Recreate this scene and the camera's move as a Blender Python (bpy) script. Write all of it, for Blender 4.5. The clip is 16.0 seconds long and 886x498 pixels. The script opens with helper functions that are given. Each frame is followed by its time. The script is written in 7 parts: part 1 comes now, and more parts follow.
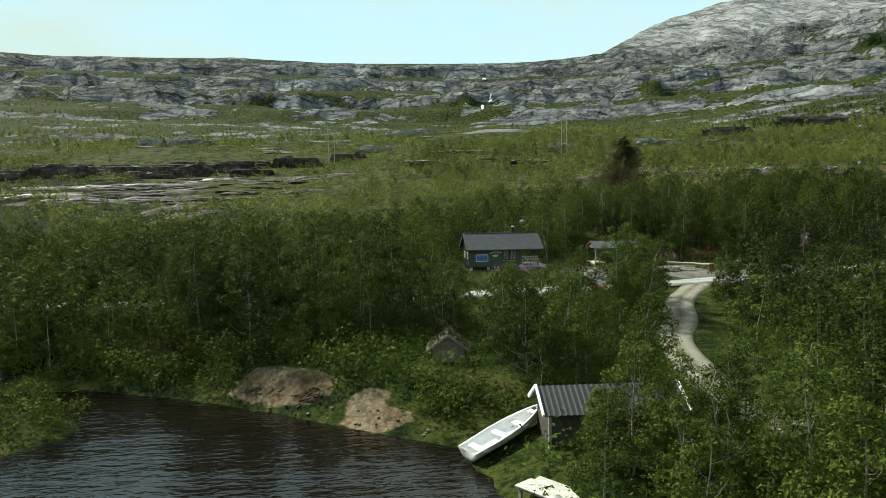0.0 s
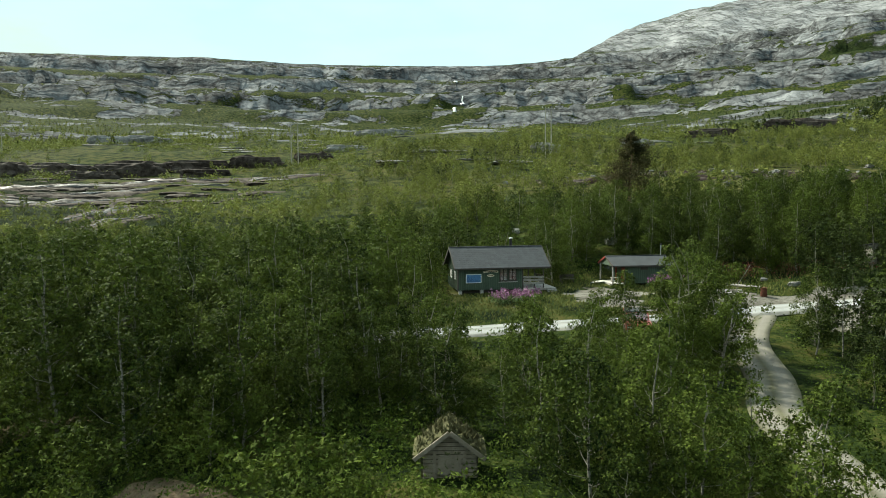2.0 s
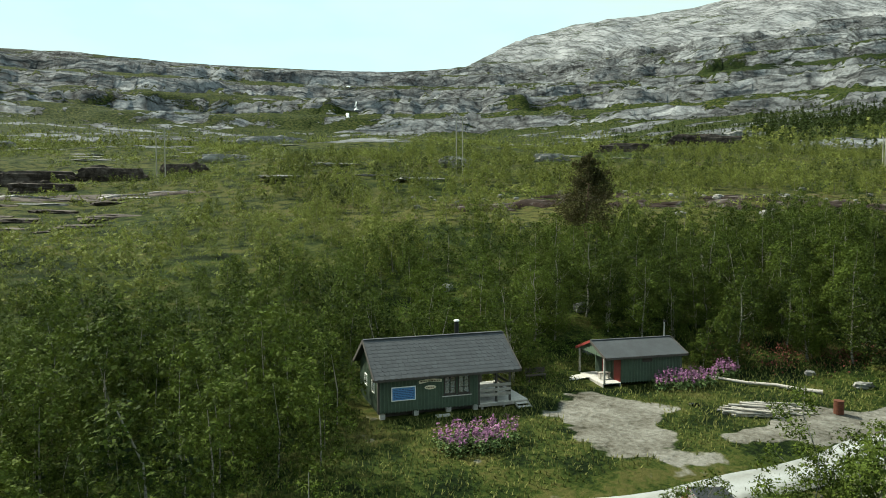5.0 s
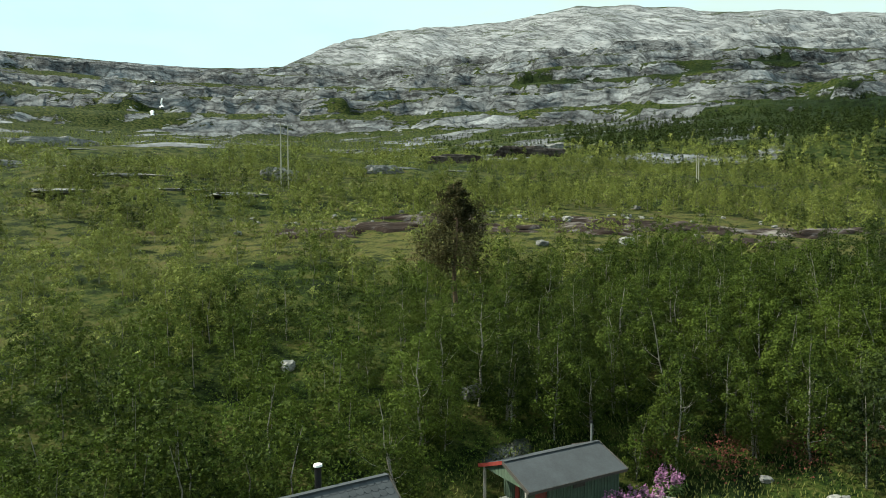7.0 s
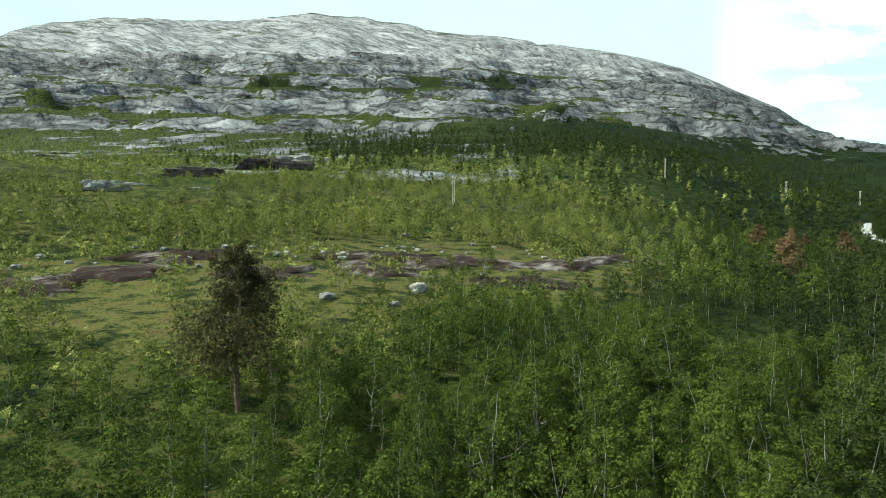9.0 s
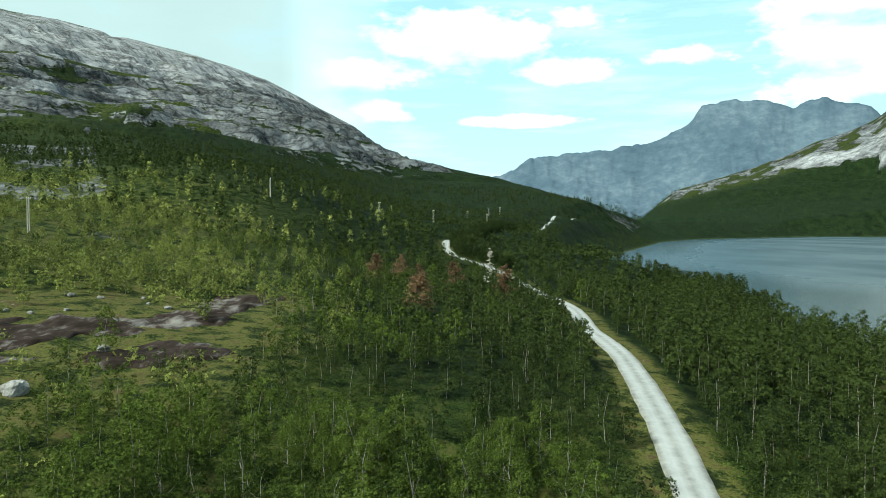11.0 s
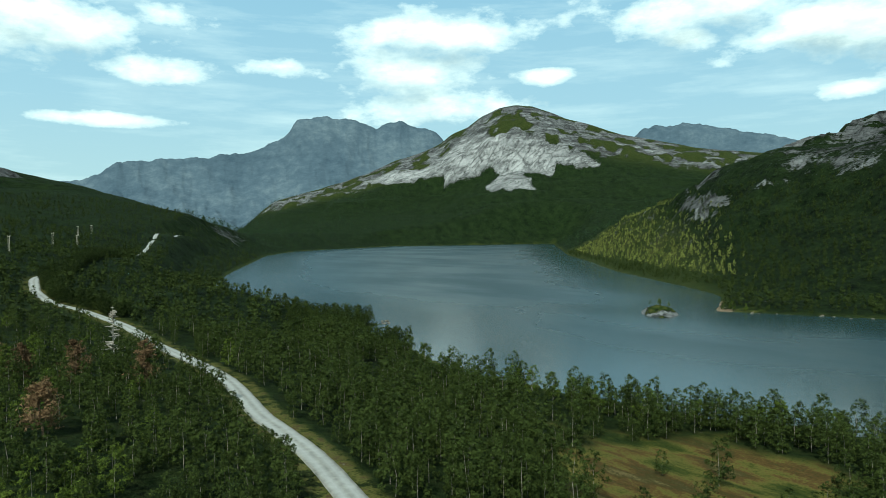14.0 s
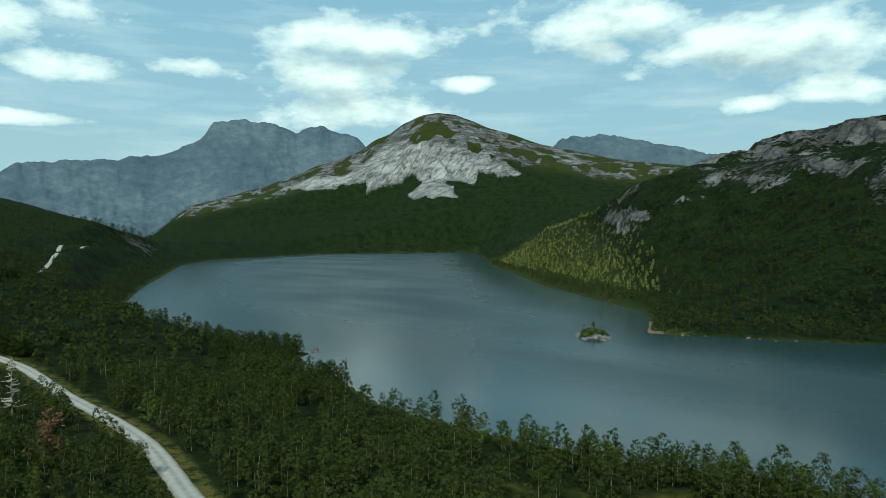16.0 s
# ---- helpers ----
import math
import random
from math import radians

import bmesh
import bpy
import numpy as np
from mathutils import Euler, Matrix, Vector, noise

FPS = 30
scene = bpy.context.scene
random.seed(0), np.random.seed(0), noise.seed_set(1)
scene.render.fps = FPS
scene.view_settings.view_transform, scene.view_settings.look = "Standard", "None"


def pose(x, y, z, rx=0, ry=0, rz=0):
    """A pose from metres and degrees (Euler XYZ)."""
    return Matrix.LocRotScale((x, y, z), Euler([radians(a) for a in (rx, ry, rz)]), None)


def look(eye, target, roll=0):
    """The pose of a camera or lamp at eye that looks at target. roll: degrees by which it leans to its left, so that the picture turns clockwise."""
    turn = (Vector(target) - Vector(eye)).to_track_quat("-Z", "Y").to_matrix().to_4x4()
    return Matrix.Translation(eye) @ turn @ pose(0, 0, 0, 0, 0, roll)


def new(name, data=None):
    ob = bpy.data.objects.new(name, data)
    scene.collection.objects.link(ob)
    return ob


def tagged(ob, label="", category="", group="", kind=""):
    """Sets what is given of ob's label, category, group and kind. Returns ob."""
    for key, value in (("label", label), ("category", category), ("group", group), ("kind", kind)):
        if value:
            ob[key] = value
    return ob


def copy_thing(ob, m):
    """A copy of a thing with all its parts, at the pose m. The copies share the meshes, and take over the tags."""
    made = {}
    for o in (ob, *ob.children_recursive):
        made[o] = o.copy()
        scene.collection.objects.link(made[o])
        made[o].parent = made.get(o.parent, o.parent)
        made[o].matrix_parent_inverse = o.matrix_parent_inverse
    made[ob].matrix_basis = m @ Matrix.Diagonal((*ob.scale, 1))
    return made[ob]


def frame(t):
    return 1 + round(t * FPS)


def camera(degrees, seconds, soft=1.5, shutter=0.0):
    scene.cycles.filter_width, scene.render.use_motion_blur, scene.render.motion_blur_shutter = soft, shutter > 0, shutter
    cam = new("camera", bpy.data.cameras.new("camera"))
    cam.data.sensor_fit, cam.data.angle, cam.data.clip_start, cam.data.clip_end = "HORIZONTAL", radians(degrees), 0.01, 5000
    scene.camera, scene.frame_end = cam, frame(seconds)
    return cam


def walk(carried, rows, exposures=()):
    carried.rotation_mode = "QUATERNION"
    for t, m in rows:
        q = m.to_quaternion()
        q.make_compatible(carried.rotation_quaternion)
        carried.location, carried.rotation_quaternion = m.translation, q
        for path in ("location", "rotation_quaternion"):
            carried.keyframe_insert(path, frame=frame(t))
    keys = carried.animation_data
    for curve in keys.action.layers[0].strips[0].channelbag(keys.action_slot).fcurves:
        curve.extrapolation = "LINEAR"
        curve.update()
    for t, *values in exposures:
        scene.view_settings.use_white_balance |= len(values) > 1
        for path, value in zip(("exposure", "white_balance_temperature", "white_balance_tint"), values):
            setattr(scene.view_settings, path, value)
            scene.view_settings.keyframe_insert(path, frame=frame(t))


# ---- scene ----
# ================= camera and its walk =================
cam = camera(64.51, 16.0, soft=0.9)
# seconds, x, y, z, heading (clockwise from +y), pitch, roll
FLIGHT = [
    (0.0, 0.00, 0.00, 12.08, 9.52, -3.87, -0.69),
    (0.5, 0.34, 4.31, 11.96, 10.43, -3.85, -0.49),
    (1.0, 0.78, 8.59, 11.85, 11.12, -3.76, -0.53),
    (1.5, 1.27, 12.78, 11.96, 11.51, -3.68, -0.59),
    (2.0, 1.83, 17.13, 12.26, 11.98, -3.60, -0.43),
    (2.5, 2.35, 21.11, 12.74, 12.88, -3.53, -0.27),
    (3.0, 2.96, 24.97, 13.30, 14.49, -3.47, -0.26),
    (3.5, 3.56, 29.01, 13.91, 16.51, -3.38, -0.18),
    (4.0, 4.25, 33.10, 14.57, 18.08, -3.29, -0.12),
    (4.5, 5.03, 37.15, 15.25, 19.34, -3.20, -0.11),
    (5.0, 5.91, 41.12, 15.96, 20.71, -3.13, -0.14),
    (5.5, 6.86, 44.98, 16.71, 22.62, -3.07, -0.18),
    (6.0, 7.88, 48.71, 17.49, 25.48, -3.02, -0.21),
    (6.5, 8.99, 52.35, 18.32, 29.76, -2.98, -0.20),
    (7.0, 10.23, 56.21, 19.25, 35.33, -2.91, -0.15),
    (7.5, 11.61, 60.05, 20.28, 40.21, -2.83, -0.09),
    (8.0, 13.25, 63.91, 21.32, 44.87, -2.74, -0.09),
    (8.5, 15.12, 67.56, 22.39, 49.95, -2.61, 0.04),
    (9.0, 17.24, 71.03, 23.60, 56.66, -2.45, 0.02),
    (9.5, 19.40, 74.35, 24.87, 66.09, -2.32, 0.08),
    (10.0, 21.89, 77.59, 26.19, 74.06, -2.16, 0.22),
    (10.5, 24.42, 80.31, 27.58, 81.83, -1.99, 0.18),
    (11.0, 26.83, 82.55, 29.12, 89.47, -1.88, -0.03),
    (11.5, 29.27, 84.49, 30.78, 96.72, -1.80, -0.31),
    (12.0, 31.89, 86.27, 32.53, 103.33, -1.74, -0.53),
    (12.5, 34.86, 88.00, 34.32, 109.07, -1.65, -0.58),
    (13.0, 38.24, 89.32, 36.13, 113.82, -1.55, -0.43),
    (13.5, 41.80, 90.14, 37.99, 117.95, -1.45, -0.35),
    (14.0, 45.23, 90.67, 39.91, 121.43, -1.33, -0.29),
    (14.5, 48.25, 91.00, 41.77, 123.98, -1.23, -0.19),
    (15.0, 51.52, 90.87, 43.77, 125.55, -1.10, -0.13),
    (15.5, 54.71, 90.34, 45.80, 126.77, -1.00, -0.05),
    (16.0, 57.81, 89.49, 47.74, 127.89, -0.89, 0.02),
]


def flight_pose(x, y, z, heading, pitch, roll):
    a, p = radians(heading), radians(pitch)
    way = Vector((math.sin(a) * math.cos(p), math.cos(a) * math.cos(p), math.sin(p)))
    return look((x, y, z), Vector((x, y, z)) + way * 10, roll)


walk(cam, [(t, flight_pose(*row)) for t, *row in FLIGHT],
     [(0.0, 0.9, 6850, 0), (2.0, 1.08, 6850, 0), (3.5, 1.22, 6850, 0), (6.0, 0.98, 6800, 0), (7.5, 1.15, 6650, -1), (9.0, 1.25, 6450, -2), (10.2, 1.1, 6300, -4), (12.3, 0.65, 6200, -6), (14.5, 0.26, 6150, -7), (16.0, 0.08, 6150, -7)])

# ================= world, sun =================
SUN_HEADING, SUN_HEIGHT = -42.0, 45.0


# clouds low over the lake: heading, height, half width, half height in degrees
CLOUDS = [(120.4, 15.6, 9.8, 2.6), (119.5, 12.6, 8.2, 4.6), (121.3, 10.4, 9.3, 2.4), (108.5, 13.0, 4.0, 1.0), (129.5, 12.3, 3.7, 0.9), (92.0, 14.8, 11.5, 3.7), (82.9, 12.2, 8.1, 1.9), (98.9, 12.2, 5.6, 1.5),
          (84.0, 9.2, 4.5, 1.1), (95.4, 8.4, 6.0, 0.7), (141.7, 16.5, 11.8, 2.9), (151.9, 14.2, 11.0, 3.8), (157.7, 13.7, 5.2, 3.0), (156.7, 10.6, 4.5, 1.6), (151.6, 9.9, 3.8, 0.9), (140.8, 14.6, 3.0, 1.5)]


def build_world():
    world = bpy.data.worlds.new("sky")
    scene.world = world
    world.use_nodes = True
    nt = world.node_tree
    nt.nodes.clear()

    def put(socket, value):
        if isinstance(value, bpy.types.NodeSocket):
            nt.links.new(value, socket)
        else:
            socket.default_value = value

    def calc(op, a, b=0.0, clamp=False):
        n = nt.nodes.new("ShaderNodeMath")
        n.operation, n.use_clamp = op, clamp
        put(n.inputs[0], a)
        put(n.inputs[1], b)
        return n.outputs[0]

    def ramp(value, stops):
        n = nt.nodes.new("ShaderNodeValToRGB")
        e = n.color_ramp.elements
        while len(e) < len(stops):
            e.new(0.5)
        for el, (pos, col) in zip(e, stops):
            el.position, el.color = pos, (col, col, col, 1) if isinstance(col, (int, float)) else (*col, 1)
        put(n.inputs[0], value)
        return n.outputs[0]

    def mix(fac, a, b, blend="MIX"):
        n = nt.nodes.new("ShaderNodeMix")
        n.data_type, n.blend_type = "RGBA", blend
        put(n.inputs[0], fac)
        for k, v in ((6, a), (7, b)):
            put(n.inputs[k], (*v, 1) if isinstance(v, tuple) else v)
        return n.outputs[2]

    def noise(vector, scale, detail, rough):
        n = nt.nodes.new("ShaderNodeTexNoise")
        put(n.inputs["Vector"], vector)
        n.inputs["Scale"].default_value, n.inputs["Detail"].default_value, n.inputs["Roughness"].default_value = scale, detail, rough
        return n.outputs[0]

    def vector(x, y, z=0.0):
        n = nt.nodes.new("ShaderNodeCombineXYZ")
        for k, v in enumerate((x, y, z)):
            put(n.inputs[k], v)
        return n.outputs[0]

    out = nt.nodes.new("ShaderNodeOutputWorld")
    back = nt.nodes.new("ShaderNodeBackground")
    back.inputs[1].default_value = 0.05
    sky = nt.nodes.new("ShaderNodeTexSky")
    sky.sky_type, sky.sun_disc = "NISHITA", False
    sky.sun_elevation, sky.sun_rotation = radians(SUN_HEIGHT), radians(SUN_HEADING)
    sky.air_density, sky.dust_density, sky.ozone_density = 1.0, 0.6, 1.4
    tc = nt.nodes.new("ShaderNodeTexCoord")
    sep = nt.nodes.new("ShaderNodeSeparateXYZ")
    nt.links.new(tc.outputs["Generated"], sep.inputs[0])
    dx, dy, dz = sep.outputs
    heading = calc("MULTIPLY", calc("ARCTAN2", dx, dy), 57.2958)
    up = calc("MULTIPLY", calc("ARCSINE", dz), 57.2958)
    # high broken cloud on a flat layer: the direction divided by its height
    low = calc("MAXIMUM", calc("ADD", dz, 0.16), 0.05)
    layer = noise(vector(calc("ADD", calc("DIVIDE", dx, low), 3.1), calc("ADD", calc("DIVIDE", dy, low), 7.7), 0.4), 1.15, 7, 0.52)
    high = ramp(layer, [(0.36, 0.25), (0.6, 1.0)])

    def heap(lift):
        """How deep in a heaped cloud a direction lies."""
        e = calc("ADD", up, lift)
        best = None
        for a, h, w, t in CLOUDS:
            u, v = calc("MULTIPLY", calc("SUBTRACT", heading, a), 1 / w), calc("MULTIPLY", calc("SUBTRACT", e, h), 1 / t)
            d = calc("SUBTRACT", 0.8, calc("SQRT", calc("ADD", calc("MULTIPLY", u, u), calc("MULTIPLY", v, v))))
            best = d if best is None else calc("MAXIMUM", best, d)
        n = noise(vector(calc("MULTIPLY", heading, 0.1), calc("MULTIPLY", e, 0.2), 2.2), 2.1, 8, 0.57)
        return calc("ADD", calc("MAXIMUM", best, -1.0), calc("MULTIPLY", calc("SUBTRACT", n, 0.5), 2.2))

    deep, above = heap(0.0), heap(1.7)
    heaped = ramp(deep, [(0.0, 0.0), (0.2, 0.42), (0.6, 1.0)])
    wisp = ramp(noise(vector(calc("MULTIPLY", heading, 0.07), calc("MULTIPLY", up, 0.5), 5.1), 1.3, 7, 0.6), [(0.48, 0.0), (0.8, 0.3)])
    heaped = calc("MAXIMUM", heaped, wisp)
    shade = ramp(calc("MULTIPLY", calc("MAXIMUM", above, 0.0), 0.8), [(0.12, 0.0), (0.75, 0.9)])
    lake = calc("MULTIPLY", calc("MULTIPLY", ramp(calc("MULTIPLY", heading, 0.005), [(0.385, 0.0), (0.425, 1.0), (0.82, 1.0), (0.9, 0.0)]), ramp(calc("MULTIPLY", up, 0.01), [(0.2, 1.0), (0.3, 0.0)])), 1.0)
    cover = mix(lake, high, heaped)
    near = ramp(calc("MULTIPLY", up, 0.01), [(0.2, 1.0), (0.36, 0.0)])
    plain = mix(near, ramp(layer, [(0.52, (11.5, 12.6, 12.4)), (0.78, (7.5, 8.6, 8.8))]), ramp(layer, [(0.4, (8.0, 10.0, 10.1)), (0.7, (7.2, 9.0, 9.2))]))
    white = mix(lake, plain, mix(shade, (19.5, 21.5, 20.8), (7.2, 9.6, 10.8)))
    clear = mix(1.0, sky.outputs[0], (1.6, 2.25, 2.15), "MULTIPLY")
    gap = ramp(calc("MULTIPLY", up, 0.01), [(0.04, (8.4, 11.6, 12.8)), (0.1, (7.0, 10.6, 13.0)), (0.2, (5.4, 9.2, 12.4))])
    veil = mix(near, clear, gap)
    nt.links.new(mix(cover, veil, white), back.inputs[0])
    nt.links.new(back.outputs[0], out.inputs[0])
    sun = new("sun", bpy.data.lights.new("sun", "SUN"))
    sun.data.energy, sun.data.angle, sun.data.color = 4.8, radians(3), (1.0, 0.95, 0.86)
    h, e = radians(SUN_HEADING), radians(SUN_HEIGHT)
    to_sun = Vector((math.sin(h) * math.cos(e), math.cos(h) * math.cos(e), math.sin(e)))
    sun.matrix_world = look(to_sun * 100, (0, 0, 0))


build_world()

# ================= materials =================
MATS = {}


class Nodes:
    """A material's node tree with short ways to add nodes."""

    def __init__(self, name):
        self.mat = bpy.data.materials.new(name)
        self.mat.use_nodes = True
        self.nt = self.mat.node_tree
        self.bsdf = self.nt.nodes["Principled BSDF"]
        self.out = self.nt.nodes["Material Output"]
        MATS[name] = self.mat

    def add(self, kind, **inputs):
        n = self.nt.nodes.new(kind)
        for key, value in inputs.items():
            self.put(n.inputs[key.replace("_", " ")], value)
        return n

    def put(self, socket, value):
        if isinstance(value, bpy.types.NodeSocket):
            self.nt.links.new(value, socket)
        else:
            socket.default_value = value

    def noise(self, vector, scale, detail=4, rough=0.55):
        n = self.add("ShaderNodeTexNoise", Scale=scale, Detail=detail, Roughness=rough)
        if vector is not None:
            self.put(n.inputs["Vector"], vector)
        return n.outputs[0]

    def ramp(self, value, stops):
        n = self.nt.nodes.new("ShaderNodeValToRGB")
        e = n.color_ramp.elements
        while len(e) < len(stops):
            e.new(0.5)
        for el, (pos, col) in zip(e, stops):
            el.position = pos
            el.color = (*col, 1) if not isinstance(col, (int, float)) else (col, col, col, 1)
        self.put(n.inputs[0], value)
        return n.outputs[0]

    def math(self, op, a, b=0.0, clamp=False):
        n = self.nt.nodes.new("ShaderNodeMath")
        n.operation, n.use_clamp = op, clamp
        self.put(n.inputs[0], a)
        self.put(n.inputs[1], b)
        return n.outputs[0]

    def mix(self, fac, a, b, blend="MIX"):
        n = self.nt.nodes.new("ShaderNodeMix")
        n.data_type, n.blend_type = "RGBA", blend
        self.put(n.inputs[0], fac)
        for k, v in ((6, a), (7, b)):
            self.put(n.inputs[k], (*v, 1) if isinstance(v, tuple) and len(v) == 3 else v)
        return n.outputs[2]

    def bump(self, height, strength=0.3, distance=0.02):
        n = self.add("ShaderNodeBump", Strength=strength, Distance=distance, Height=height)
        self.put(self.bsdf.inputs["Normal"], n.outputs[0])

    def finish(self, color, rough=0.8, metal=0.0, spec=0.35):
        self.put(self.bsdf.inputs["Base Color"], (*color, 1) if isinstance(color, tuple) else color)
        self.put(self.bsdf.inputs["Roughness"], rough)
        self.bsdf.inputs["Metallic"].default_value = metal
        self.bsdf.inputs["Specular IOR Level"].default_value = spec
        return self.mat

    def place(self):
        return self.nt.nodes.new("ShaderNodeNewGeometry").outputs["Position"]

    def local(self):
        return self.nt.nodes.new("ShaderNodeTexCoord").outputs["Object"]


def plain_material(name, color, rough=0.7, metal=0.0, vary=0.25, scale=6.0, bump=0.15, dist=0.01, spec=0.35):
    """Paint, metal, wood and the like: two scales of tone, slight relief."""
    m = Nodes(name)
    p = m.local()
    a, b = m.noise(p, scale), m.noise(p, scale * 9, 3)
    tone = m.math("ADD", m.math("MULTIPLY", a, 0.65), m.math("MULTIPLY", b, 0.35))
    lo = tuple(c * (1 - vary) for c in color)
    hi = tuple(min(1, c * (1 + vary)) for c in color)
    col = m.ramp(tone, [(0.3, lo), (0.7, hi)])
    m.bump(tone, bump, dist)
    return m.finish(col, rough, metal, spec)


def ground_material():
    """Heath, moss and bilberry, with bare rock, bog, gravel and painted woodland shade where the cover attribute says
    so.
    """
    m = Nodes("heath_ground")
    p = m.place()
    at = m.nt.nodes.new("ShaderNodeAttribute")
    at.attribute_name = "cover"
    sep = m.nt.nodes.new("ShaderNodeSeparateColor")
    m.put(sep.inputs[0], at.outputs["Color"])
    rock, bog, grit, woods = sep.outputs[0], sep.outputs[1], sep.outputs[2], at.outputs["Alpha"]
    fine, mid, wide, vast = m.noise(p, 3.0, 5, 0.65), m.noise(p, 0.35, 5, 0.6), m.noise(p, 0.045, 5, 0.6), m.noise(p, 0.012, 6, 0.65)
    mixn = m.math("ADD", m.math("MULTIPLY", fine, 0.4), m.math("MULTIPLY", mid, 0.6))
    green = m.ramp(mixn, [(0.41, (0.00374, 0.008, 0.00224)), (0.48, (0.01216, 0.022, 0.00448)), (0.53, (0.02618, 0.038, 0.00784)), (0.6, (0.0561, 0.056, 0.0168))])
    dry = m.ramp(mixn, [(0.42, (0.008, 0.012, 0.004)), (0.48, (0.03, 0.037, 0.01)), (0.53, (0.075, 0.075, 0.021)), (0.6, (0.045, 0.033, 0.017))])
    sepp = m.add("ShaderNodeSeparateXYZ", Vector=p)
    heath = m.math("MULTIPLY", m.ramp(wide, [(0.4, 0.1), (0.58, 0.8)]), m.ramp(m.math("MULTIPLY", sepp.outputs[2], 0.02), [(0.16, 0.2), (0.34, 1.0), (0.6, 0.9), (0.85, 0.25)]))
    green = m.mix(heath, green, dry)
    sedge = m.add("ShaderNodeMapping", Vector=p)
    sedge.inputs["Scale"].default_value, sedge.inputs["Rotation"].default_value = (0.6, 1.5, 1.0), (0.0, 0.0, 0.7)
    tract = m.math("ADD", m.math("MULTIPLY", m.noise(sedge.outputs[0], 0.075, 6, 0.62), 0.75), m.math("MULTIPLY", fine, 0.25))
    peat = m.ramp(tract, [(0.38, (0.012, 0.02, 0.005)), (0.44, (0.034, 0.042, 0.009)), (0.49, (0.085, 0.078, 0.02)), (0.53, (0.06, 0.034, 0.013)), (0.58, (0.03, 0.03, 0.009)), (0.64, (0.1, 0.078, 0.034))])
    col = m.mix(bog, green, m.mix(m.ramp(m.math("MULTIPLY", sepp.outputs[1], 0.01), [(0.3, 1.0), (0.5, 0.0)]), dry, peat))
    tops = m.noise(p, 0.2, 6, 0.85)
    # far tree crowns and shade under the trees, both put in as dark green
    shaded_canopy = m.ramp(m.math("ADD", m.math("MULTIPLY", tops, 0.55), m.math("MULTIPLY", m.noise(p, 0.045, 7, 0.78), 0.45)), [(0.4, (0.0012, 0.0032, 0.0016)), (0.5, (0.0088, 0.0168, 0.0056)), (0.6, (0.018, 0.03, 0.01))])
    col = m.mix(woods, col, shaded_canopy)
    # jointed gneiss in tilted beds, with lichen, water marks, and dark seams that paint in ledge shading
    warp = m.noise(p, 0.006, 5, 0.6)
    bend = m.add("ShaderNodeCombineXYZ", Z=m.math("MULTIPLY", warp, 90.0))
    bent = m.add("ShaderNodeVectorMath", Vector=p)
    m.put(bent.inputs[1], bend.outputs[0])
    st = m.add("ShaderNodeMapping", Vector=bent.outputs[0])
    st.inputs["Scale"].default_value, st.inputs["Rotation"].default_value = (0.3, 0.3, 1.5), (0.04, 0.03, 0.4)
    streak = m.noise(st.outputs[0], 0.03, 8, 0.62)
    grain = m.noise(p, 0.25, 6, 0.65)
    beds = m.add("ShaderNodeMapping", Vector=bent.outputs[0])
    beds.inputs["Scale"].default_value, beds.inputs["Rotation"].default_value = (0.13, 0.13, 1.0), (0.02, 0.015, 0.0)
    fold = m.math("ADD", m.noise(beds.outputs[0], 0.03, 3, 0.55), m.math("MULTIPLY", m.noise(p, 0.07, 5, 0.65), 0.09))
    seam = m.math("FRACT", m.math("MULTIPLY", fold, 11.0))
    ledge_shade = m.ramp(seam, [(0.0, 0.12), (0.09, 0.6), (0.3, 1.0), (0.9, 0.85), (1.0, 0.3)])
    gate = m.ramp(m.noise(bent.outputs[0], 0.02, 5, 0.6), [(0.38, 0.45), (0.52, 1.0)])
    runs = m.add("ShaderNodeMapping", Vector=p)
    runs.inputs["Scale"].default_value = (1.0, 1.0, 0.15)
    drip = m.ramp(m.noise(runs.outputs[0], 0.09, 5, 0.65), [(0.36, 0.4), (0.5, 1.0)])
    stone = m.ramp(m.math("ADD", m.math("MULTIPLY", streak, 0.6), m.math("MULTIPLY", grain, 0.4)),
                   [(0.34, (0.0352, 0.03784, 0.0396)), (0.43, (0.1012, 0.1056, 0.1074)), (0.52, (0.158, 0.168, 0.174)), (0.66, (0.248, 0.262, 0.266))])
    blocks = m.add("ShaderNodeMapping", Vector=bent.outputs[0])
    blocks.inputs["Scale"].default_value, blocks.inputs["Rotation"].default_value = (0.32, 0.32, 1.0), (0.03, 0.02, 0.3)
    crack = m.add("ShaderNodeTexVoronoi", Vector=blocks.outputs[0], Scale=0.055)
    crack.feature = "DISTANCE_TO_EDGE"
    block = m.add("ShaderNodeTexVoronoi", Vector=blocks.outputs[0], Scale=0.055)
    tone = m.math("ADD", 0.68, m.math("MULTIPLY", m.add("ShaderNodeSeparateColor", Color=block.outputs["Color"]).outputs[0], 0.55))
    stone = m.mix(1.0, stone, tone, "MULTIPLY")
    stone = m.mix(0.8, stone, m.ramp(crack.outputs["Distance"], [(0.0, 0.25), (0.05, 0.7), (0.1, 1.0)]), "MULTIPLY")
    joint = m.add("ShaderNodeMapping", Vector=p)
    joint.inputs["Scale"].default_value, joint.inputs["Rotation"].default_value = (1.0, 0.2, 0.45), (0.3, 0.55, 0.5)
    # pale stone, with sunlight on the faces put into its colour
    pale = m.nt.nodes.new("ShaderNodeAttribute")
    pale.attribute_name = "pale"
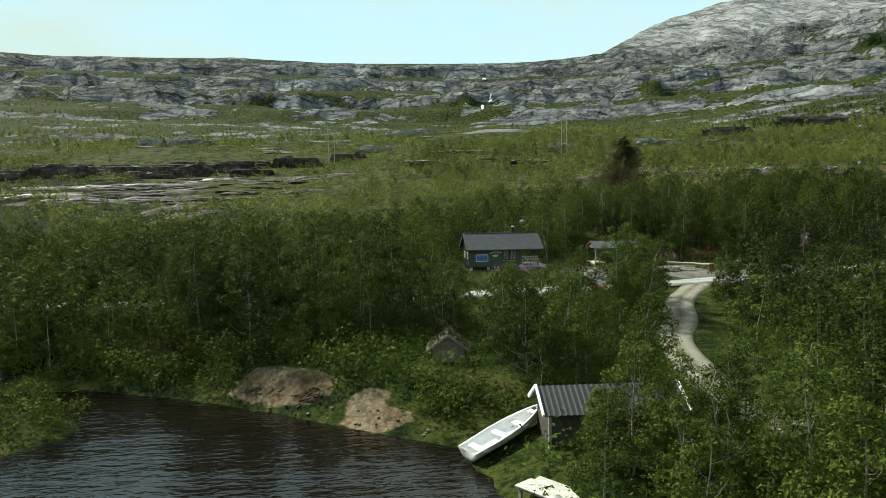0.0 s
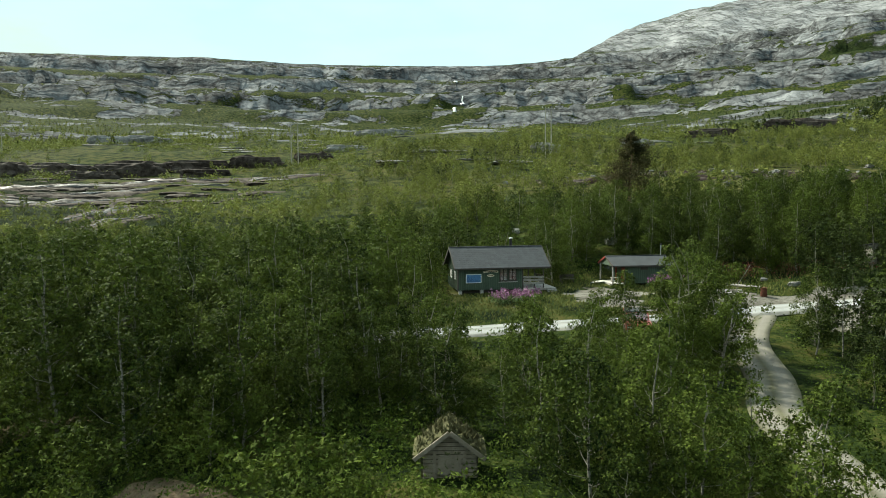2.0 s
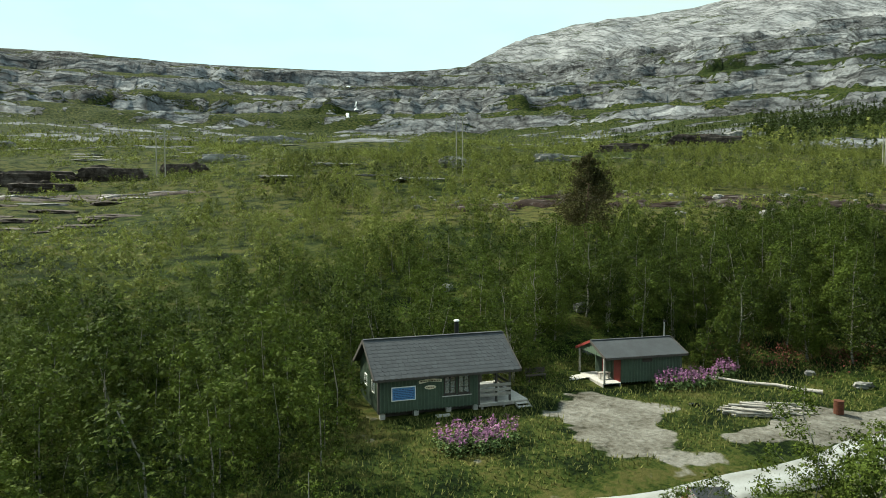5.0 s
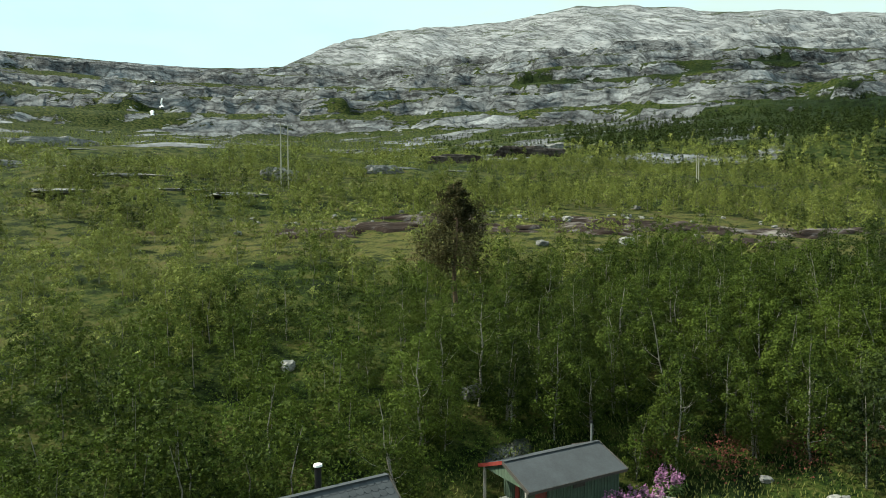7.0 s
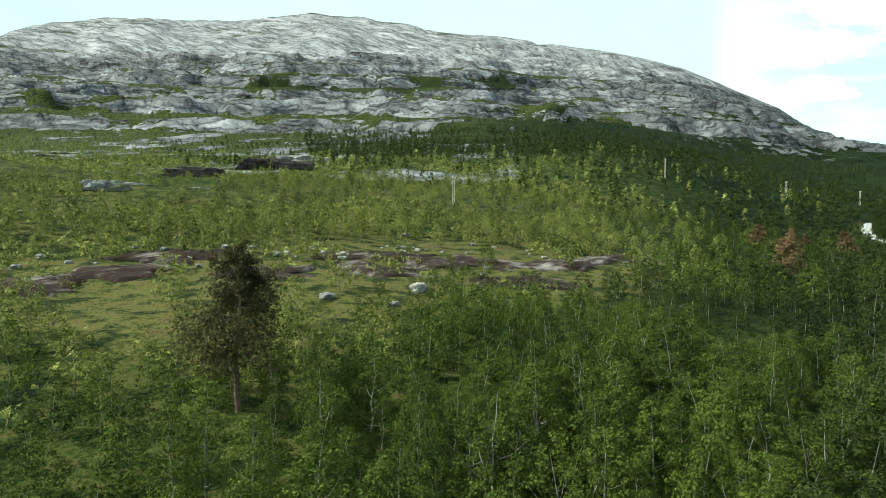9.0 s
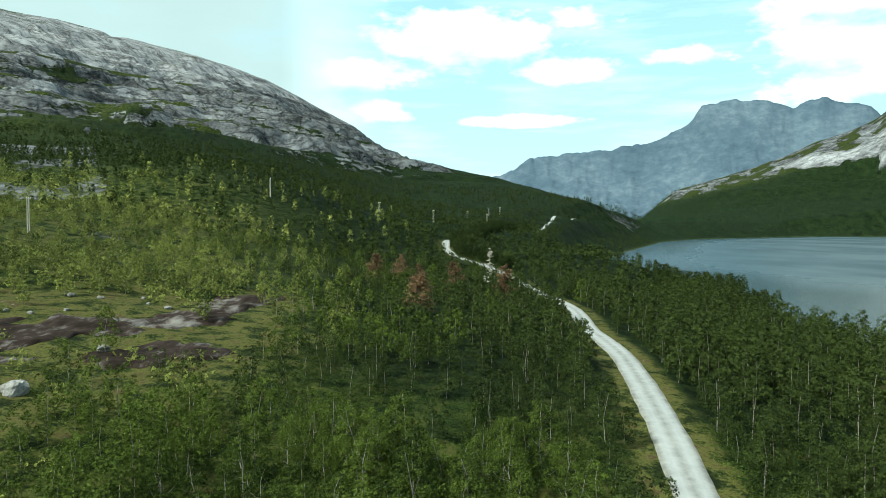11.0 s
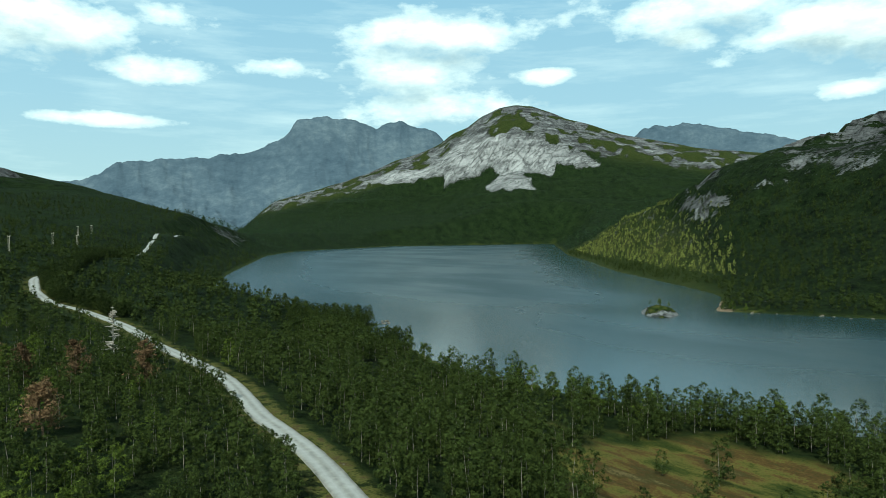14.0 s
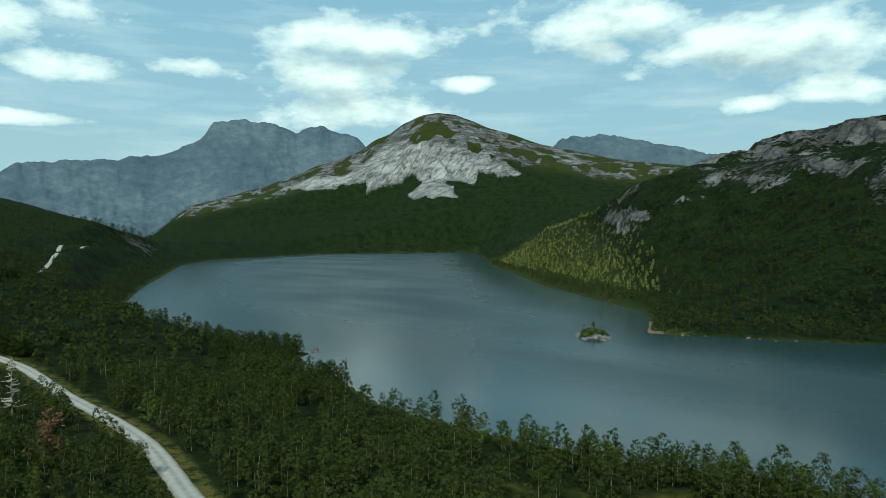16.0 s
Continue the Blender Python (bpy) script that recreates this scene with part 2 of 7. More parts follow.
    stone = m.mix(pale.outputs["Fac"], stone, m.ramp(m.math("ADD", m.math("MULTIPLY", streak, 0.3), m.math("MULTIPLY", m.noise(joint.outputs[0], 0.03, 8, 0.68), 0.7)), [(0.36, (0.09, 0.096, 0.1)), (0.44, (0.2, 0.209, 0.215)), (0.56, (0.31, 0.322, 0.328))]))
    shear = m.add("ShaderNodeTexVoronoi", Vector=joint.outputs[0], Scale=0.03)
    shear.feature = "DISTANCE_TO_EDGE"
    stone = m.mix(m.math("MULTIPLY", pale.outputs["Fac"], 0.7), stone, m.ramp(shear.outputs["Distance"], [(0.0, 0.3), (0.04, 0.75), (0.09, 1.0)]), "MULTIPLY")
    stone = m.mix(m.math("MULTIPLY", gate, m.math("SUBTRACT", 0.85, m.math("MULTIPLY", pale.outputs["Fac"], 0.55))), stone, ledge_shade, "MULTIPLY")
    stone = m.mix(0.5, stone, drip, "MULTIPLY")
    # slanting joints across the upper faces
    slant = m.add("ShaderNodeMapping", Vector=p)
    slant.inputs["Scale"].default_value, slant.inputs["Rotation"].default_value = (1.0, 0.22, 0.4), (0.5, 0.7, 0.3)
    split = m.ramp(m.noise(slant.outputs[0], 0.028, 7, 0.68), [(0.4, 1.0), (0.47, 0.8), (0.495, 0.2), (0.51, 0.3), (0.54, 0.95), (0.7, 1.1)])
    upper = m.ramp(m.math("MULTIPLY", sepp.outputs[2], 0.001), [(0.2, 0.25), (0.34, 0.8)])
    stone = m.mix(upper, stone, split, "MULTIPLY")
    # turf on the shelves
    shelf = m.add("ShaderNodeMapping", Vector=bent.outputs[0])
    shelf.inputs["Scale"].default_value = (0.14, 0.14, 1.0)
    turf = m.ramp(m.noise(shelf.outputs[0], 0.036, 8, 0.68), [(0.5, 0.0), (0.6, 1.0)])
    low = m.ramp(m.math("MULTIPLY", m.math("ADD", sepp.outputs[2], m.math("MULTIPLY", vast, 200.0)), 0.001), [(0.15, 0.0), (0.2, 1.0), (0.42, 0.3), (0.6, 0.0)])
    rock = m.math("SUBTRACT", rock, m.math("MULTIPLY", m.math("MULTIPLY", turf, low), m.math("MULTIPLY", m.math("SUBTRACT", 1.0, pale.outputs["Fac"]), 0.75)))
    edge = m.math("ADD", rock, m.math("MULTIPLY", m.math("SUBTRACT", m.math("ADD", m.math("MULTIPLY", vast, 0.45), m.math("MULTIPLY", grain, 0.55)), 0.5), 1.1))
    isrock = m.ramp(edge, [(0.44, 0.0), (0.54, 1.0)])
    col = m.mix(isrock, col, stone)
    gravel = m.ramp(m.math("ADD", m.math("MULTIPLY", fine, 0.5), m.math("MULTIPLY", mid, 0.5)), [(0.35, (0.05, 0.045, 0.034)), (0.5, (0.12, 0.115, 0.098)), (0.65, (0.2, 0.195, 0.175))])
    col = m.mix(m.ramp(m.math("ADD", grit, m.math("MULTIPLY", m.math("SUBTRACT", mid, 0.5), 2.2)), [(0.42, 0.0), (0.62, 1.0)]), col, gravel)
    sand = m.nt.nodes.new("ShaderNodeAttribute")
    sand.attribute_name = "sand"
    silt = m.ramp(mixn, [(0.4, (0.06, 0.043, 0.028)), (0.52, (0.15, 0.115, 0.075)), (0.65, (0.22, 0.18, 0.125))])
    col = m.mix(m.ramp(m.math("ADD", sand.outputs["Fac"], m.math("MULTIPLY", m.math("SUBTRACT", mid, 0.5), 0.9)), [(0.45, 0.0), (0.55, 1.0)]), col, silt)
    b0 = m.add("ShaderNodeBump", Strength=m.math("MULTIPLY", woods, 0.9), Distance=4.0, Height=tops)
    b1 = m.add("ShaderNodeBump", Normal=b0.outputs[0], Strength=0.55, Distance=0.35, Height=m.math("ADD", fine, mid))
    b2 = m.add("ShaderNodeBump", Strength=m.math("SUBTRACT", 0.8, m.math("MULTIPLY", pale.outputs["Fac"], 0.45)), Distance=7.0, Height=m.math("MULTIPLY", m.math("ADD", streak, m.math("MULTIPLY", m.math("MULTIPLY", seam, gate), 0.5)), isrock), Normal=b1.outputs[0])
    m.put(m.bsdf.inputs["Normal"], b2.outputs[0])
    return m.finish(col, 0.95, spec=0.04)


def leaf_material(name, dark, light, cut=12.0):
    """Leaves: tone by tree and by leaf cluster, some light passing through."""
    m = Nodes(name)
    g = m.nt.nodes.new("ShaderNodeNewGeometry")
    o = m.nt.nodes.new("ShaderNodeObjectInfo")
    spot, near = m.noise(g.outputs["Position"], 0.07, 3), m.noise(g.outputs["Position"], 0.45, 2)
    tree = m.nt.nodes.new("ShaderNodeAttribute")
    tree.attribute_name = "tone"
    t = m.math("ADD", m.math("MULTIPLY", m.math("SUBTRACT", g.outputs["Random Per Island"], 0.25), 0.6), m.math("MULTIPLY", m.math("MAXIMUM", o.outputs["Random"], tree.outputs["Fac"]), 0.4))
    t = m.math("ADD", t, m.math("ADD", m.math("MULTIPLY", m.math("SUBTRACT", spot, 0.4), 1.1), m.math("MULTIPLY", m.math("SUBTRACT", near, 0.42), 1.0)))
    col = m.ramp(t, [(0.05, dark), (0.85, light)])
    leaf = m.noise(g.outputs["Position"], cut * 0.7, 3, 0.7)
    # fine noise paints the dark gaps between leaves into the colour
    col = m.mix(1.0, col, m.ramp(leaf, [(0.36, 0.6), (0.5, 0.95), (0.66, 1.3)]), "MULTIPLY")
    m.bump(leaf, 0.7, 0.08)
    m.finish(col, 0.7, spec=0.06)
    tr = m.add("ShaderNodeBsdfTranslucent", Color=col)
    mx = m.add("ShaderNodeMixShader", Fac=0.2)
    m.put(mx.inputs[1], m.bsdf.outputs[0])
    m.put(mx.inputs[2], tr.outputs[0])
    # ragged gaps between the leaves of a cluster
    gap = m.ramp(m.noise(g.outputs["Position"], cut, 2, 0.6), [(0.44, 0.0), (0.48, 1.0)])
    air = m.nt.nodes.new("ShaderNodeBsdfTransparent")
    whole = m.add("ShaderNodeMixShader", Fac=gap)
    m.put(whole.inputs[1], air.outputs[0])
    m.put(whole.inputs[2], mx.outputs[0])
    m.put(m.out.inputs[0], whole.outputs[0])
    return m.mat


def bark_material(name, pale, dark, cut=0.5):
    m = Nodes(name)
    p = m.place()
    mp = m.add("ShaderNodeMapping", Vector=p)
    mp.inputs["Scale"].default_value = (3, 3, 9)
    n, w = m.noise(mp.outputs[0], 1.6, 4, 0.6), m.noise(p, 0.4, 3)
    col = m.ramp(m.math("ADD", m.math("MULTIPLY", n, 0.7), m.math("MULTIPLY", w, 0.3)), [(cut - 0.1, dark), (cut, pale)])
    m.bump(n, 0.4, 0.02)
    return m.finish(col, 0.9, spec=0.1)


def water_material():
    m = Nodes("lake_water")
    p = m.place()
    mp = m.add("ShaderNodeMapping", Vector=p)
    mp.inputs["Scale"].default_value, mp.inputs["Rotation"].default_value = (1.0, 2.6, 1.0), (0, 0, 0.5)
    rip, swell = m.noise(mp.outputs[0], 1.1, 2, 0.5), m.noise(mp.outputs[0], 0.11, 3)
    gust = m.add("ShaderNodeMapping", Vector=p)
    gust.inputs["Scale"].default_value, gust.inputs["Rotation"].default_value = (1.0, 2.2, 1.0), (0, 0, 0.7)
    calm = m.noise(gust.outputs[0], 0.005, 4, 0.55)
    h = m.math("ADD", m.math("MULTIPLY", rip, 0.35), swell)
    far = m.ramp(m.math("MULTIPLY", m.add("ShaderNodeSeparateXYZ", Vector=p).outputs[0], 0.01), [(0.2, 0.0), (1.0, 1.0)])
    wind = m.ramp(calm, [(0.42, 0.0), (0.6, 1.0)])
    b = m.add("ShaderNodeBump", Strength=m.math("SUBTRACT", 0.6, m.math("MULTIPLY", far, m.math("SUBTRACT", 0.54, m.math("MULTIPLY", wind, 0.1)))), Distance=0.3, Height=h)
    m.put(m.bsdf.inputs["Normal"], b.outputs[0])
    m.bsdf.inputs["IOR"].default_value = 1.33
    offing = m.nt.nodes.new("ShaderNodeAttribute")
    offing.attribute_name = "open_water"
    rough = m.math("ADD", 0.05, m.math("MULTIPLY", far, m.math("ADD", 0.1, m.math("MULTIPLY", offing.outputs["Fac"], m.math("ADD", 0.2, m.math("MULTIPLY", wind, 0.18))))))
    # blue of the reflected sky put into the lake's base colour
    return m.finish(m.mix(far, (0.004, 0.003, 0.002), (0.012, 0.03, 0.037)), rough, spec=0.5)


def road_material(name, hard, soft):
    m = Nodes(name)
    p = m.place()
    at = m.nt.nodes.new("ShaderNodeAttribute")
    at.attribute_name = "track"
    fine, mid, wide = m.noise(p, 9, 5, 0.7), m.noise(p, 0.9, 4), m.noise(p, 0.12, 3)
    t = m.math("ADD", m.math("MULTIPLY", fine, 0.4), m.math("ADD", m.math("MULTIPLY", mid, 0.35), m.math("MULTIPLY", wide, 0.25)))
    col = m.ramp(t, [(0.3, tuple(c * 0.62 for c in hard)), (0.7, hard)])
    loose = m.ramp(m.math("ADD", m.math("MULTIPLY", t, 0.5), m.math("MULTIPLY", mid, 0.5)), [(0.38, tuple(c * 0.4 for c in soft)), (0.62, soft)])
    col = m.mix(m.math("MULTIPLY", at.outputs["Fac"], 0.85), col, loose)
    m.bump(t, 0.5, 0.03)
    return m.finish(col, 0.95, spec=0.15)


def rock_material(name, lo, hi):
    m = Nodes(name)
    p = m.place()
    n, g, w = m.noise(p, 0.7, 6, 0.65), m.noise(p, 5, 4, 0.6), m.noise(p, 0.1, 3)
    t = m.math("ADD", m.math("MULTIPLY", n, 0.5), m.math("ADD", m.math("MULTIPLY", g, 0.25), m.math("MULTIPLY", w, 0.25)))
    col = m.ramp(t, [(0.34, tuple(c * 0.4 for c in lo)), (0.45, lo), (0.62, hi)])
    m.bump(t, 0.7, 0.12)
    return m.finish(col, 0.88, spec=0.15)


def slab_material():
    """Ice-worn slabs: grey rock with wet peat-brown streaks running down it."""
    m = Nodes("bog_slab")
    p = m.place()
    mp = m.add("ShaderNodeMapping", Vector=p)
    mp.inputs["Scale"].default_value, mp.inputs["Rotation"].default_value = (0.5, 2.0, 1.0), (0, 0, 1.0)
    run, wide, fine = m.noise(mp.outputs[0], 0.35, 6, 0.65), m.noise(p, 0.12, 4, 0.6), m.noise(p, 4.0, 4, 0.65)
    t = m.math("ADD", m.math("MULTIPLY", run, 0.45), m.math("ADD", m.math("MULTIPLY", wide, 0.45), m.math("MULTIPLY", fine, 0.1)))
    col = m.ramp(t, [(0.44, (0.013, 0.009, 0.007)), (0.52, (0.03, 0.022, 0.018)), (0.56, (0.085, 0.076, 0.07)), (0.66, (0.18, 0.17, 0.155))])
    m.bump(t, 0.6, 0.2)
    return m.finish(col, 0.92, spec=0.04)


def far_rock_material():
    """High bare fells, distance haze put into the rock colour as blue, with paler slabs and dark gullies."""
    m = Nodes("haze_blue_fell")
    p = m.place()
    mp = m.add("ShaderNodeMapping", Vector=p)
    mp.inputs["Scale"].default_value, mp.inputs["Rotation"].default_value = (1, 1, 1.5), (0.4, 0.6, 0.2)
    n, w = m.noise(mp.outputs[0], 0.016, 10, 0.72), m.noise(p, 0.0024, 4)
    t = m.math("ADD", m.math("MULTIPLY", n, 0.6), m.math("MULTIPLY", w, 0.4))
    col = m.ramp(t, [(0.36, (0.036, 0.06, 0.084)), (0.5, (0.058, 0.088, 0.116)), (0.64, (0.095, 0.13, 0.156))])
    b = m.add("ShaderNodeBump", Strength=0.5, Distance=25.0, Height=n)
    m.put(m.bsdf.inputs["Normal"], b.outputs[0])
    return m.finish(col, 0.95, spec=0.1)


ground_material(), water_material(), far_rock_material(), slab_material()
road_material("pale_gravel", (0.31, 0.325, 0.32), (0.19, 0.19, 0.165))
road_material("track_gravel", (0.22, 0.21, 0.18), (0.085, 0.088, 0.036))
rock_material("grey_rock", (0.11, 0.11, 0.105), (0.29, 0.285, 0.265))
rock_material("wet_brown_rock", (0.024, 0.018, 0.014), (0.1, 0.084, 0.072))
rock_material("shore_stone", (0.06, 0.055, 0.045), (0.17, 0.155, 0.13))
rock_material("sandy_bank", (0.16, 0.12, 0.075), (0.4, 0.32, 0.22))
# One birch leaf in several tones: sunlight and cloud shade put into the colour
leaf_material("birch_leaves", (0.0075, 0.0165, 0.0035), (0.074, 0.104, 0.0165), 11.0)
leaf_material("sunlit_leaves", (0.016, 0.028, 0.007), (0.18, 0.205, 0.05), 9.0)
leaf_material("shaded_leaves", (0.0045, 0.0095, 0.0032), (0.036, 0.052, 0.012), 9.0)
# far woods: cloud shade and blue distance haze put into the colour
leaf_material("hazy_wood_leaves", (0.006, 0.016, 0.01), (0.032, 0.055, 0.022), 0.8)
leaf_material("far_sunlit_leaves", (0.022, 0.036, 0.01), (0.215, 0.235, 0.062), 2.4)
leaf_material("pine_needles", (0.03, 0.032, 0.013), (0.12, 0.105, 0.042), 9.0)
leaf_material("rusty_needles", (0.05, 0.033, 0.018), (0.17, 0.11, 0.06), 6.0)
leaf_material("scrub_leaves", (0.016, 0.032, 0.005), (0.072, 0.11, 0.016))
bark_material("birch_bark", (0.2, 0.19, 0.165), (0.045, 0.038, 0.032), 0.5)
bark_material("pine_bark", (0.16, 0.11, 0.075), (0.06, 0.04, 0.03))
bark_material("dead_wood", (0.32, 0.3, 0.27), (0.12, 0.1, 0.085))

# ================= land: heights =================


def lattice(ix, iy, seed):
    h = (ix.astype(np.int64) * 374761393 + iy.astype(np.int64) * 668265263 + seed * 974711) & 0x7FFFFFFF
    h = ((h ^ (h >> 13)) * 1274126177) & 0x7FFFFFFF
    return ((h ^ (h >> 16)) & 0xFFFF) / 65535.0


def value_noise(x, y, seed):
    ix, iy = np.floor(x), np.floor(y)
    fx, fy = x - ix, y - iy
    fx, fy = fx * fx * (3 - 2 * fx), fy * fy * (3 - 2 * fy)
    a, b = lattice(ix, iy, seed), lattice(ix + 1, iy, seed)
    c, d = lattice(ix, iy + 1, seed), lattice(ix + 1, iy + 1, seed)
    return (a + (b - a) * fx) * (1 - fy) + (c + (d - c) * fx) * fy - 0.5


def fbm(x, y, size, octaves=5, seed=1, gain=0.5):
    x, y = np.asarray(x, float) / size, np.asarray(y, float) / size
    total, amp = np.zeros(np.broadcast(x, y).shape), 1.0
    for k in range(octaves):
        total = total + amp * value_noise(x, y, seed + 17 * k)
        x, y, amp = x * 2.03 + 3.1, y * 2.03 + 1.7, amp * gain
    return total


def smooth(a, b, v):
    t = np.clip((v - a) / (b - a), 0, 1)
    return t * t * (3 - 2 * t)


# the shore of the lake and of its river mouth, walked round once
SHORE = [(-90, 48), (-40, 49), (-17, 49), (-10, 46), (-5, 42.4), (3, 36), (6.4, 33.4), (7, 29), (8, 18), (25, -20),
         (70, -48), (126, -48.5), (141, -37.5), (171, -27.5), (197, -23.5), (224, -19.5), (265, -27.5), (284, -16.5), (304, -26.5), (320, -45.5),
         (345, -32.5), (449, -24.5), (593, -37.5), (763, -94.5), (1303, -301.5), (1567, -452.5), (1950, -902.5), (1894, -1482.5), (975, -732.5), (558, -428.5),
         (377, -316.5), (318, -274.5), (273, -208.5), (227, -235.5), (183, -257.5), (60, -330), (-150, -250), (-150, 10)]


def off_line(x, y, line, closed=False):
    """Distance from points to a line of points, and how far along it the nearest place is."""
    best, along, run = np.full(np.shape(x), 1e9), np.zeros(np.shape(x)), 0.0
    pairs = list(zip(line, line[1:] + line[:1])) if closed else list(zip(line, line[1:]))
    for (ax, ay), (bx, by) in pairs:
        dx, dy = bx - ax, by - ay
        n = math.hypot(dx, dy)
        t = np.clip(((x - ax) * dx + (y - ay) * dy) / (n * n), 0, 1)
        d = np.hypot(x - ax - t * dx, y - ay - t * dy)
        near = d < best
        best, along = np.where(near, d, best), np.where(near, run + t * n, along)
        run += n
    return best, along


def off_shore(x, y):
    """Metres from the shore, positive on land."""
    d, _ = off_line(x, y, SHORE, True)
    inside = np.zeros(np.shape(x), bool)
    for (ax, ay), (bx, by) in zip(SHORE, SHORE[1:] + SHORE[:1]):
        cross = (ay > y) != (by > y)
        inside ^= cross & (x < (bx - ax) * (y - ay) / (by - ay if by != ay else 1e-9) + ax)
    return np.where(inside, -d, d)


# heights of the near slopes, set to fit the camera's view: x, y, z
SPOTS = [(7, 43, 2), (14, 31, 1.4), (21, 36, 1.8), (0, 66, 3.1), (22, 66, 3.5), (45, 66, 4), (20, 79, 4.2), (36, 81, 4.8), (24, 95, 7.2),
         (38, 94, 9), (34, 116, 11.5), (60, 106, 12), (85, 120, 15.3), (120, 104, 13.5), (96, 141, 18), (64, 164, 18.6), (131, 155, 20),
         (56, 196, 26.5), (2, 222, 24), (188, 180, 26), (335, 161, 30), (-24, 140, 10), (-34, 208, 20.5), (-70, 90, 5), (72, 64, 6.5),
         (100, 60, 8.6), (195, 52, 9.4), (262, 60, 10), (130, 5, 2), (-120, 180, 18), (60, 10, 2)]


def thin_plate():
    pts = np.array(SPOTS, float)
    n = len(pts)
    d = np.hypot(pts[:, None, 0] - pts[None, :, 0], pts[:, None, 1] - pts[None, :, 1])
    k = np.where(d > 0, d * d * np.log(d + 1e-9), 0) + np.eye(n) * 60
    p = np.c_[np.ones(n), pts[:, :2]]
    a = np.block([[k, p], [p.T, np.zeros((3, 3))]])
    w = np.linalg.solve(a, np.r_[pts[:, 2], 0, 0, 0])
    return pts, w


PLATE = thin_plate()


def near_height(x, y):
    pts, w = PLATE
    z = w[-3] + w[-2] * x + w[-1] * y
    for (px, py, _), k in zip(pts, w):
        d2 = (x - px) ** 2 + (y - py) ** 2
        z = z + k * 0.5 * d2 * np.log(d2 + 1e-9)
    return z


# the fells' skyline by heading, as seen from over the cabins: heading, angle up, distance
HUB = (30.0, 70.0, 26.0)
FELLS = [(-60, 9, 1600), (-22, 10.35, 1600), (-8, 11.1, 1600), (4, 10.9, 1600), (17, 10.95, 1600), (22, 11.3, 1700), (24.5, 12.2, 2100), (27, 13.3, 2500),
         (31, 14.25, 2700), (40, 14.9, 2700), (46, 15.85, 2700), (52, 15.4, 2600), (57, 14.6, 2450), (61, 14.4, 2300), (65, 13.7, 2200), (70, 12.9, 2200),
         (75, 11.5, 2200), (78.5, 9.8, 2200), (82, 8.0, 2200), (84.5, 6.1, 2000), (88, 5.0, 1800), (93.5, 4.0, 1550), (98.5, 2.6, 1300), (104, 1.3, 1100)]
BENCH = [(-60, 9, 1600), (-22, 10.35, 1600), (-8, 11.1, 1600), (4, 10.9, 1600), (17, 10.95, 1600), (22, 11.1, 1600), (30, 11.35, 1600), (38, 11.8, 1600), (45, 12.4, 1600),
         (52, 13.0, 1700), (58, 13.5, 1850), (65, 13.7, 2200), (70, 12.9, 2200), (75, 11.5, 2200), (78.5, 9.8, 2200), (82, 8.0, 2200), (84.5, 6.1, 2000), (88, 5.0, 1800), (93.5, 4.0, 1550),
         (98.5, 2.6, 1300), (104, 1.3, 1100)]
# the steep hill over the far bank of the lake, as seen from over the slope
HILL = [(128.5, -2.3, 1400), (131.9, -0.8, 1260), (135.5, 0.5, 1080), (140, 2.2, 980), (143.4, 4.7, 930), (148, 6.3, 950), (151.6, 7.0, 950), (154.2, 7.8, 950), (157.1, 8.2, 950), (160, 8.4, 950), (172, 9.0, 950), (205, 8, 900)]
FAR_SHORE = [(104.2, 1.4, 3100), (107.4, 2.45, 3300), (111.1, 3.45, 3450), (114.6, 4.6, 3550), (117.2, 5.75, 3600), (119.4, 6.45, 3650), (120.8, 7.05, 3660), (121.8, 7.85, 3660), (123.1, 8.4, 3660),
             (124.2, 9.2, 3660), (125.6, 9.85, 3660), (127.0, 10.08, 3660), (128.3, 9.95, 3660), (129.7, 9.45, 3660), (131.1, 8.9, 3650), (132.9, 8.4, 3650), (135.4, 7.5, 3650), (137.7, 7.05, 3650), (139.9, 6.55, 3650),
             (142.0, 6.15, 3600), (147.5, 5.45, 3600), (156, 4.8, 3400), (170, 4, 3000)]


def profile(rows, az):
    a = np.array(rows, float)
    return np.interp(az, a[:, 0], np.tan(np.radians(a[:, 1]))), np.interp(az, a[:, 0], a[:, 2])


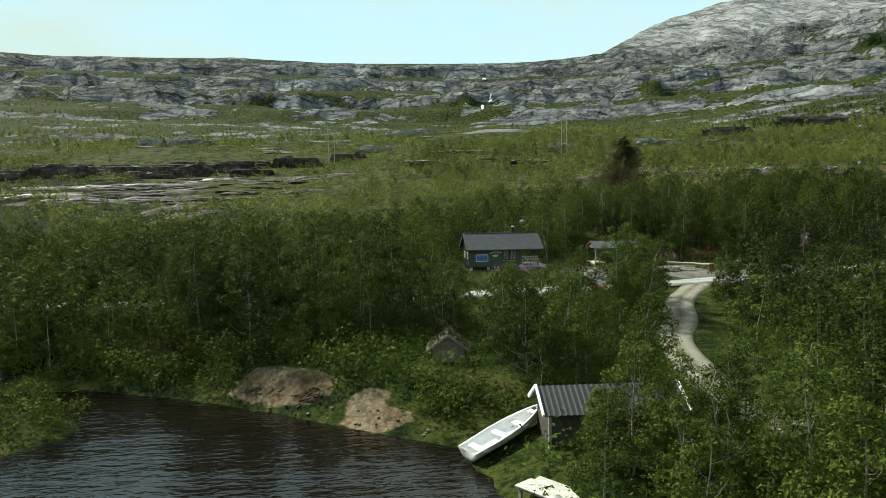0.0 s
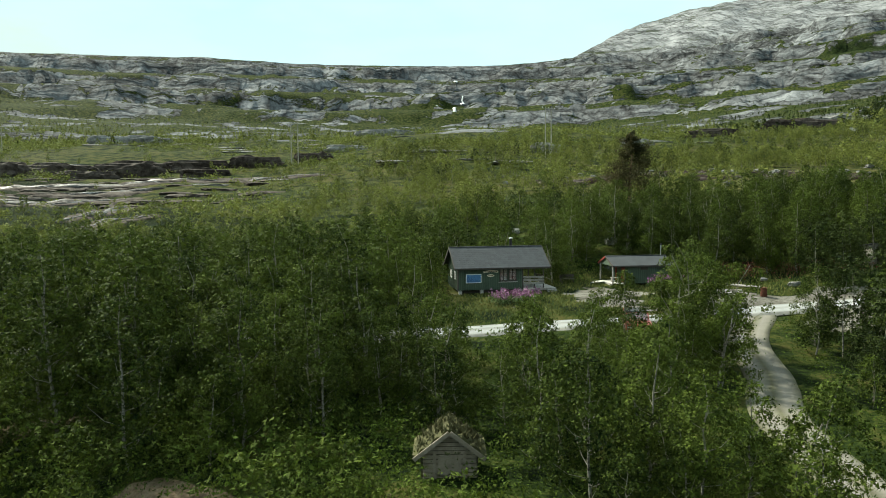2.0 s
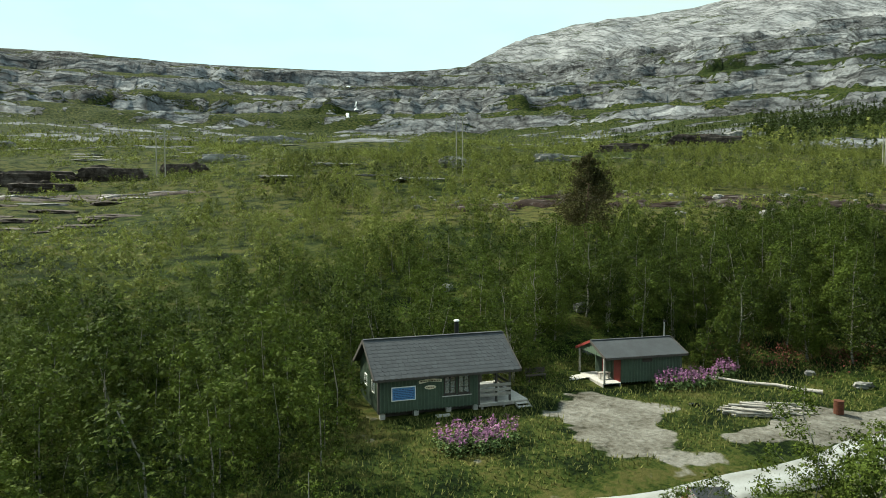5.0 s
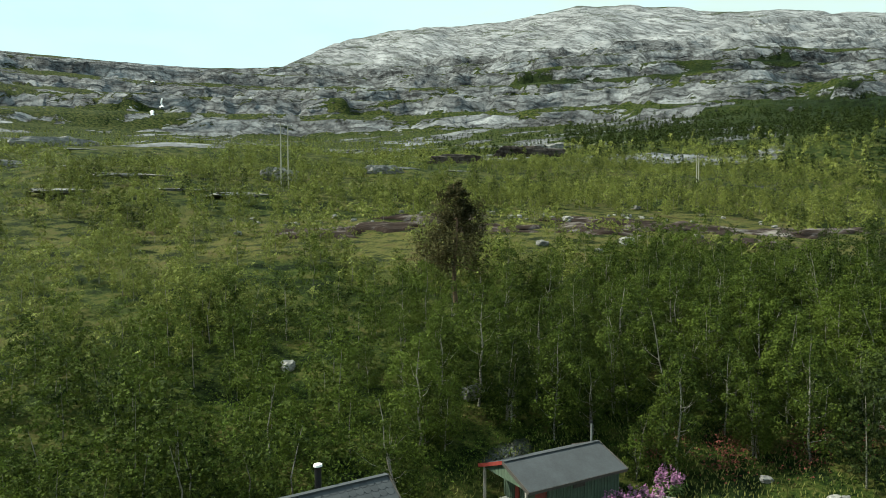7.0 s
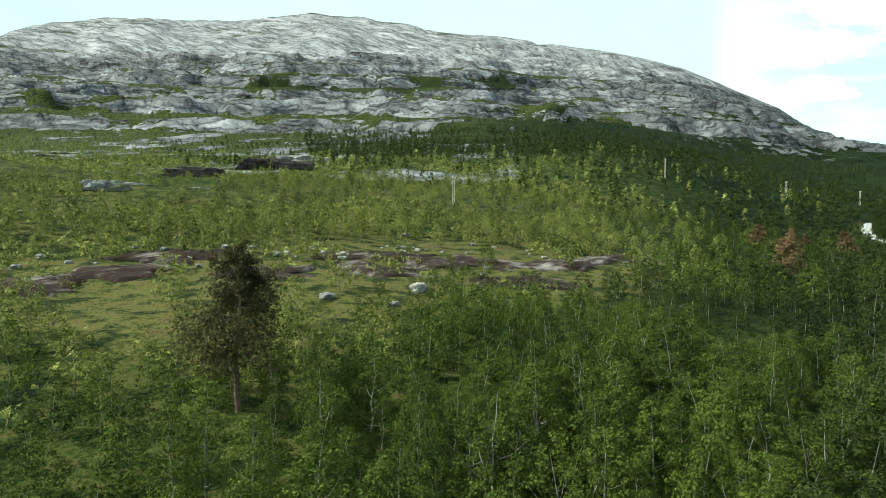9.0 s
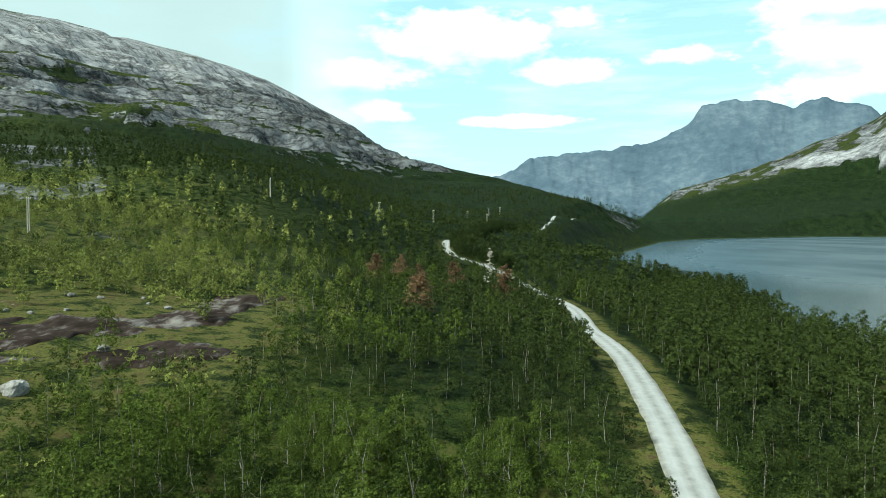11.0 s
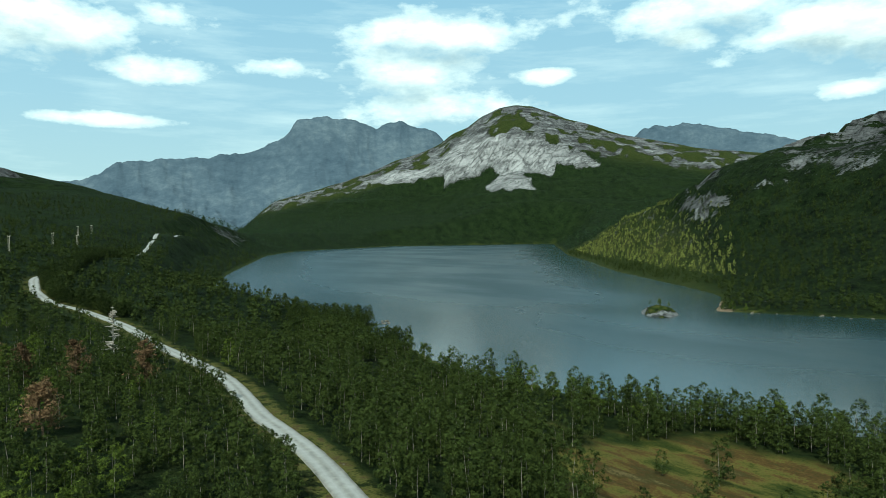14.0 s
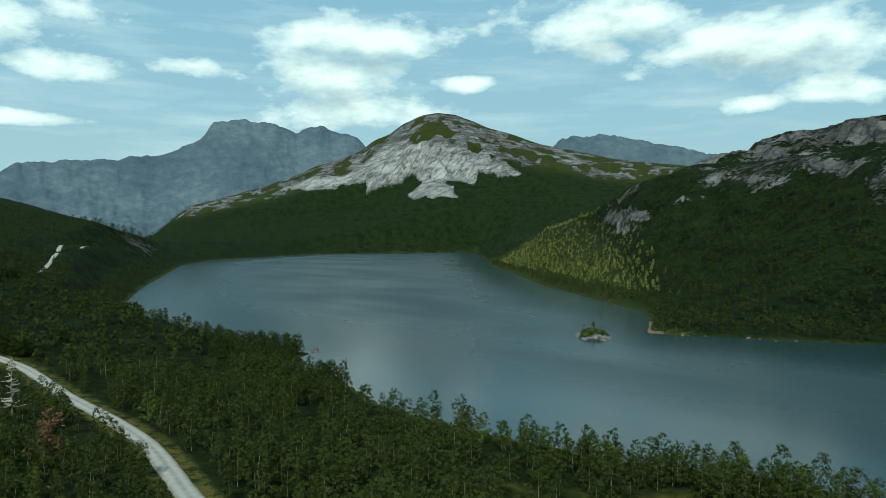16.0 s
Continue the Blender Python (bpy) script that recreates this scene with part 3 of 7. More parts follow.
def height(x, y):
    x, y = np.asarray(x, float), np.asarray(y, float)
    dx, dy = x - HUB[0], y - HUB[1]
    r, az = np.hypot(dx, dy), np.degrees(np.arctan2(dx, dy))
    az = np.where(az < -120, az + 360, az)
    shore = off_shore(x, y)
    # fells to the north and east
    up, dist = profile(FELLS, az)
    s = r / dist
    peak = HUB[2] + dist * up
    up, edge = profile(BENCH, az)
    top, first = HUB[2] + edge * up, r / edge
    rise = np.interp(first, [0, 0.06, 0.125, 0.25, 0.37, 0.5, 0.56, 0.68, 0.76, 0.9, 1.0, 1.15, 1.6, 3],
                     [0, 0.035, 0.08, 0.15, 0.225, 0.32, 0.42, 0.54, 0.67, 0.87, 1.0, 1.0, 0.8, 0.3])
    fell = top * np.where((first > 1) & (first < 1.6), 1.0, rise)
    # past the bench the slope climbs again to the summit and sinks behind it
    climb = np.clip((r - 1.03 * edge) / np.maximum(dist - 1.03 * edge, 40), 0, 1)
    fell = np.where(dist > 1.03 * edge, np.where(first > 1.03, top + (peak - top) * np.interp(climb, [0, 0.25, 0.6, 1], [0, 0.34, 0.72, 1]) * (1 - 0.4 * smooth(1.1, 2.0, s)), fell), fell)
    # the broad mountain past the head of the lake
    up2, dist2 = profile(FAR_SHORE, az)
    s2 = r / dist2
    rise2 = np.interp(s2, [0, 0.5, 0.56, 0.68, 0.74, 0.8, 0.9, 1.0, 1.1, 1.5], [0, 0, 0.04, 0.2, 0.32, 0.52, 0.78, 1.0, 0.98, 0.6])
    cliff = np.interp(s2, [0, 0.5, 0.56, 0.68, 0.76, 0.795, 0.805, 0.835, 0.91, 1.0, 1.1, 1.5], [0, 0, 0.04, 0.2, 0.32, 0.385, 0.41, 0.68, 0.84, 1.0, 0.98, 0.6])
    rise2 = rise2 + (cliff - rise2) * np.exp(-((az - 125) / 8.0) ** 4)
    over = (HUB[2] + 20 + dist2 * up2) * rise2
    # the steep south bank
    south = smooth(0, 60, -0.62 * (x - 300) - 1.0 * (y + 230) - 20) * (shore > 0)
    hr, haz = np.hypot(x - 55, y - 90), np.degrees(np.arctan2(x - 55, y - 90))
    haz = np.where(haz < -120, haz + 360, haz)
    up3, dist3 = profile(HILL, haz)
    q = np.where(hr < dist3, np.maximum(shore, 0) / (np.maximum(shore, 0) + np.maximum(dist3 - hr, 1)), 1.0)
    bank = np.maximum(46 + dist3 * up3, 1) * np.interp(q, [0, 0.07, 0.25, 0.5, 0.75, 1], [0, 0.02, 0.22, 0.6, 0.85, 1]) * (1 - 0.4 * smooth(1.1, 2.2, hr / dist3))
    bank = bank + smooth(15, 60, bank) * (fbm(x, y, 120, 6, 53, 0.55) * 22 + np.maximum(fbm(x, y, 45, 4, 57), 0) * 16) * (1 - 0.7 * smooth(0.8, 1.0, q))
    wide = smooth(103, 108, az) * (1 - smooth(200, 230, az))
    land = fell * (1 - wide) + wide * np.maximum(over, 0)
    land = np.where(wide > 0, np.maximum(land, south * bank * smooth(100, 106, az)), land)
    left_bank = np.maximum(shore, 0) * (0.12 + 0.22 * smooth(420, 700, x))
    land = np.maximum(land, np.minimum(left_bank, 40) * (1 - south))
    rough = smooth(60, 160, land)
    crag = fbm(x, y, 260, 6, 3, 0.55)
    land = land + rough * crag * (42 - 30 * smooth(1.0, 1.1, first) * (1 - wide)) * smooth(0, 0.3, 1.02 - np.where(wide > 0.5, s2, s))
    # ledges: the rock climbs in steps
    tilt = crag * 22 + fbm(x, y, 60, 3, 17) * 9 + fbm(x, y, 900, 3, 15) * 40
    led = land
    for step, share in ((46.0, 0.5), (13.0, 0.62)):
        q = (led + tilt) / step
        led = led + share * ((np.floor(q) + smooth(0.45, 0.7, q - np.floor(q))) * step - tilt - led)
    land = land + (led - land) * 0.9 * smooth(95, 150, land) * (1 - 0.85 * smooth(1.0, 1.08, first) * (1 - wide)) * (1 - smooth(0.9, 1.0, np.where(wide > 0.5, s2, s)))
    # slanting folds of the great mountain above the bench
    u = 0.8 * x - 0.6 * y + 60 * fbm(x, y, 240, 3, 97)
    fold = np.abs(fbm(u, 0.35 * (0.6 * x + 0.8 * y), 170, 5, 98, 0.55))
    land = land + smooth(1.02, 1.12, first) * (1 - wide) * (fold * 30 - 6) * (1 - smooth(0.93, 1.0, s))
    # the near slopes
    near = near_height(x, y) + fbm(x, y, 18, 4, 5) * 0.9
    k = smooth(170, 330, np.hypot(x - 60, y - 95)) if np.ndim(x) else float(smooth(170, 330, math.hypot(x - 60, y - 95)))
    z = near * (1 - k) + (land + fbm(x, y, 60, 5, 9) * 3.0) * k
    # knolls and shallow folds of the valley side
    z = z + smooth(60, 150, r) * fbm(x, y, 70, 4, 21) * 5.0 * (1 - smooth(500, 900, r)) * smooth(8, 20, z)
    # shore and bed
    beach = np.minimum(np.maximum(z, 0.15), 0.12 + np.maximum(shore, 0) * (0.26 + 0.5 * np.exp(-((x + 2) ** 2 + (y - 42) ** 2) / 60.0) + 0.12 * fbm(x, y, 9, 3, 31)) + (0.02 - 0.016 * smooth(330, 450, x)) * np.maximum(shore - 8, 0) ** 2)
    z = np.where(shore > 0, np.maximum(beach, 0.12), np.maximum(-4.0, shore * 0.16 - 0.1))
    # a grassy spit in the river mouth and the wooded skerry in the lake
    z = np.maximum(z, 1.0 - ((x + 21) / 7.5) ** 2 - ((y - 39) / 5.5) ** 2 + fbm(x, y, 4, 3, 41) * 0.5)
    z = np.maximum(z, 4.6 - 4.4 * ((((x - 281) * 0.75 - (y + 176.5) * 0.66) / 16.0) ** 2 + (((x - 281) * 0.66 + (y + 176.5) * 0.75) / 8.5) ** 2) + fbm(x, y, 5, 3, 43) * 1.2)
    return z


def ground_z(x, y):
    return float(height(np.array([x]), np.array([y]))[0])

# ================= land: road, cover, meshes =================
ROAD = [(-140, 66, 3.0), (-60, 70, 3.0), (-22, 68.8, 3.0), (-6, 66.4, 3.1), (12, 65.0, 3.3), (30, 66.0, 3.6), (50, 65.8, 4.2), (72, 64.2, 6.3), (99, 60.2, 8.4), (137, 55.6, 9.0),
        (163, 55.2, 9.0), (195, 52.6, 9.0), (225, 54.5, 9.2), (248, 57.5, 9.6), (285, 62, 11.5), (314, 72, 14), (345, 84, 16), (430, 74, 20), (620, 12, 26), (837, -39, 31), (880, -60, 32), (960, -90, 30)]
TRACK = [(37, 65, 3.6), (31.2, 58, 3.1), (27.5, 51, 2.6), (24, 45.4, 2.2), (21.4, 37, 1.9), (20.6, 32, 1.7), (21.5, 24, 1.5), (24, 14, 1.4)]


def curve_line(line, step):
    """Rounds a line of points with Catmull-Rom arcs."""
    p = [np.array(q, float) for q in line]
    p = [2 * p[0] - p[1]] + p + [2 * p[-1] - p[-2]]
    made = []
    for a, b, c, d in zip(p, p[1:], p[2:], p[3:]):
        n = max(2, int(np.linalg.norm(c - b) / step))
        for k in range(n):
            t = k / n
            made.append(0.5 * (2 * b + (c - a) * t + (2 * a - 5 * b + 4 * c - d) * t * t + (3 * b - a - 3 * c + d) * t ** 3))
    return made + [p[-2]]


ROAD_LINE = curve_line(ROAD, 12)
for _p in ROAD_LINE:
    if _p[0] > 300:
        _p[2] = _p[2] * max(0.0, (340 - _p[0]) / 40) + (1 - max(0.0, (340 - _p[0]) / 40)) * np.mean([ground_z(_p[0] + a, _p[1] + b) for a in (-9, 0, 9) for b in (-9, 0, 9)])
TRACK_LINE = curve_line(TRACK, 4)


def off_road(x, y, line):
    flat = [(p[0], p[1]) for p in line]
    d, along = off_line(x, y, flat)
    run = np.r_[0, np.cumsum([math.hypot(b[0] - a[0], b[1] - a[1]) for a, b in zip(flat, flat[1:])])]
    return d, np.interp(along, run, [p[2] for p in line])


def land_height(x, y):
    """The ground with the road benches cut into it."""
    z = height(x, y)
    for line, half in ((ROAD_LINE, 2.2), (TRACK_LINE, 1.1)):
        d, zr = off_road(x, y, line)
        k = (1 - smooth(half + 0.4, half + 4.0 + 30 * smooth(430, 560, x), d)) * smooth(-2, 6, off_shore(x, y))
        z = z * (1 - k) + (zr - 0.10) * k
    # flat yard round the cabins
    k = 1 - smooth(0.75, 1.25, np.hypot((x - 29) / 17.0, (y - 76) / 9.5))
    return z * (1 - k) + (4.1 + 0.02 * (y - 76) + 0.02 * (x - 29) + fbm(x, y, 6, 3, 77) * 0.25) * k


def ellipse(x, y, cx, cy, a, b, turn):
    c, s = math.cos(radians(turn)), math.sin(radians(turn))
    u, v = (x - cx) * c + (y - cy) * s, -(x - cx) * s + (y - cy) * c
    return np.hypot(u / a, v / b)


def bog_mask(x, y):
    w = fbm(x, y, 14, 4, 61) * 0.5
    upper = 1 - smooth(0.75, 1.15, ellipse(x, y, 92, 132, 74, 24.5, -17) + w)
    lower = 1 - smooth(0.8, 1.15, ellipse(x, y, 115, 4, 36, 25, -42) + w)
    return np.maximum(upper, lower)


def yard_mask(x, y):
    w = fbm(x, y, 4, 4, 63) * 1.1
    apron = 1 - smooth(0.7, 1.25, ellipse(x, y, 28.9, 74.4, 2.9, 6.3, -14) + w)
    edge = 1 - smooth(0.75, 1.15, ellipse(x, y, 41, 69.6, 8.5, 2.0, -4) + w)
    apron = np.maximum(apron, 0.8 * (1 - smooth(0.7, 1.2, ellipse(x, y, 47, 61.2, 7.5, 2.0, -2) + w)))
    return np.maximum(apron, edge)


def sheet(name, verts, faces, material, smooth_shade=True):
    """A mesh object from arrays of corners and of triangles or quads."""
    me = bpy.data.meshes.new(name)
    verts, faces = np.asarray(verts, np.float32), np.asarray(faces, np.int32)
    k = faces.shape[1]
    me.vertices.add(len(verts))
    me.vertices.foreach_set("co", verts.ravel())
    me.loops.add(faces.size)
    me.loops.foreach_set("vertex_index", faces.ravel())
    me.polygons.add(len(faces))
    me.polygons.foreach_set("loop_start", np.arange(0, faces.size, k, dtype=np.int32))
    me.polygons.foreach_set("loop_total", np.full(len(faces), k, np.int32))
    me.update(calc_edges=True)
    if smooth_shade:
        me.polygons.foreach_set("use_smooth", np.ones(len(faces), bool))
    if material:
        me.materials.append(MATS[material])
    return me


def build_ground():
    az = np.radians(np.r_[np.arange(-34, 172, 0.37), np.arange(172, 326, 2.0)])
    r = np.r_[0.4, 3.0 * 1.018 ** np.arange(0, 207), 124 * 1.03 ** np.arange(0, 57), np.arange(660, 2260, 11.5), 2260 * 1.018 ** np.arange(0, 42)]
    r = r[r < 4780]
    A, R = np.meshgrid(az, r)
    X, Y = 35 + R * np.sin(A), 75 + R * np.cos(A)
    Z = land_height(X, Y)
    n, m = Z.shape
    i, j = np.meshgrid(np.arange(n - 1), np.arange(m), indexing="ij")
    a, b = i * m + j, i * m + (j + 1) % m
    faces = np.stack([a, a + m, b + m, b], -1).reshape(-1, 4)
    me = sheet("ground", np.stack([X, Y, Z], -1).reshape(-1, 3), faces, "heath_ground")
    # cover: rock, bog, gravel, and woods whose shade is painted on the ground
    gz = np.gradient(Z, axis=0) / np.maximum(np.gradient(R, axis=0), 0.1)
    gt = np.gradient(Z, axis=1) / np.maximum(R * np.abs(np.gradient(A, axis=1)), 0.1)
    slope = np.hypot(gz, gt)
    shore = off_shore(X, Y)
    azd = np.degrees(A)
    high = smooth(95, 190, Z + fbm(X, Y, 260, 5, 71) * 110)
    patch = fbm(X, Y, 110, 5, 75)
    belt = np.exp(-((Z - 212 + 50 * fbm(X, Y, 500, 4, 76)) / 16.0) ** 2) + 0.8 * np.exp(-((Z - 150 + 50 * fbm(X, Y, 400, 4, 82)) / 10.0) ** 2) + 0.6 * np.exp(-((Z - 300 + 60 * fbm(X, Y, 400, 4, 84)) / 14.0) ** 2) * smooth(20, 40, azd)
    rock = 0.05 + 0.4 * smooth(0.3, 0.8, slope) + (0.46 + 0.1 * patch) * high + 0.22 * smooth(0.35, 0.9, slope) * high - 0.34 * high * (1 - smooth(0.12, 0.34, slope)) * (1 - smooth(240, 330, Z + 200 * patch))
    rock = rock + 0.45 * smooth(0.08, 0.28, fbm(X, Y, 60, 5, 78)) * smooth(150, 260, R) * (1 - high) * (1 - 0.8 * smooth(55, 80, azd) * (1 - smooth(135, 142, azd) * (R > 400)))
    rock = rock + 0.75 * smooth(0.08 - 0.1 * smooth(300, 600, R), 0.24 - 0.08 * smooth(300, 600, R), fbm(X * 0.3, Y, 24, 5, 87)) * smooth(140, 230, R) * (azd < 62) * (1 - high)
    rock = rock + 0.36 * (1 - smooth(0.7, 1.1, ellipse(X, Y, -34, 180, 40, 40, 20) + fbm(X, Y, 14, 4, 89) * 0.9))
    beyond = smooth(104, 108, azd)
    forested = beyond * (R > 1300) * (1 - smooth(170, 250, Z + fbm(X, Y, 300, 4, 73) * 150))
    rock = rock * (1 - 0.75 * forested)
    rock = rock * (1 - 0.55 * smooth(84, 92, azd) * (R > 300) * (R < 1300) * (1 - smooth(110, 125, azd)))
    rock = rock - 0.42 * belt * (azd < 90) * smooth(0.0, 0.25, 0.16 + patch)
    shelf = np.exp(-((Z - 262 - 3.5 * (azd - 48) + 60 * fbm(X, Y, 300, 4, 88)) / 30.0) ** 2) * smooth(36, 42, azd) * (1 - smooth(62, 68, azd)) * (R > 700) * (0.75 + 0.9 * fbm(X, Y, 70, 4, 90))
    rock = rock - shelf * np.clip(0.75 + 1.6 * fbm(X, Y, 45, 4, 94), 0, 1.1)
    # the bare pale wall under the summit past the lake, lightened as sunlit, with scree at its foot
    crown = smooth(0.6, 0.72, Z / np.maximum(HUB[2] + 20 + profile(FAR_SHORE, azd)[1] * profile(FAR_SHORE, azd)[0], 60))
    rock = np.where((beyond > 0.5) & (R > 1300), 0.12 + 0.4 * fbm(X, Y, 130, 5, 74) - 0.15 * forested + crown * (0.42 + 1.3 * fbm(X, Y, 45, 5, 69)), rock)
    foot = np.interp(azd, [114, 116.3, 120, 125.4, 130, 133.3, 136], [262, 250, 268, 285, 290, 318, 330])
    brow = np.interp(azd, [114, 116.3, 119, 121.2, 122.5, 127, 130, 133.3, 136], [255, 308, 325, 385, 465, 465, 395, 345, 325])
    ragged = 22 * fbm(X, Y, 60, 5, 68)
    wall = smooth(-8, 8, Z + ragged - foot) * (1 - smooth(-8, 8, Z + ragged - brow))
    scree = (1 - smooth(0.8, 1.1, np.abs(azd - 126.6 - 0.6 * fbm(X, Y, 60, 4, 67)) / (0.6 + 0.019 * np.maximum(300 - Z, 0)))) * smooth(192, 208, Z + 0.6 * ragged) * (1 - smooth(285, 305, Z))
    wall = beyond * np.maximum(wall, scree) * (R > 2000)
    rock = np.maximum(rock, wall)
    hill = (azd > 130) * (R > 380) * (R < 1500)
    rock = np.where(hill, 0.1 + 0.4 * smooth(60, 140, Z + 70 * fbm(X, Y, 90, 4, 92)) + 0.3 * smooth(0.5, 1.1, slope) + 0.4 * np.maximum(fbm(X, Y, 50, 5, 86), 0), rock)
    rock = np.maximum(rock, hill * 0.95 * (1 - smooth(0.8, 1.1, np.hypot((azd - 141.0) / 2.2, (Z - 74) / 14.0) + 0.8 * fbm(X, Y, 40, 4, 93))))
    # pale: wall and upper fell, light rock lightened further as sunlit
    pale = np.clip(wall + 0.8 * smooth(330, 400, Z + 60 * patch) * smooth(20, 26, azd) * (1 - smooth(84, 95, azd)), 0, 1)
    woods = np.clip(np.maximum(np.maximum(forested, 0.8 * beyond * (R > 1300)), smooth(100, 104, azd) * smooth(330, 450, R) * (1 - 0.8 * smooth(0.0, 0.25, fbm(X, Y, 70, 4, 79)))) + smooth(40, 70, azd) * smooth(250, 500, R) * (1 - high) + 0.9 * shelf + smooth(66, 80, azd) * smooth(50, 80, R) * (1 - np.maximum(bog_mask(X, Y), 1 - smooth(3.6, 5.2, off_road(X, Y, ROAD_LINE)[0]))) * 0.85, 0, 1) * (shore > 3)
    # crown and hill spur lightened in colour as if sunlit
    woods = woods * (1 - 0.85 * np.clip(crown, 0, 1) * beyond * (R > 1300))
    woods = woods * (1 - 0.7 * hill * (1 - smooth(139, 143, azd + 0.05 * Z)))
    skerry = 1 - smooth(14, 19, np.hypot(X - 281, Y + 176.5))
    rock = np.maximum(rock, 0.6 * skerry * (1 - smooth(2.0, 3.2, Z)))
    # sandy cut bank of the river mouth
    edge = fbm(X, Y, 3, 3, 66) * 0.6
    grit = yard_mask(X, Y)
    verge = (1 - smooth(3.6, 5.2, off_road(X, Y, ROAD_LINE)[0] + edge)) * smooth(55, 75, X)
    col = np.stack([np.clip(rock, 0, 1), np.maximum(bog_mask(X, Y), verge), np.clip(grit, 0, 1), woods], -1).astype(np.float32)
    at = me.color_attributes.new("cover", "FLOAT_COLOR", "POINT")
    at.data.foreach_set("color", col.ravel())
    sand = me.attributes.new("sand", "FLOAT", "POINT")
    river = 1 - smooth(0.75, 1.15, np.minimum(ellipse(X, Y, -2.8, 42.4, 3.4, 1.9, -36), ellipse(X, Y, 2.4, 37.9, 2.4, 1.2, -42)) + edge)
    spots = 1 - smooth(0.7, 1.2, ellipse(X, Y, -11, 53, 3.2, 1.6, 10))
    strand = (1 - smooth(0.5, 2.2, np.abs(shore))) * (np.hypot(X - 245, Y + 222) < 60)
    sand.data.foreach_set("value", np.maximum(np.maximum(river, spots), strand).astype(np.float32).ravel())
    me.attributes.new("pale", "FLOAT", "POINT").data.foreach_set("value", pale.astype(np.float32).ravel())
    ob = new("ground", me)
    tagged(ob, "mossy heath hillside rising to bare grey fells", "ground", kind="structure")


def build_water():
    az = np.radians(np.arange(0, 360, 1.5))
    r = np.r_[0.0, 30 * 1.11 ** np.arange(0, 49)]
    A, R = np.meshgrid(az, r)
    X, Y = 35 + R * np.sin(A), 20 + R * np.cos(A)
    m = len(az)
    i, j = np.meshgrid(np.arange(len(r) - 1), np.arange(m), indexing="ij")
    a, b = i * m + j, i * m + (j + 1) % m
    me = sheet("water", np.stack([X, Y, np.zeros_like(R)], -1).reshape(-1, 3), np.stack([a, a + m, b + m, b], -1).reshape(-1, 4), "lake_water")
    ruffled = smooth(15, 150, -off_shore(X, Y))
    me.attributes.new("open_water", "FLOAT", "POINT").data.foreach_set("value", ruffled.astype(np.float32).ravel())
    tagged(new("water", me), "dark rippled mountain lake reflecting the sky", "lake", kind="structure")


def build_road(name, line, half, label, worn=(1, 1, 0.25, 0, 0.7, 0, 0.25, 1, 1), material="pale_gravel"):
    verts, faces, track = [], [], []
    across = [-1.12, -0.98, -0.72, -0.42, 0, 0.42, 0.72, 0.98, 1.12]
    pts = curve_line([tuple(p) for p in line], 1.5)
    for k, p in enumerate(pts):
        q, o = pts[min(k + 1, len(pts) - 1)], pts[max(k - 1, 0)]
        t = np.array([q[0] - o[0], q[1] - o[1]])
        t = t / (np.linalg.norm(t) + 1e-9)
        w = half * (1 + 0.08 * float(fbm(p[0], p[1], 9, 3, 81)))
        for s, wn in zip(across, worn):
            e = s * w * (1 + (0.12 * float(fbm(p[0] + s * 50, p[1], 2.5, 2, 83)) if abs(s) > 0.9 else 0))
            camber = 0.07 * (1 - s * s) - (0.16 if abs(s) > 1 else 0) - (0.02 if abs(abs(s) - 0.42) < 0.01 else 0)
            verts.append((p[0] + t[1] * e, p[1] - t[0] * e, p[2] + camber + 0.02))
            track.append(wn)
    m = len(across)
    for k in range(len(pts) - 1):
        for c in range(m - 1):
            a = k * m + c
            faces.append((a, a + 1, a + m + 1, a + m))
    me = sheet(name, verts, faces, material)
    at = me.attributes.new("track", "FLOAT", "POINT")
    at.data.foreach_set("value", np.array(track, np.float32))
    tagged(new(name, me), label, "road", kind="structure")


def build_far_range(name, rows, dist, label, seed):
    """A far fell: a long ridge with spurs and gullies, its foot below the valley floor."""
    a = np.array(rows, float)
    az = np.arange(a[0, 0], a[-1, 0], 0.08)
    up = np.interp(az, a[:, 0], a[:, 1])
    s = np.linspace(0, 1, 46)
    S, AZ = np.meshgrid(s, az, indexing="ij")
    UP = np.broadcast_to(up, S.shape)
    gully = fbm(AZ * 16 + S * 150 + 40 * fbm(AZ * 9, S * 60, 40, 3, seed + 3), S * 120 - AZ * 14, 60, 6, seed, 0.55)
    ridge = HUB[2] + 20 + dist * np.tan(np.radians(UP))
    Z = -20 + (ridge + 20) * np.interp(S, [0, 0.35, 0.7, 0.86, 1.0], [0, 0.3, 0.68, 1.0, 0.85]) + gully * 34 * np.sin(np.pi * np.clip(S / 0.86, 0, 1)) + fbm(AZ * 60 + S * 300, S * 300 - AZ * 30, 60, 5, seed + 5) * 26
    R = dist - 1100 * (0.86 - S) + gully * 60 * np.sin(np.pi * np.clip(S / 0.86, 0, 1))
    X, Y = HUB[0] + R * np.sin(np.radians(AZ)), HUB[1] + R * np.cos(np.radians(AZ))
    n, m = Z.shape
    i, j = np.meshgrid(np.arange(n - 1), np.arange(m - 1), indexing="ij")
    k = i * m + j
    me = sheet(name, np.stack([X, Y, Z], -1).reshape(-1, 3), np.stack([k, k + 1, k + m + 1, k + m], -1).reshape(-1, 4), "haze_blue_fell")
    tagged(new(name, me), label, "mountain", kind="structure")


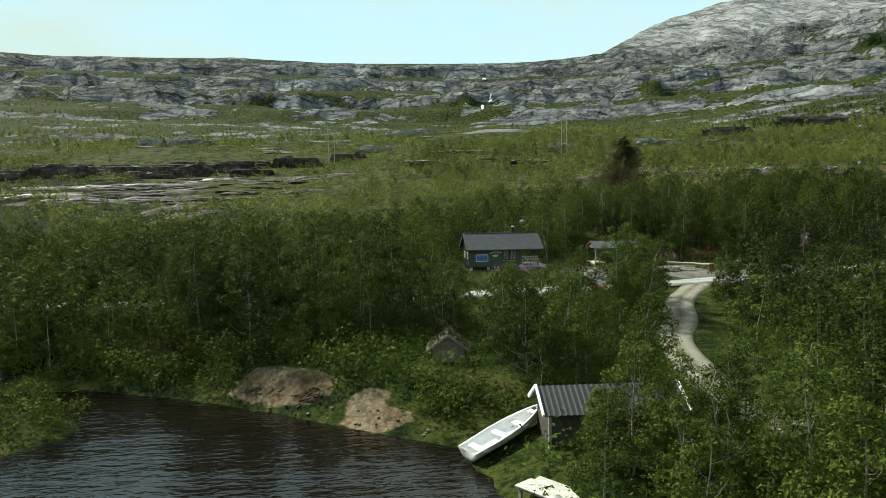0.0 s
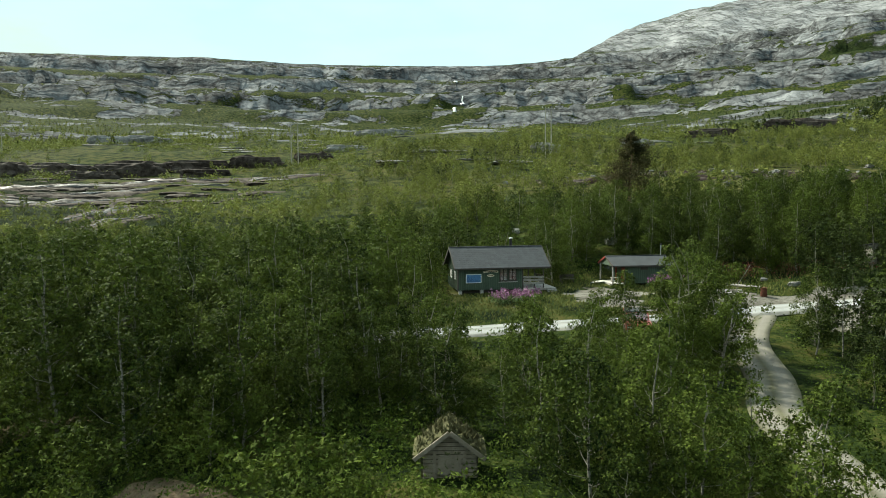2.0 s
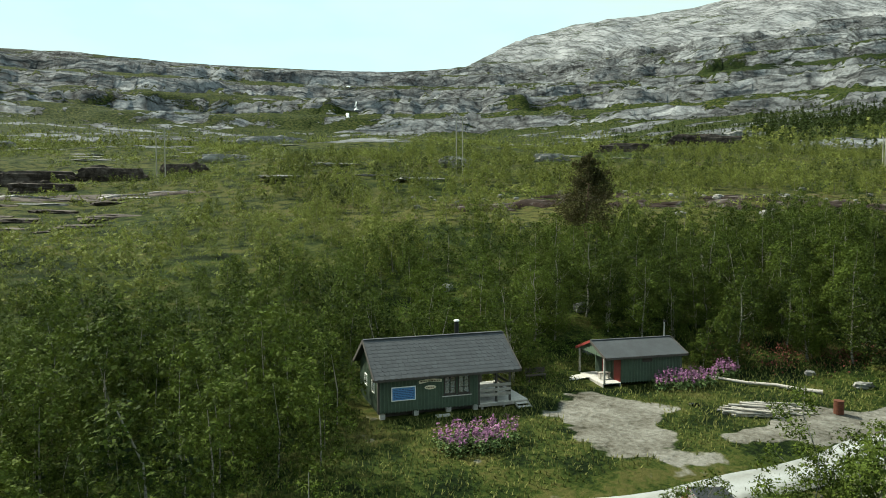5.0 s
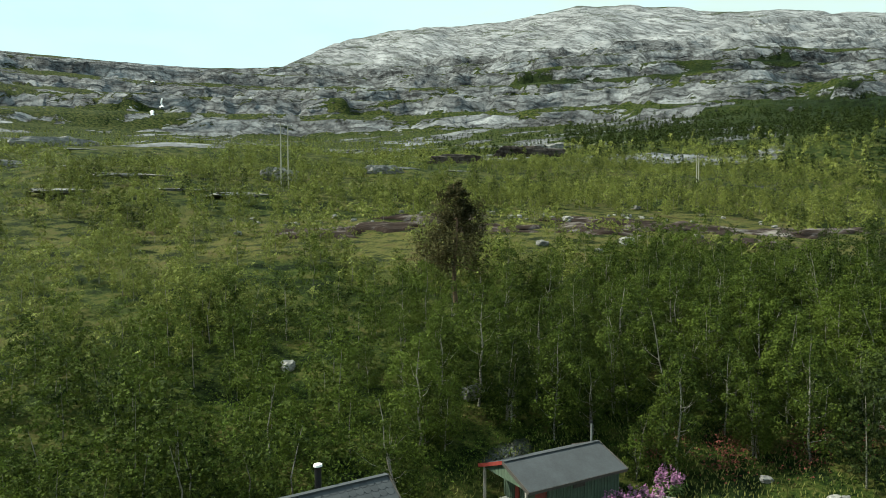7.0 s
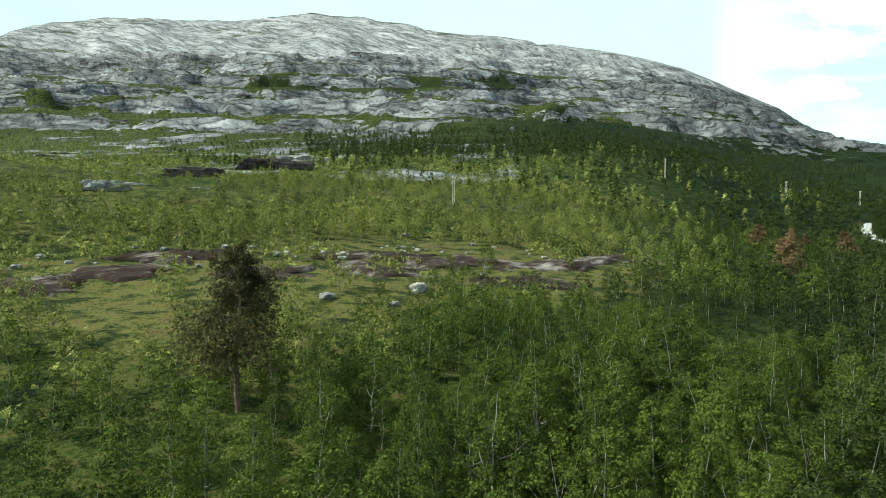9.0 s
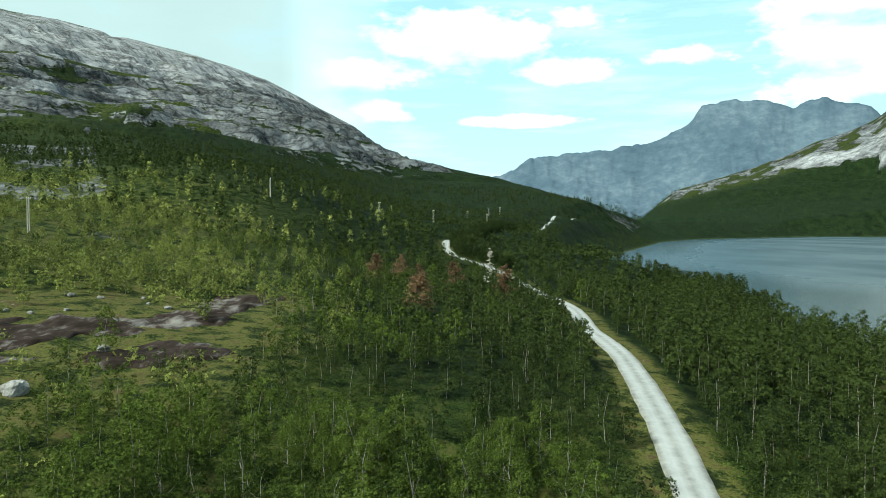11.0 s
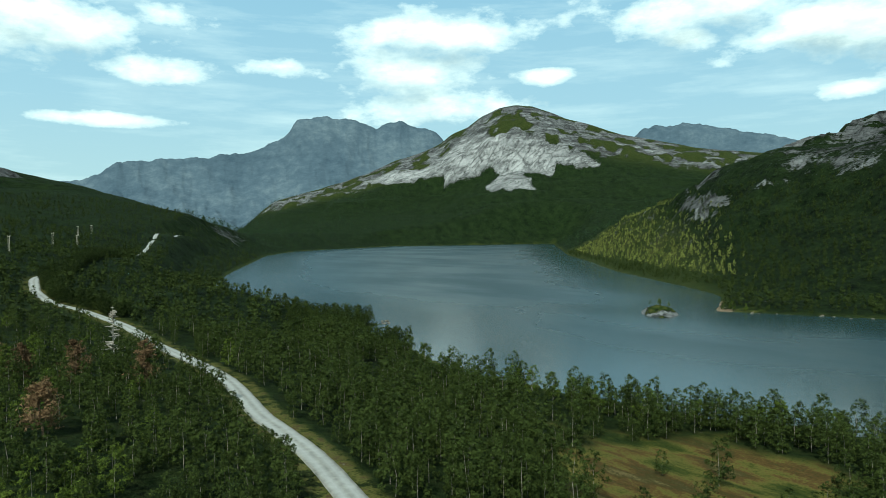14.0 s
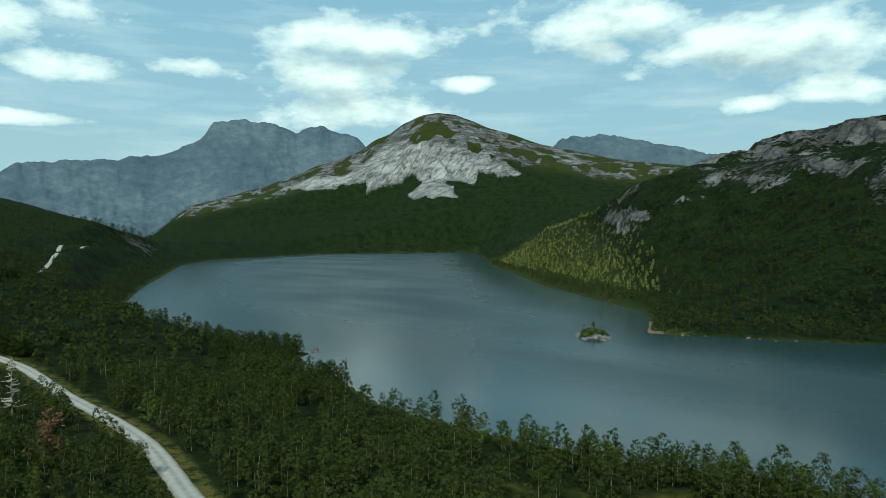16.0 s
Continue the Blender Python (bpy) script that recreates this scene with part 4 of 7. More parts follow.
build_ground()
build_water()
build_road("road", ROAD_LINE, 1.75, "pale compacted gravel road with worn wheel tracks")
build_road("pavement", TRACK, 1.2, "narrow grey gravel track down to the boathouse", (1, 0.7, 0.2, 0, 0.9, 0, 0.2, 0.7, 1), "track_gravel")
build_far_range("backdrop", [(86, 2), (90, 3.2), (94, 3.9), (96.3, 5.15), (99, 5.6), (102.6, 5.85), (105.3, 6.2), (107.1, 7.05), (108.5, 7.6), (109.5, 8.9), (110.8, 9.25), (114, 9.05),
                             (115.8, 8.5), (117.6, 9.0), (119, 8.55), (120.3, 8.2), (121.2, 7.3), (124, 6.8), (128, 6)], 4450, "distant mountain range with a flat summit, painted haze-blue", 201)
build_far_range("backdrop", [(132, 4), (135.2, 6.0), (136.2, 7.2), (137.1, 8.1), (140.4, 8.3), (144.3, 7.5), (148, 6.6), (153, 6.2), (160, 6)], 4500, "distant plateau mountain, painted haze-blue", 301)

# ================= trees =================


def tube(points, radii, sides=5):
    """Corners and triangles of a tapered limb along points."""
    p = np.array(points, float)
    v, f = [], []
    for k in range(len(p)):
        t = p[min(k + 1, len(p) - 1)] - p[max(k - 1, 0)]
        t = t / (np.linalg.norm(t) + 1e-9)
        u = np.cross(t, (0.3, 0.9, 0.2))
        u = u / (np.linalg.norm(u) + 1e-9)
        w = np.cross(t, u)
        for s in range(sides):
            a = 2 * math.pi * s / sides
            v.append(p[k] + radii[k] * (math.cos(a) * u + math.sin(a) * w))
    for k in range(len(p) - 1):
        for s in range(sides):
            a, b = k * sides + s, k * sides + (s + 1) % sides
            f += [(a, b, b + sides), (a, b + sides, a + sides)]
    return np.array(v), np.array(f)


def joined(pieces):
    vs, fs, n = [], [], 0
    for v, f in pieces:
        vs.append(v)
        fs.append(np.asarray(f) + n)
        n += len(v)
    return np.concatenate(vs), np.concatenate(fs)


def leaf_cards(rng, centres, size, out=None, loose=0.6):
    """One small leaf cluster at each centre, turned mostly outward from its spray."""
    n = len(centres)
    if out is None:
        out = np.tile((0.0, 0.0, 0.8), (n, 1))
    a = out / (np.linalg.norm(out, axis=1, keepdims=True) + 1e-9) + rng.normal(size=(n, 3)) * loose
    a /= np.linalg.norm(a, axis=1, keepdims=True) + 1e-9
    b = rng.normal(size=(n, 3))
    b -= a * (a * b).sum(1, keepdims=True)
    b /= np.linalg.norm(b, axis=1, keepdims=True) + 1e-9
    c = np.cross(a, b)
    s = size * rng.uniform(0.6, 1.4, (n, 1))
    k = rng.uniform(0.5, 0.8, (n, 1))
    v = np.stack([centres + b * s, centres - b * s * 0.65 + c * s * k, centres - b * s * 0.5 - c * s * k], 1).reshape(-1, 3)
    return v, np.arange(len(v)).reshape(-1, 3)


def spray(rng, tips, per):
    """Points over small lumpy clumps and the way that each faces."""
    cs, outs = [], []
    for c, r in tips:
        d = rng.normal(size=(per, 3)) + (0, 0, 0.25)
        d /= np.linalg.norm(d, axis=1, keepdims=True)
        cs.append(c + d * r * rng.uniform(0.2, 1.7, (per, 1)) * (1, 1, 1.15))
        outs.append(d + (0, 0, 0.3))
    return np.concatenate(cs), np.concatenate(outs)


def birch_shape(seed, tall, leaves, size, stems=1, spread=0.26, clumps=30):
    """A mountain birch: bent stems, rising limbs, each ending in a rounded tuft of leaves, gaps between the tufts."""
    rng = np.random.default_rng(seed)
    wood, tips = [], []
    for s in range(stems):
        base = rng.normal(0, 0.12, 2) if stems > 1 else np.zeros(2)
        lean = rng.normal(0, 0.06 + 0.09 * (stems > 1), 2)
        h = tall * (1 if s == 0 else rng.uniform(0.65, 0.92))
        pts, rad = [], []
        for k in range(7):
            t = k / 6
            wob = rng.normal(0, 0.014 * h, 2) * (k > 0)
            pts.append((base[0] + lean[0] * h * t ** 1.4 + wob[0], base[1] + lean[1] * h * t ** 1.4 + wob[1], h * t * 0.95 - (0.15 if k == 0 else 0)))
            rad.append(0.0095 * h * (1 - 0.9 * t) + 0.008)
        wood.append(tube(pts, rad, 6))
        pts = np.array(pts)
        count = int(clumps / stems ** 0.6)
        wide = rng.uniform(0.85, 1.2)
        for b in range(count):
            t = 0.13 + 0.85 * ((b + rng.uniform(0, 1)) / count) ** 0.9
            belly = math.sin(math.pi * min(1.0, 0.1 + 0.9 * t) ** 0.95) ** 0.75 + 0.08
            reach = h * spread * wide * belly * math.sqrt(rng.uniform(0.18, 1.0))
            ang = b * 2.4 + rng.uniform(-0.6, 0.6)
            start = max(0.08, t - 0.08 - 0.3 * reach / h)
            o = np.array([np.interp(start, np.linspace(0, 1, 7), pts[:, q]) for q in range(3)])
            c = np.array([np.interp(t, np.linspace(0, 1, 7), pts[:, q]) for q in range(3)]) + (math.cos(ang) * reach, math.sin(ang) * reach, 0)
            if reach > 0.1 * h and b % 2:
                wood.append(tube([o, o * 0.5 + c * 0.5 + (0, 0, -0.03 * h), c], [0.0042 * h * (1 - t * 0.6), 0.003 * h * (1 - t * 0.6), 0.005], 4))
            tips.append((c, h * rng.uniform(0.06, 0.115) * (1.1 - 0.45 * t)))
    mid = np.mean([c for c, r in tips], axis=0)
    area = sum(r * r for c, r in tips)
    cs, outs = [], []
    for c, r in tips:
        n = max(3, int(leaves * r * r / area))
        away = (c - mid) * (1, 1, 0.6)
        away = away / (np.linalg.norm(away) + 1e-6)
        d = rng.normal(size=(n, 3)) + away * 0.55 + (0, 0, 0.4)
        d /= np.linalg.norm(d, axis=1, keepdims=True)
        cs.append(c + d * r * rng.uniform(0.35, 1.0, (n, 1)) ** 0.7 * (1.15, 1.15, 0.85) + rng.normal(size=(n, 3)) * r * 0.16)
        outs.append(d + away * 0.35 + (0, 0, 0.25))
    cs, outs = np.concatenate(cs), np.concatenate(outs)
    k = cs[:, 2] > tall * 0.05
    return joined(wood), leaf_cards(rng, cs[k], size, outs[k])


def pine_shape(seed, tall, leaves, size, bare=0.3):
    rng = np.random.default_rng(seed)
    pts = [(0.02 * tall * math.sin(k * 1.1 + seed), 0.02 * tall * math.cos(k * 0.9), tall * k / 7 - (0.2 if k == 0 else 0)) for k in range(8)]
    wood, tips = [tube(pts, [0.021 * tall * (1 - 0.88 * k / 7) for k in range(8)], 7)], []
    for b in range(58):
        t = rng.uniform(bare, 0.98)
        o = np.array([np.interp(t, np.linspace(0, 1, 8), np.array(pts)[:, q]) for q in range(3)])
        ang = b * 2.4 + rng.uniform(-0.4, 0.4)
        reach = tall * 0.42 * (1.06 - t) ** 0.65 * rng.uniform(0.5, 1.15)
        droop = reach * rng.uniform(-0.2, 0.25)
        tip = o + np.array([math.cos(ang) * reach, math.sin(ang) * reach, droop])
        wood.append(tube([o, (o + tip) / 2 + (0, 0, -0.04 * reach), tip], [0.006 * tall * (1.1 - t), 0.004 * tall * (1.1 - t), 0.006], 4))
        for q in np.linspace(0.4, 1.02, 4):
            tips.append((o + (tip - o) * q + rng.normal(0, 0.06, 3) * reach, reach * rng.uniform(0.14, 0.26)))
    per = max(1, leaves // len(tips))
    cs, outs = spray(rng, [(c, r * 1.2) for c, r in tips], per)
    return joined(wood), leaf_cards(rng, cs, size, outs + (0, 0, 0.3), 1.3)


def part(name, me, parent, label=""):
    ob = new(name, me)
    ob.parent = parent
    if label:
        ob["label"] = label
    return ob


def tree_thing(name, shape, bark, leaf, label, group="", category="tree"):
    """A tree at the origin: an Empty at its foot with trunk and crown."""
    (wv, wf), (lv, lf) = shape
    root = new(name)
    part("trunk", sheet("trunk", wv, wf, bark), root)
    if leaf:
        part("crown", sheet("crown", lv, lf, leaf, False), root)
    return tagged(root, label, category, group)


def forest_room(x, y):
    """How thickly trees stand, 0 to 1, and how far the place is clear of roads, yards, water, rock and the camera's
    sight lines.
    """
    x, y = np.asarray(x, float), np.asarray(y, float)
    shore = off_shore(x, y)
    k = smooth(1.5 - 0.8 * (x > 60), 5 - 2.5 * (x > 60), shore)
    k = k * smooth(4.0, 5.6, off_road(x, y, ROAD_LINE)[0] + 1.8 * (x > 300)) * smooth(2.8, 3.9, off_road(x, y, TRACK_LINE)[0])
    k = k * smooth(1.0, 1.1, ellipse(x, y, 29.5, 73.0, 17, 9.0, 4)) * ~((np.abs(x - 20.9) < 5.8) & (np.abs(y - 81.4) < 4.2)) * ~((np.abs(x - 35) < 4.2) & (np.abs(y - 82) < 3.4)) * (1 - 0.93 * bog_mask(x, y))
    k = k * smooth(0.8, 1.1, ellipse(x, y, 5.0, 41.5, 5.5, 6.5, 0))
    k = k * smooth(0.9, 1.1, ellipse(x, y, 9.5, 31, 5.5, 4.0, 10))
    k = k * (0.25 + 0.75 * smooth(0.85, 1.15, ellipse(x, y, 31, 61, 20, 5.0, -3)))
    k = k * (1 - 0.93 * (1 - smooth(0.85, 1.1, ellipse(x, y, -34, 176, 34, 58, 24))))
    k = k * smooth(0.9, 1.05, ellipse(x, y, 16.6, 27.5, 2.6, 9.0, -31))
    k = k * (1 - 0.6 * smooth(11, 15, height(x, y)) * (1 - smooth(20, 30, x)) * (y > 120) * (y < 330))
    k = k * (0.3 + 0.7 * smooth(0.9, 1.1, ellipse(x, y, 17.5, 58, 8, 6.5, 0)))
    k = k * (0.1 + 0.9 * smooth(0.85, 1.1, ellipse(x, y, 20.3, 42.0, 3.4, 7.0, -20)))
    k = k * smooth(0.9, 1.1, ellipse(x, y, 46.0, 103.8, 2.6, 4.2, 20))
    return k * (0.55 + 0.9 * smooth(-0.25, 0.3, fbm(x, y, 26, 4, 91)))


def scatter(rng, x0, x1, y0, y1, gap):
    """A jittered grid of places."""
    gx, gy = np.meshgrid(np.arange(x0, x1, gap), np.arange(y0, y1, gap))
    return gx.ravel() + rng.uniform(-0.48, 0.48, gx.size) * gap, gy.ravel() + rng.uniform(-0.48, 0.48, gx.size) * gap


def stamp(shapes, pick, x, y, z, turn, scale):
    """Copies of low shapes laid out as one set of corners and triangles."""
    vs, fs, n = [], [], 0
    for s, (v, f) in enumerate(shapes):
        k = np.nonzero(pick == s)[0]
        if not len(k):
            continue
        c, sn = np.cos(turn[k])[:, None], np.sin(turn[k])[:, None]
        sc = scale[k][:, None]
        V = np.stack([(v[None, :, 0] * c - v[None, :, 1] * sn) * sc + x[k][:, None], (v[None, :, 0] * sn + v[None, :, 1] * c) * sc + y[k][:, None],
                      v[None, :, 2] * sc + z[k][:, None]], -1).reshape(-1, 3)
        F = (f[None] + (np.arange(len(k)) * len(v))[:, None, None]).reshape(-1, 3) + n
        vs.append(V)
        fs.append(F)
        n += len(V)
    return np.concatenate(vs), np.concatenate(fs)


def tinted(name, shapes, pick, material, *place):
    """A wood of stamped trees, each with a tone of its own."""
    v, f = stamp(shapes, pick, *place)
    me = sheet(name, v, f, material, False)
    g = np.random.default_rng(len(pick))
    tone = np.concatenate([np.repeat(g.uniform(0, 1, int((pick == s).sum())), len(shape[0])) for s, shape in enumerate(shapes)])
    me.attributes.new("tone", "FLOAT", "POINT").data.foreach_set("value", tone.astype(np.float32))
    return new(name, me)


def build_forest():
    rng = np.random.default_rng(11)
    # --- single birches of the slopes that the flight passes nearest
    makers = []
    for k in range(9):
        root = tree_thing("birch_tree", birch_shape(40 + k, 6.2 + 0.3 * (k % 4), 4200, 0.095, 1 + (k % 3 == 2), 0.22 + 0.015 * (k % 3), 34), "birch_bark", "birch_leaves",
                          "slender green mountain birch with a pale trunk" if k % 3 != 2 else "twin-stemmed green mountain birch with pale bark", "birch forest")
        makers.append(root)
    x, y = scatter(rng, -34, 84, 8, 116, 2.3)
    room = forest_room(x, y)
    front = (1 - smooth(0.9, 1.1, ellipse(x, y, -9, 56, 19, 6.0, -4))) * (x < 9) * (off_road(x, y, ROAD_LINE)[0] > 4.5) * (ellipse(x, y, 6, 42, 6, 6, 0) > 1)
    keep = rng.uniform(0, 1, len(x)) < np.maximum(room * 0.9, front)
    x, y = x[keep], y[keep]
    order = np.argsort(off_line(x, y, [(14, 24), (2, 54), (20, 58), (44, 90), (74, 84)])[0])[:290]
    near = np.zeros(len(x), bool)
    near[order] = True
    z = land_height(x, y)
    first = set()
    for q in order:
        k = int(rng.integers(0, 9))
        s = float(rng.uniform(0.62, 1.12)) * (0.8 if y[q] > 90 else 0.85 if y[q] < 64 and x[q] > 6 else 1.25 if 50 < y[q] < 63 else 1.0)
        m = pose(x[q], y[q], z[q], 0, 0, float(rng.uniform(0, 360))) @ Matrix.Scale(s, 4)
        if k not in first:
            first.add(k)
            makers[k].matrix_basis = m
        else:
            c = copy_thing(makers[k], m)
            c.matrix_basis = m
    # --- the rest of the wood
    mid = [birch_shape(140 + k, 6.2, 430, 0.27, 1, 0.24, 26) for k in range(7)]
    bare = np.random.default_rng(5)
    mid = [(tube([(0, 0, -0.2), (bare.normal(0, 0.12), bare.normal(0, 0.12), 2.2), (bare.normal(0, 0.2), bare.normal(0, 0.2), 4.6)], [0.055, 0.038, 0.012], 4), s[1]) for s in mid]
    x2, y2 = scatter(rng, -150, 330, -60, 240, 3.6)
    d = np.hypot(x2 - 35, y2 - 80)
    keep = (rng.uniform(0, 1, len(x2)) < forest_room(x2, y2) * (0.92 - 0.4 * smooth(90, 240, d)) * (1 - 0.35 * (y2 > 118) * (x2 < 150))) & (d < 250) & ~((x2 > -34) & (x2 < 84) & (y2 > 8) & (y2 < 116))
    az = np.degrees(np.arctan2(x2 - 35, y2 - 60))
    keep &= (az > -70) & (az < 168)
    x2, y2 = np.r_[x[~near], x2[keep]], np.r_[y[~near], y2[keep]]
    z2 = land_height(x2, y2)
    pick, turn, size = rng.integers(0, 7, len(x2)), rng.uniform(0, 6.28, len(x2)), rng.uniform(0.45, 1.15, len(x2))
    size *= 1 - 0.25 * smooth(14, 30, z2)
    size *= 1 - 0.2 * smooth(86, 96, y2)
    size *= 1 + 0.25 * (x2 > 95) * (y2 < 48) + 0.3 * (x2 > 265) * (y2 < 10)
    size *= 1 - 0.35 * smooth(85, 120, y2) * (1 - smooth(5, 30, x2))
    nearer = np.hypot(x2 - 40, y2 - 80) < 78
    fine = [birch_shape(160 + k, 6.2, 1050, 0.155, 1, 0.24, 32)[1] for k in range(6)]
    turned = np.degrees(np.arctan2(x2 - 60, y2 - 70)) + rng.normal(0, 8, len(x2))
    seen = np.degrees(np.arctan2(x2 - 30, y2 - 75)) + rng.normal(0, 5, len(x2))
    # leaf tone picked by where sun and cloud shade are painted
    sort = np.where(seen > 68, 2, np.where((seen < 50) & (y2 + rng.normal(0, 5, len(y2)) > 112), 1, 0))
    for k, mat, lab in ((0, "birch_leaves", "leafy birch wood round the cabins"), (1, "sunlit_leaves", "light green birch wood above the cabins, painted as sunlit"), (2, "shaded_leaves", "birch wood between the slope and the road, painted dark as in shade")):
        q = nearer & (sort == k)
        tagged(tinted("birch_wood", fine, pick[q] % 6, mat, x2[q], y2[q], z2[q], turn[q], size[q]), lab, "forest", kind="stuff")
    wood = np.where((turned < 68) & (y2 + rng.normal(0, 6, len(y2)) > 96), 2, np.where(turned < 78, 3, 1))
    for nm, bit, mat, lab in (("birch_wood_trunks", 0, "birch_bark", "pale thin birch trunks of the wood"), ("birch_wood", 1, "shaded_leaves", "dense green birch wood beside the road, painted dark as in shade"),
                              ("birch_wood", 2, "sunlit_leaves", "light green birch wood on the slope, painted as sunlit"), ("birch_wood", 3, "birch_leaves", "green birch wood below the bog")):
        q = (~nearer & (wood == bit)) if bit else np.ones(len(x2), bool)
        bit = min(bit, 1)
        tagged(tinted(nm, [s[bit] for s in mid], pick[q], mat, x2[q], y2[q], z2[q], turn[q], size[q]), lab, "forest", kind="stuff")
    # birches placed to hide the road from the camera where it climbs the knoll
    q = np.array([p for p in curve_line(ROAD, 2.0) if 296 < p[0] < 640])
    q = np.concatenate([q + (0, -o, 0) for o in (4.0, 6.5, 9.0)])
    xr, yr = q[:, 0] + rng.normal(0, 0.8, len(q)), q[:, 1] + rng.normal(0, 0.8, len(q))
    k = (xr < 560) | (xr > 640)
    xr, yr = xr[k], yr[k]
    v, f = stamp([s[1] for s in mid], rng.integers(0, 7, len(xr)), xr, yr, land_height(xr, yr), rng.uniform(0, 6.28, len(xr)), rng.uniform(0.7, 1.1, len(xr)))
    tagged(new("birch_wood", sheet("birch_wood", v, f, "shaded_leaves", False)), "birches along the far road, painted dark as in shade", "forest", kind="stuff")
    # tall birches on the point that runs into the lake
    xr, yr = scatter(rng, 250, 345, -56, 2, 3.4)
    k = (off_shore(xr, yr) > 1.0) & (off_shore(xr, yr) < 26) & (rng.uniform(0, 1, len(xr)) < 0.85)
    xr, yr = xr[k], yr[k]
    tagged(tinted("birch_wood", [s[1] for s in mid], rng.integers(0, 7, len(xr)), "shaded_leaves", xr, yr, land_height(xr, yr), rng.uniform(0, 6.28, len(xr)), rng.uniform(0.85, 1.4, len(xr))), "tall birches on the wooded point, painted dark as in shade", "forest", kind="stuff")
    # --- far wood, thin trees by the thousand
    far = []
    for k in range(6):
        g = np.random.default_rng(300 + k)
        t = g.uniform(0.06, 1, 40)
        w = 1.35 * np.sin(np.pi * (0.1 + 0.88 * t)) ** 0.8 + 0.1
        a = g.uniform(0, 6.40, 40)
        rr = w * np.sqrt(g.uniform(0.3, 1, 40))
        c3 = np.stack([rr * np.cos(a), rr * np.sin(a), 6.0 * t], 1)
        far.append(leaf_cards(g, c3, 0.85, np.stack([np.cos(a), np.sin(a), 0.3 + t], 1) * 0.8))
    xs, ys = [], []
    for r0, r1, gap, thick, a0, a1 in ((235, 420, 6.0, 0.8, -32, 168), (420, 700, 7.5, 0.8, -32, 128), (700, 1250, 11.0, 0.75, -32, 128), (420, 1350, 6.8, 1.0, 128, 165)):
        gx, gy = scatter(rng, 35 - r1, 35 + r1, 75 - r1, 75 + r1, gap)
        d = np.hypot(gx - 35, gy - 80)
        az = np.degrees(np.arctan2(gx - 35, gy - 80))
        k = (d >= r0) & (d < r1) & (az > a0) & (az <= a1)
        gx, gy, az = gx[k], gy[k], az[k]
        gz = land_height(gx, gy)
        e = 4.0
        sl = np.hypot(land_height(gx + e, gy) - gz, land_height(gx, gy + e) - gz) / e
        k = (rng.uniform(0, 1, len(gx)) < thick * forest_room(gx, gy) * (1 - 0.45 * (az < 60) * (gz < 50)) * (1 - smooth(0.45, 0.8, sl * (1 - 0.5 * (az > 125)))) * (1 - smooth(95 - 20 * (az > 125), 150 - 40 * (az > 125), gz)) * (1.2 - 0.25 * smooth(20, 60, gz) * (np.degrees(np.arctan2(gx - 35, gy - 80)) < 45))) & (gz > 0.6)
        xs.append(gx[k])
        ys.append(gy[k])
    x3, y3 = np.concatenate(xs), np.concatenate(ys)
    z3 = land_height(x3, y3)
    n = len(x3)
    print("trees", len(order), len(x2), n)
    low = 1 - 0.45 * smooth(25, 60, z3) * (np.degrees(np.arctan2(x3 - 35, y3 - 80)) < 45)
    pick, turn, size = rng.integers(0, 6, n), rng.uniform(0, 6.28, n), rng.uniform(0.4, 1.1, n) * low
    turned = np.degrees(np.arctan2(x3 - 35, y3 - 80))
    # valley side and hill spur get the leaves painted as sunlit
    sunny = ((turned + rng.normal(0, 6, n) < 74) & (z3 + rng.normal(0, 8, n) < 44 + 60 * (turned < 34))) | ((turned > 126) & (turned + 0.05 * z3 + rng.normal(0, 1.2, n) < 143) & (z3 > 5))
    for q, mat, lab in ((sunny, "far_sunlit_leaves", "light green birch wood over the valley side, painted as sunlit"), (~sunny, "shaded_leaves", "green birch wood on the lake hills, painted dark as in shade")):
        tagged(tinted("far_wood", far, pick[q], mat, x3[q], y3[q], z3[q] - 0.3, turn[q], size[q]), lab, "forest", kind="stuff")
    # woods under the mountain past the lake
    gx, gy = scatter(rng, 900, 3300, -3100, 300, 21)
    d, az = np.hypot(gx - 35, gy - 80), np.degrees(np.arctan2(gx - 35, gy - 80))
    k = (d > 1250) & (d < 3300) & (az > 100) & (az < 152) & (off_shore(gx, gy) > 12)
    gx, gy = gx[k], gy[k]
    gz = land_height(gx, gy)
    k = rng.uniform(0, 1, len(gx)) < 1 - smooth(190, 330, gz + 160 * fbm(gx, gy, 260, 4, 73))
    gx, gy, gz = gx[k], gy[k], gz[k]
    n = len(gx)
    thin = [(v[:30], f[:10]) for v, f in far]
    tagged(tinted("far_wood", thin, rng.integers(0, 6, n), "hazy_wood_leaves", gx, gy, gz - 1.0, rng.uniform(0, 6.28, n), rng.uniform(1.4, 2.6, n)), "green woods under the mountain past the lake, painted in shade and haze", "forest", kind="stuff")
    # willow scrub between the trees of the valley side
    bush = []
    for k in range(5):
        g = np.random.default_rng(330 + k)
        d = g.normal(size=(38, 3)) * (1, 1, 0.6) + (0, 0, 0.35)
        bush.append(leaf_cards(g, d * 0.6 + (0, 0, 0.35), 0.24, d + (0, 0, 0.5)))
    xs, ys = scatter(rng, -150, 330, 108, 460, 2.8)
    az = np.degrees(np.arctan2(xs - 20, ys - 40))
    wet = ellipse(xs, ys, -38, 178, 24, 26, 24) > 0.9
    q = (az > -36) & (az < 62) & wet & (rng.uniform(0, 1, len(xs)) < (0.45 + 1.6 * fbm(xs, ys, 30, 4, 95)) * (1 - 0.8 * bog_mask(xs, ys)))
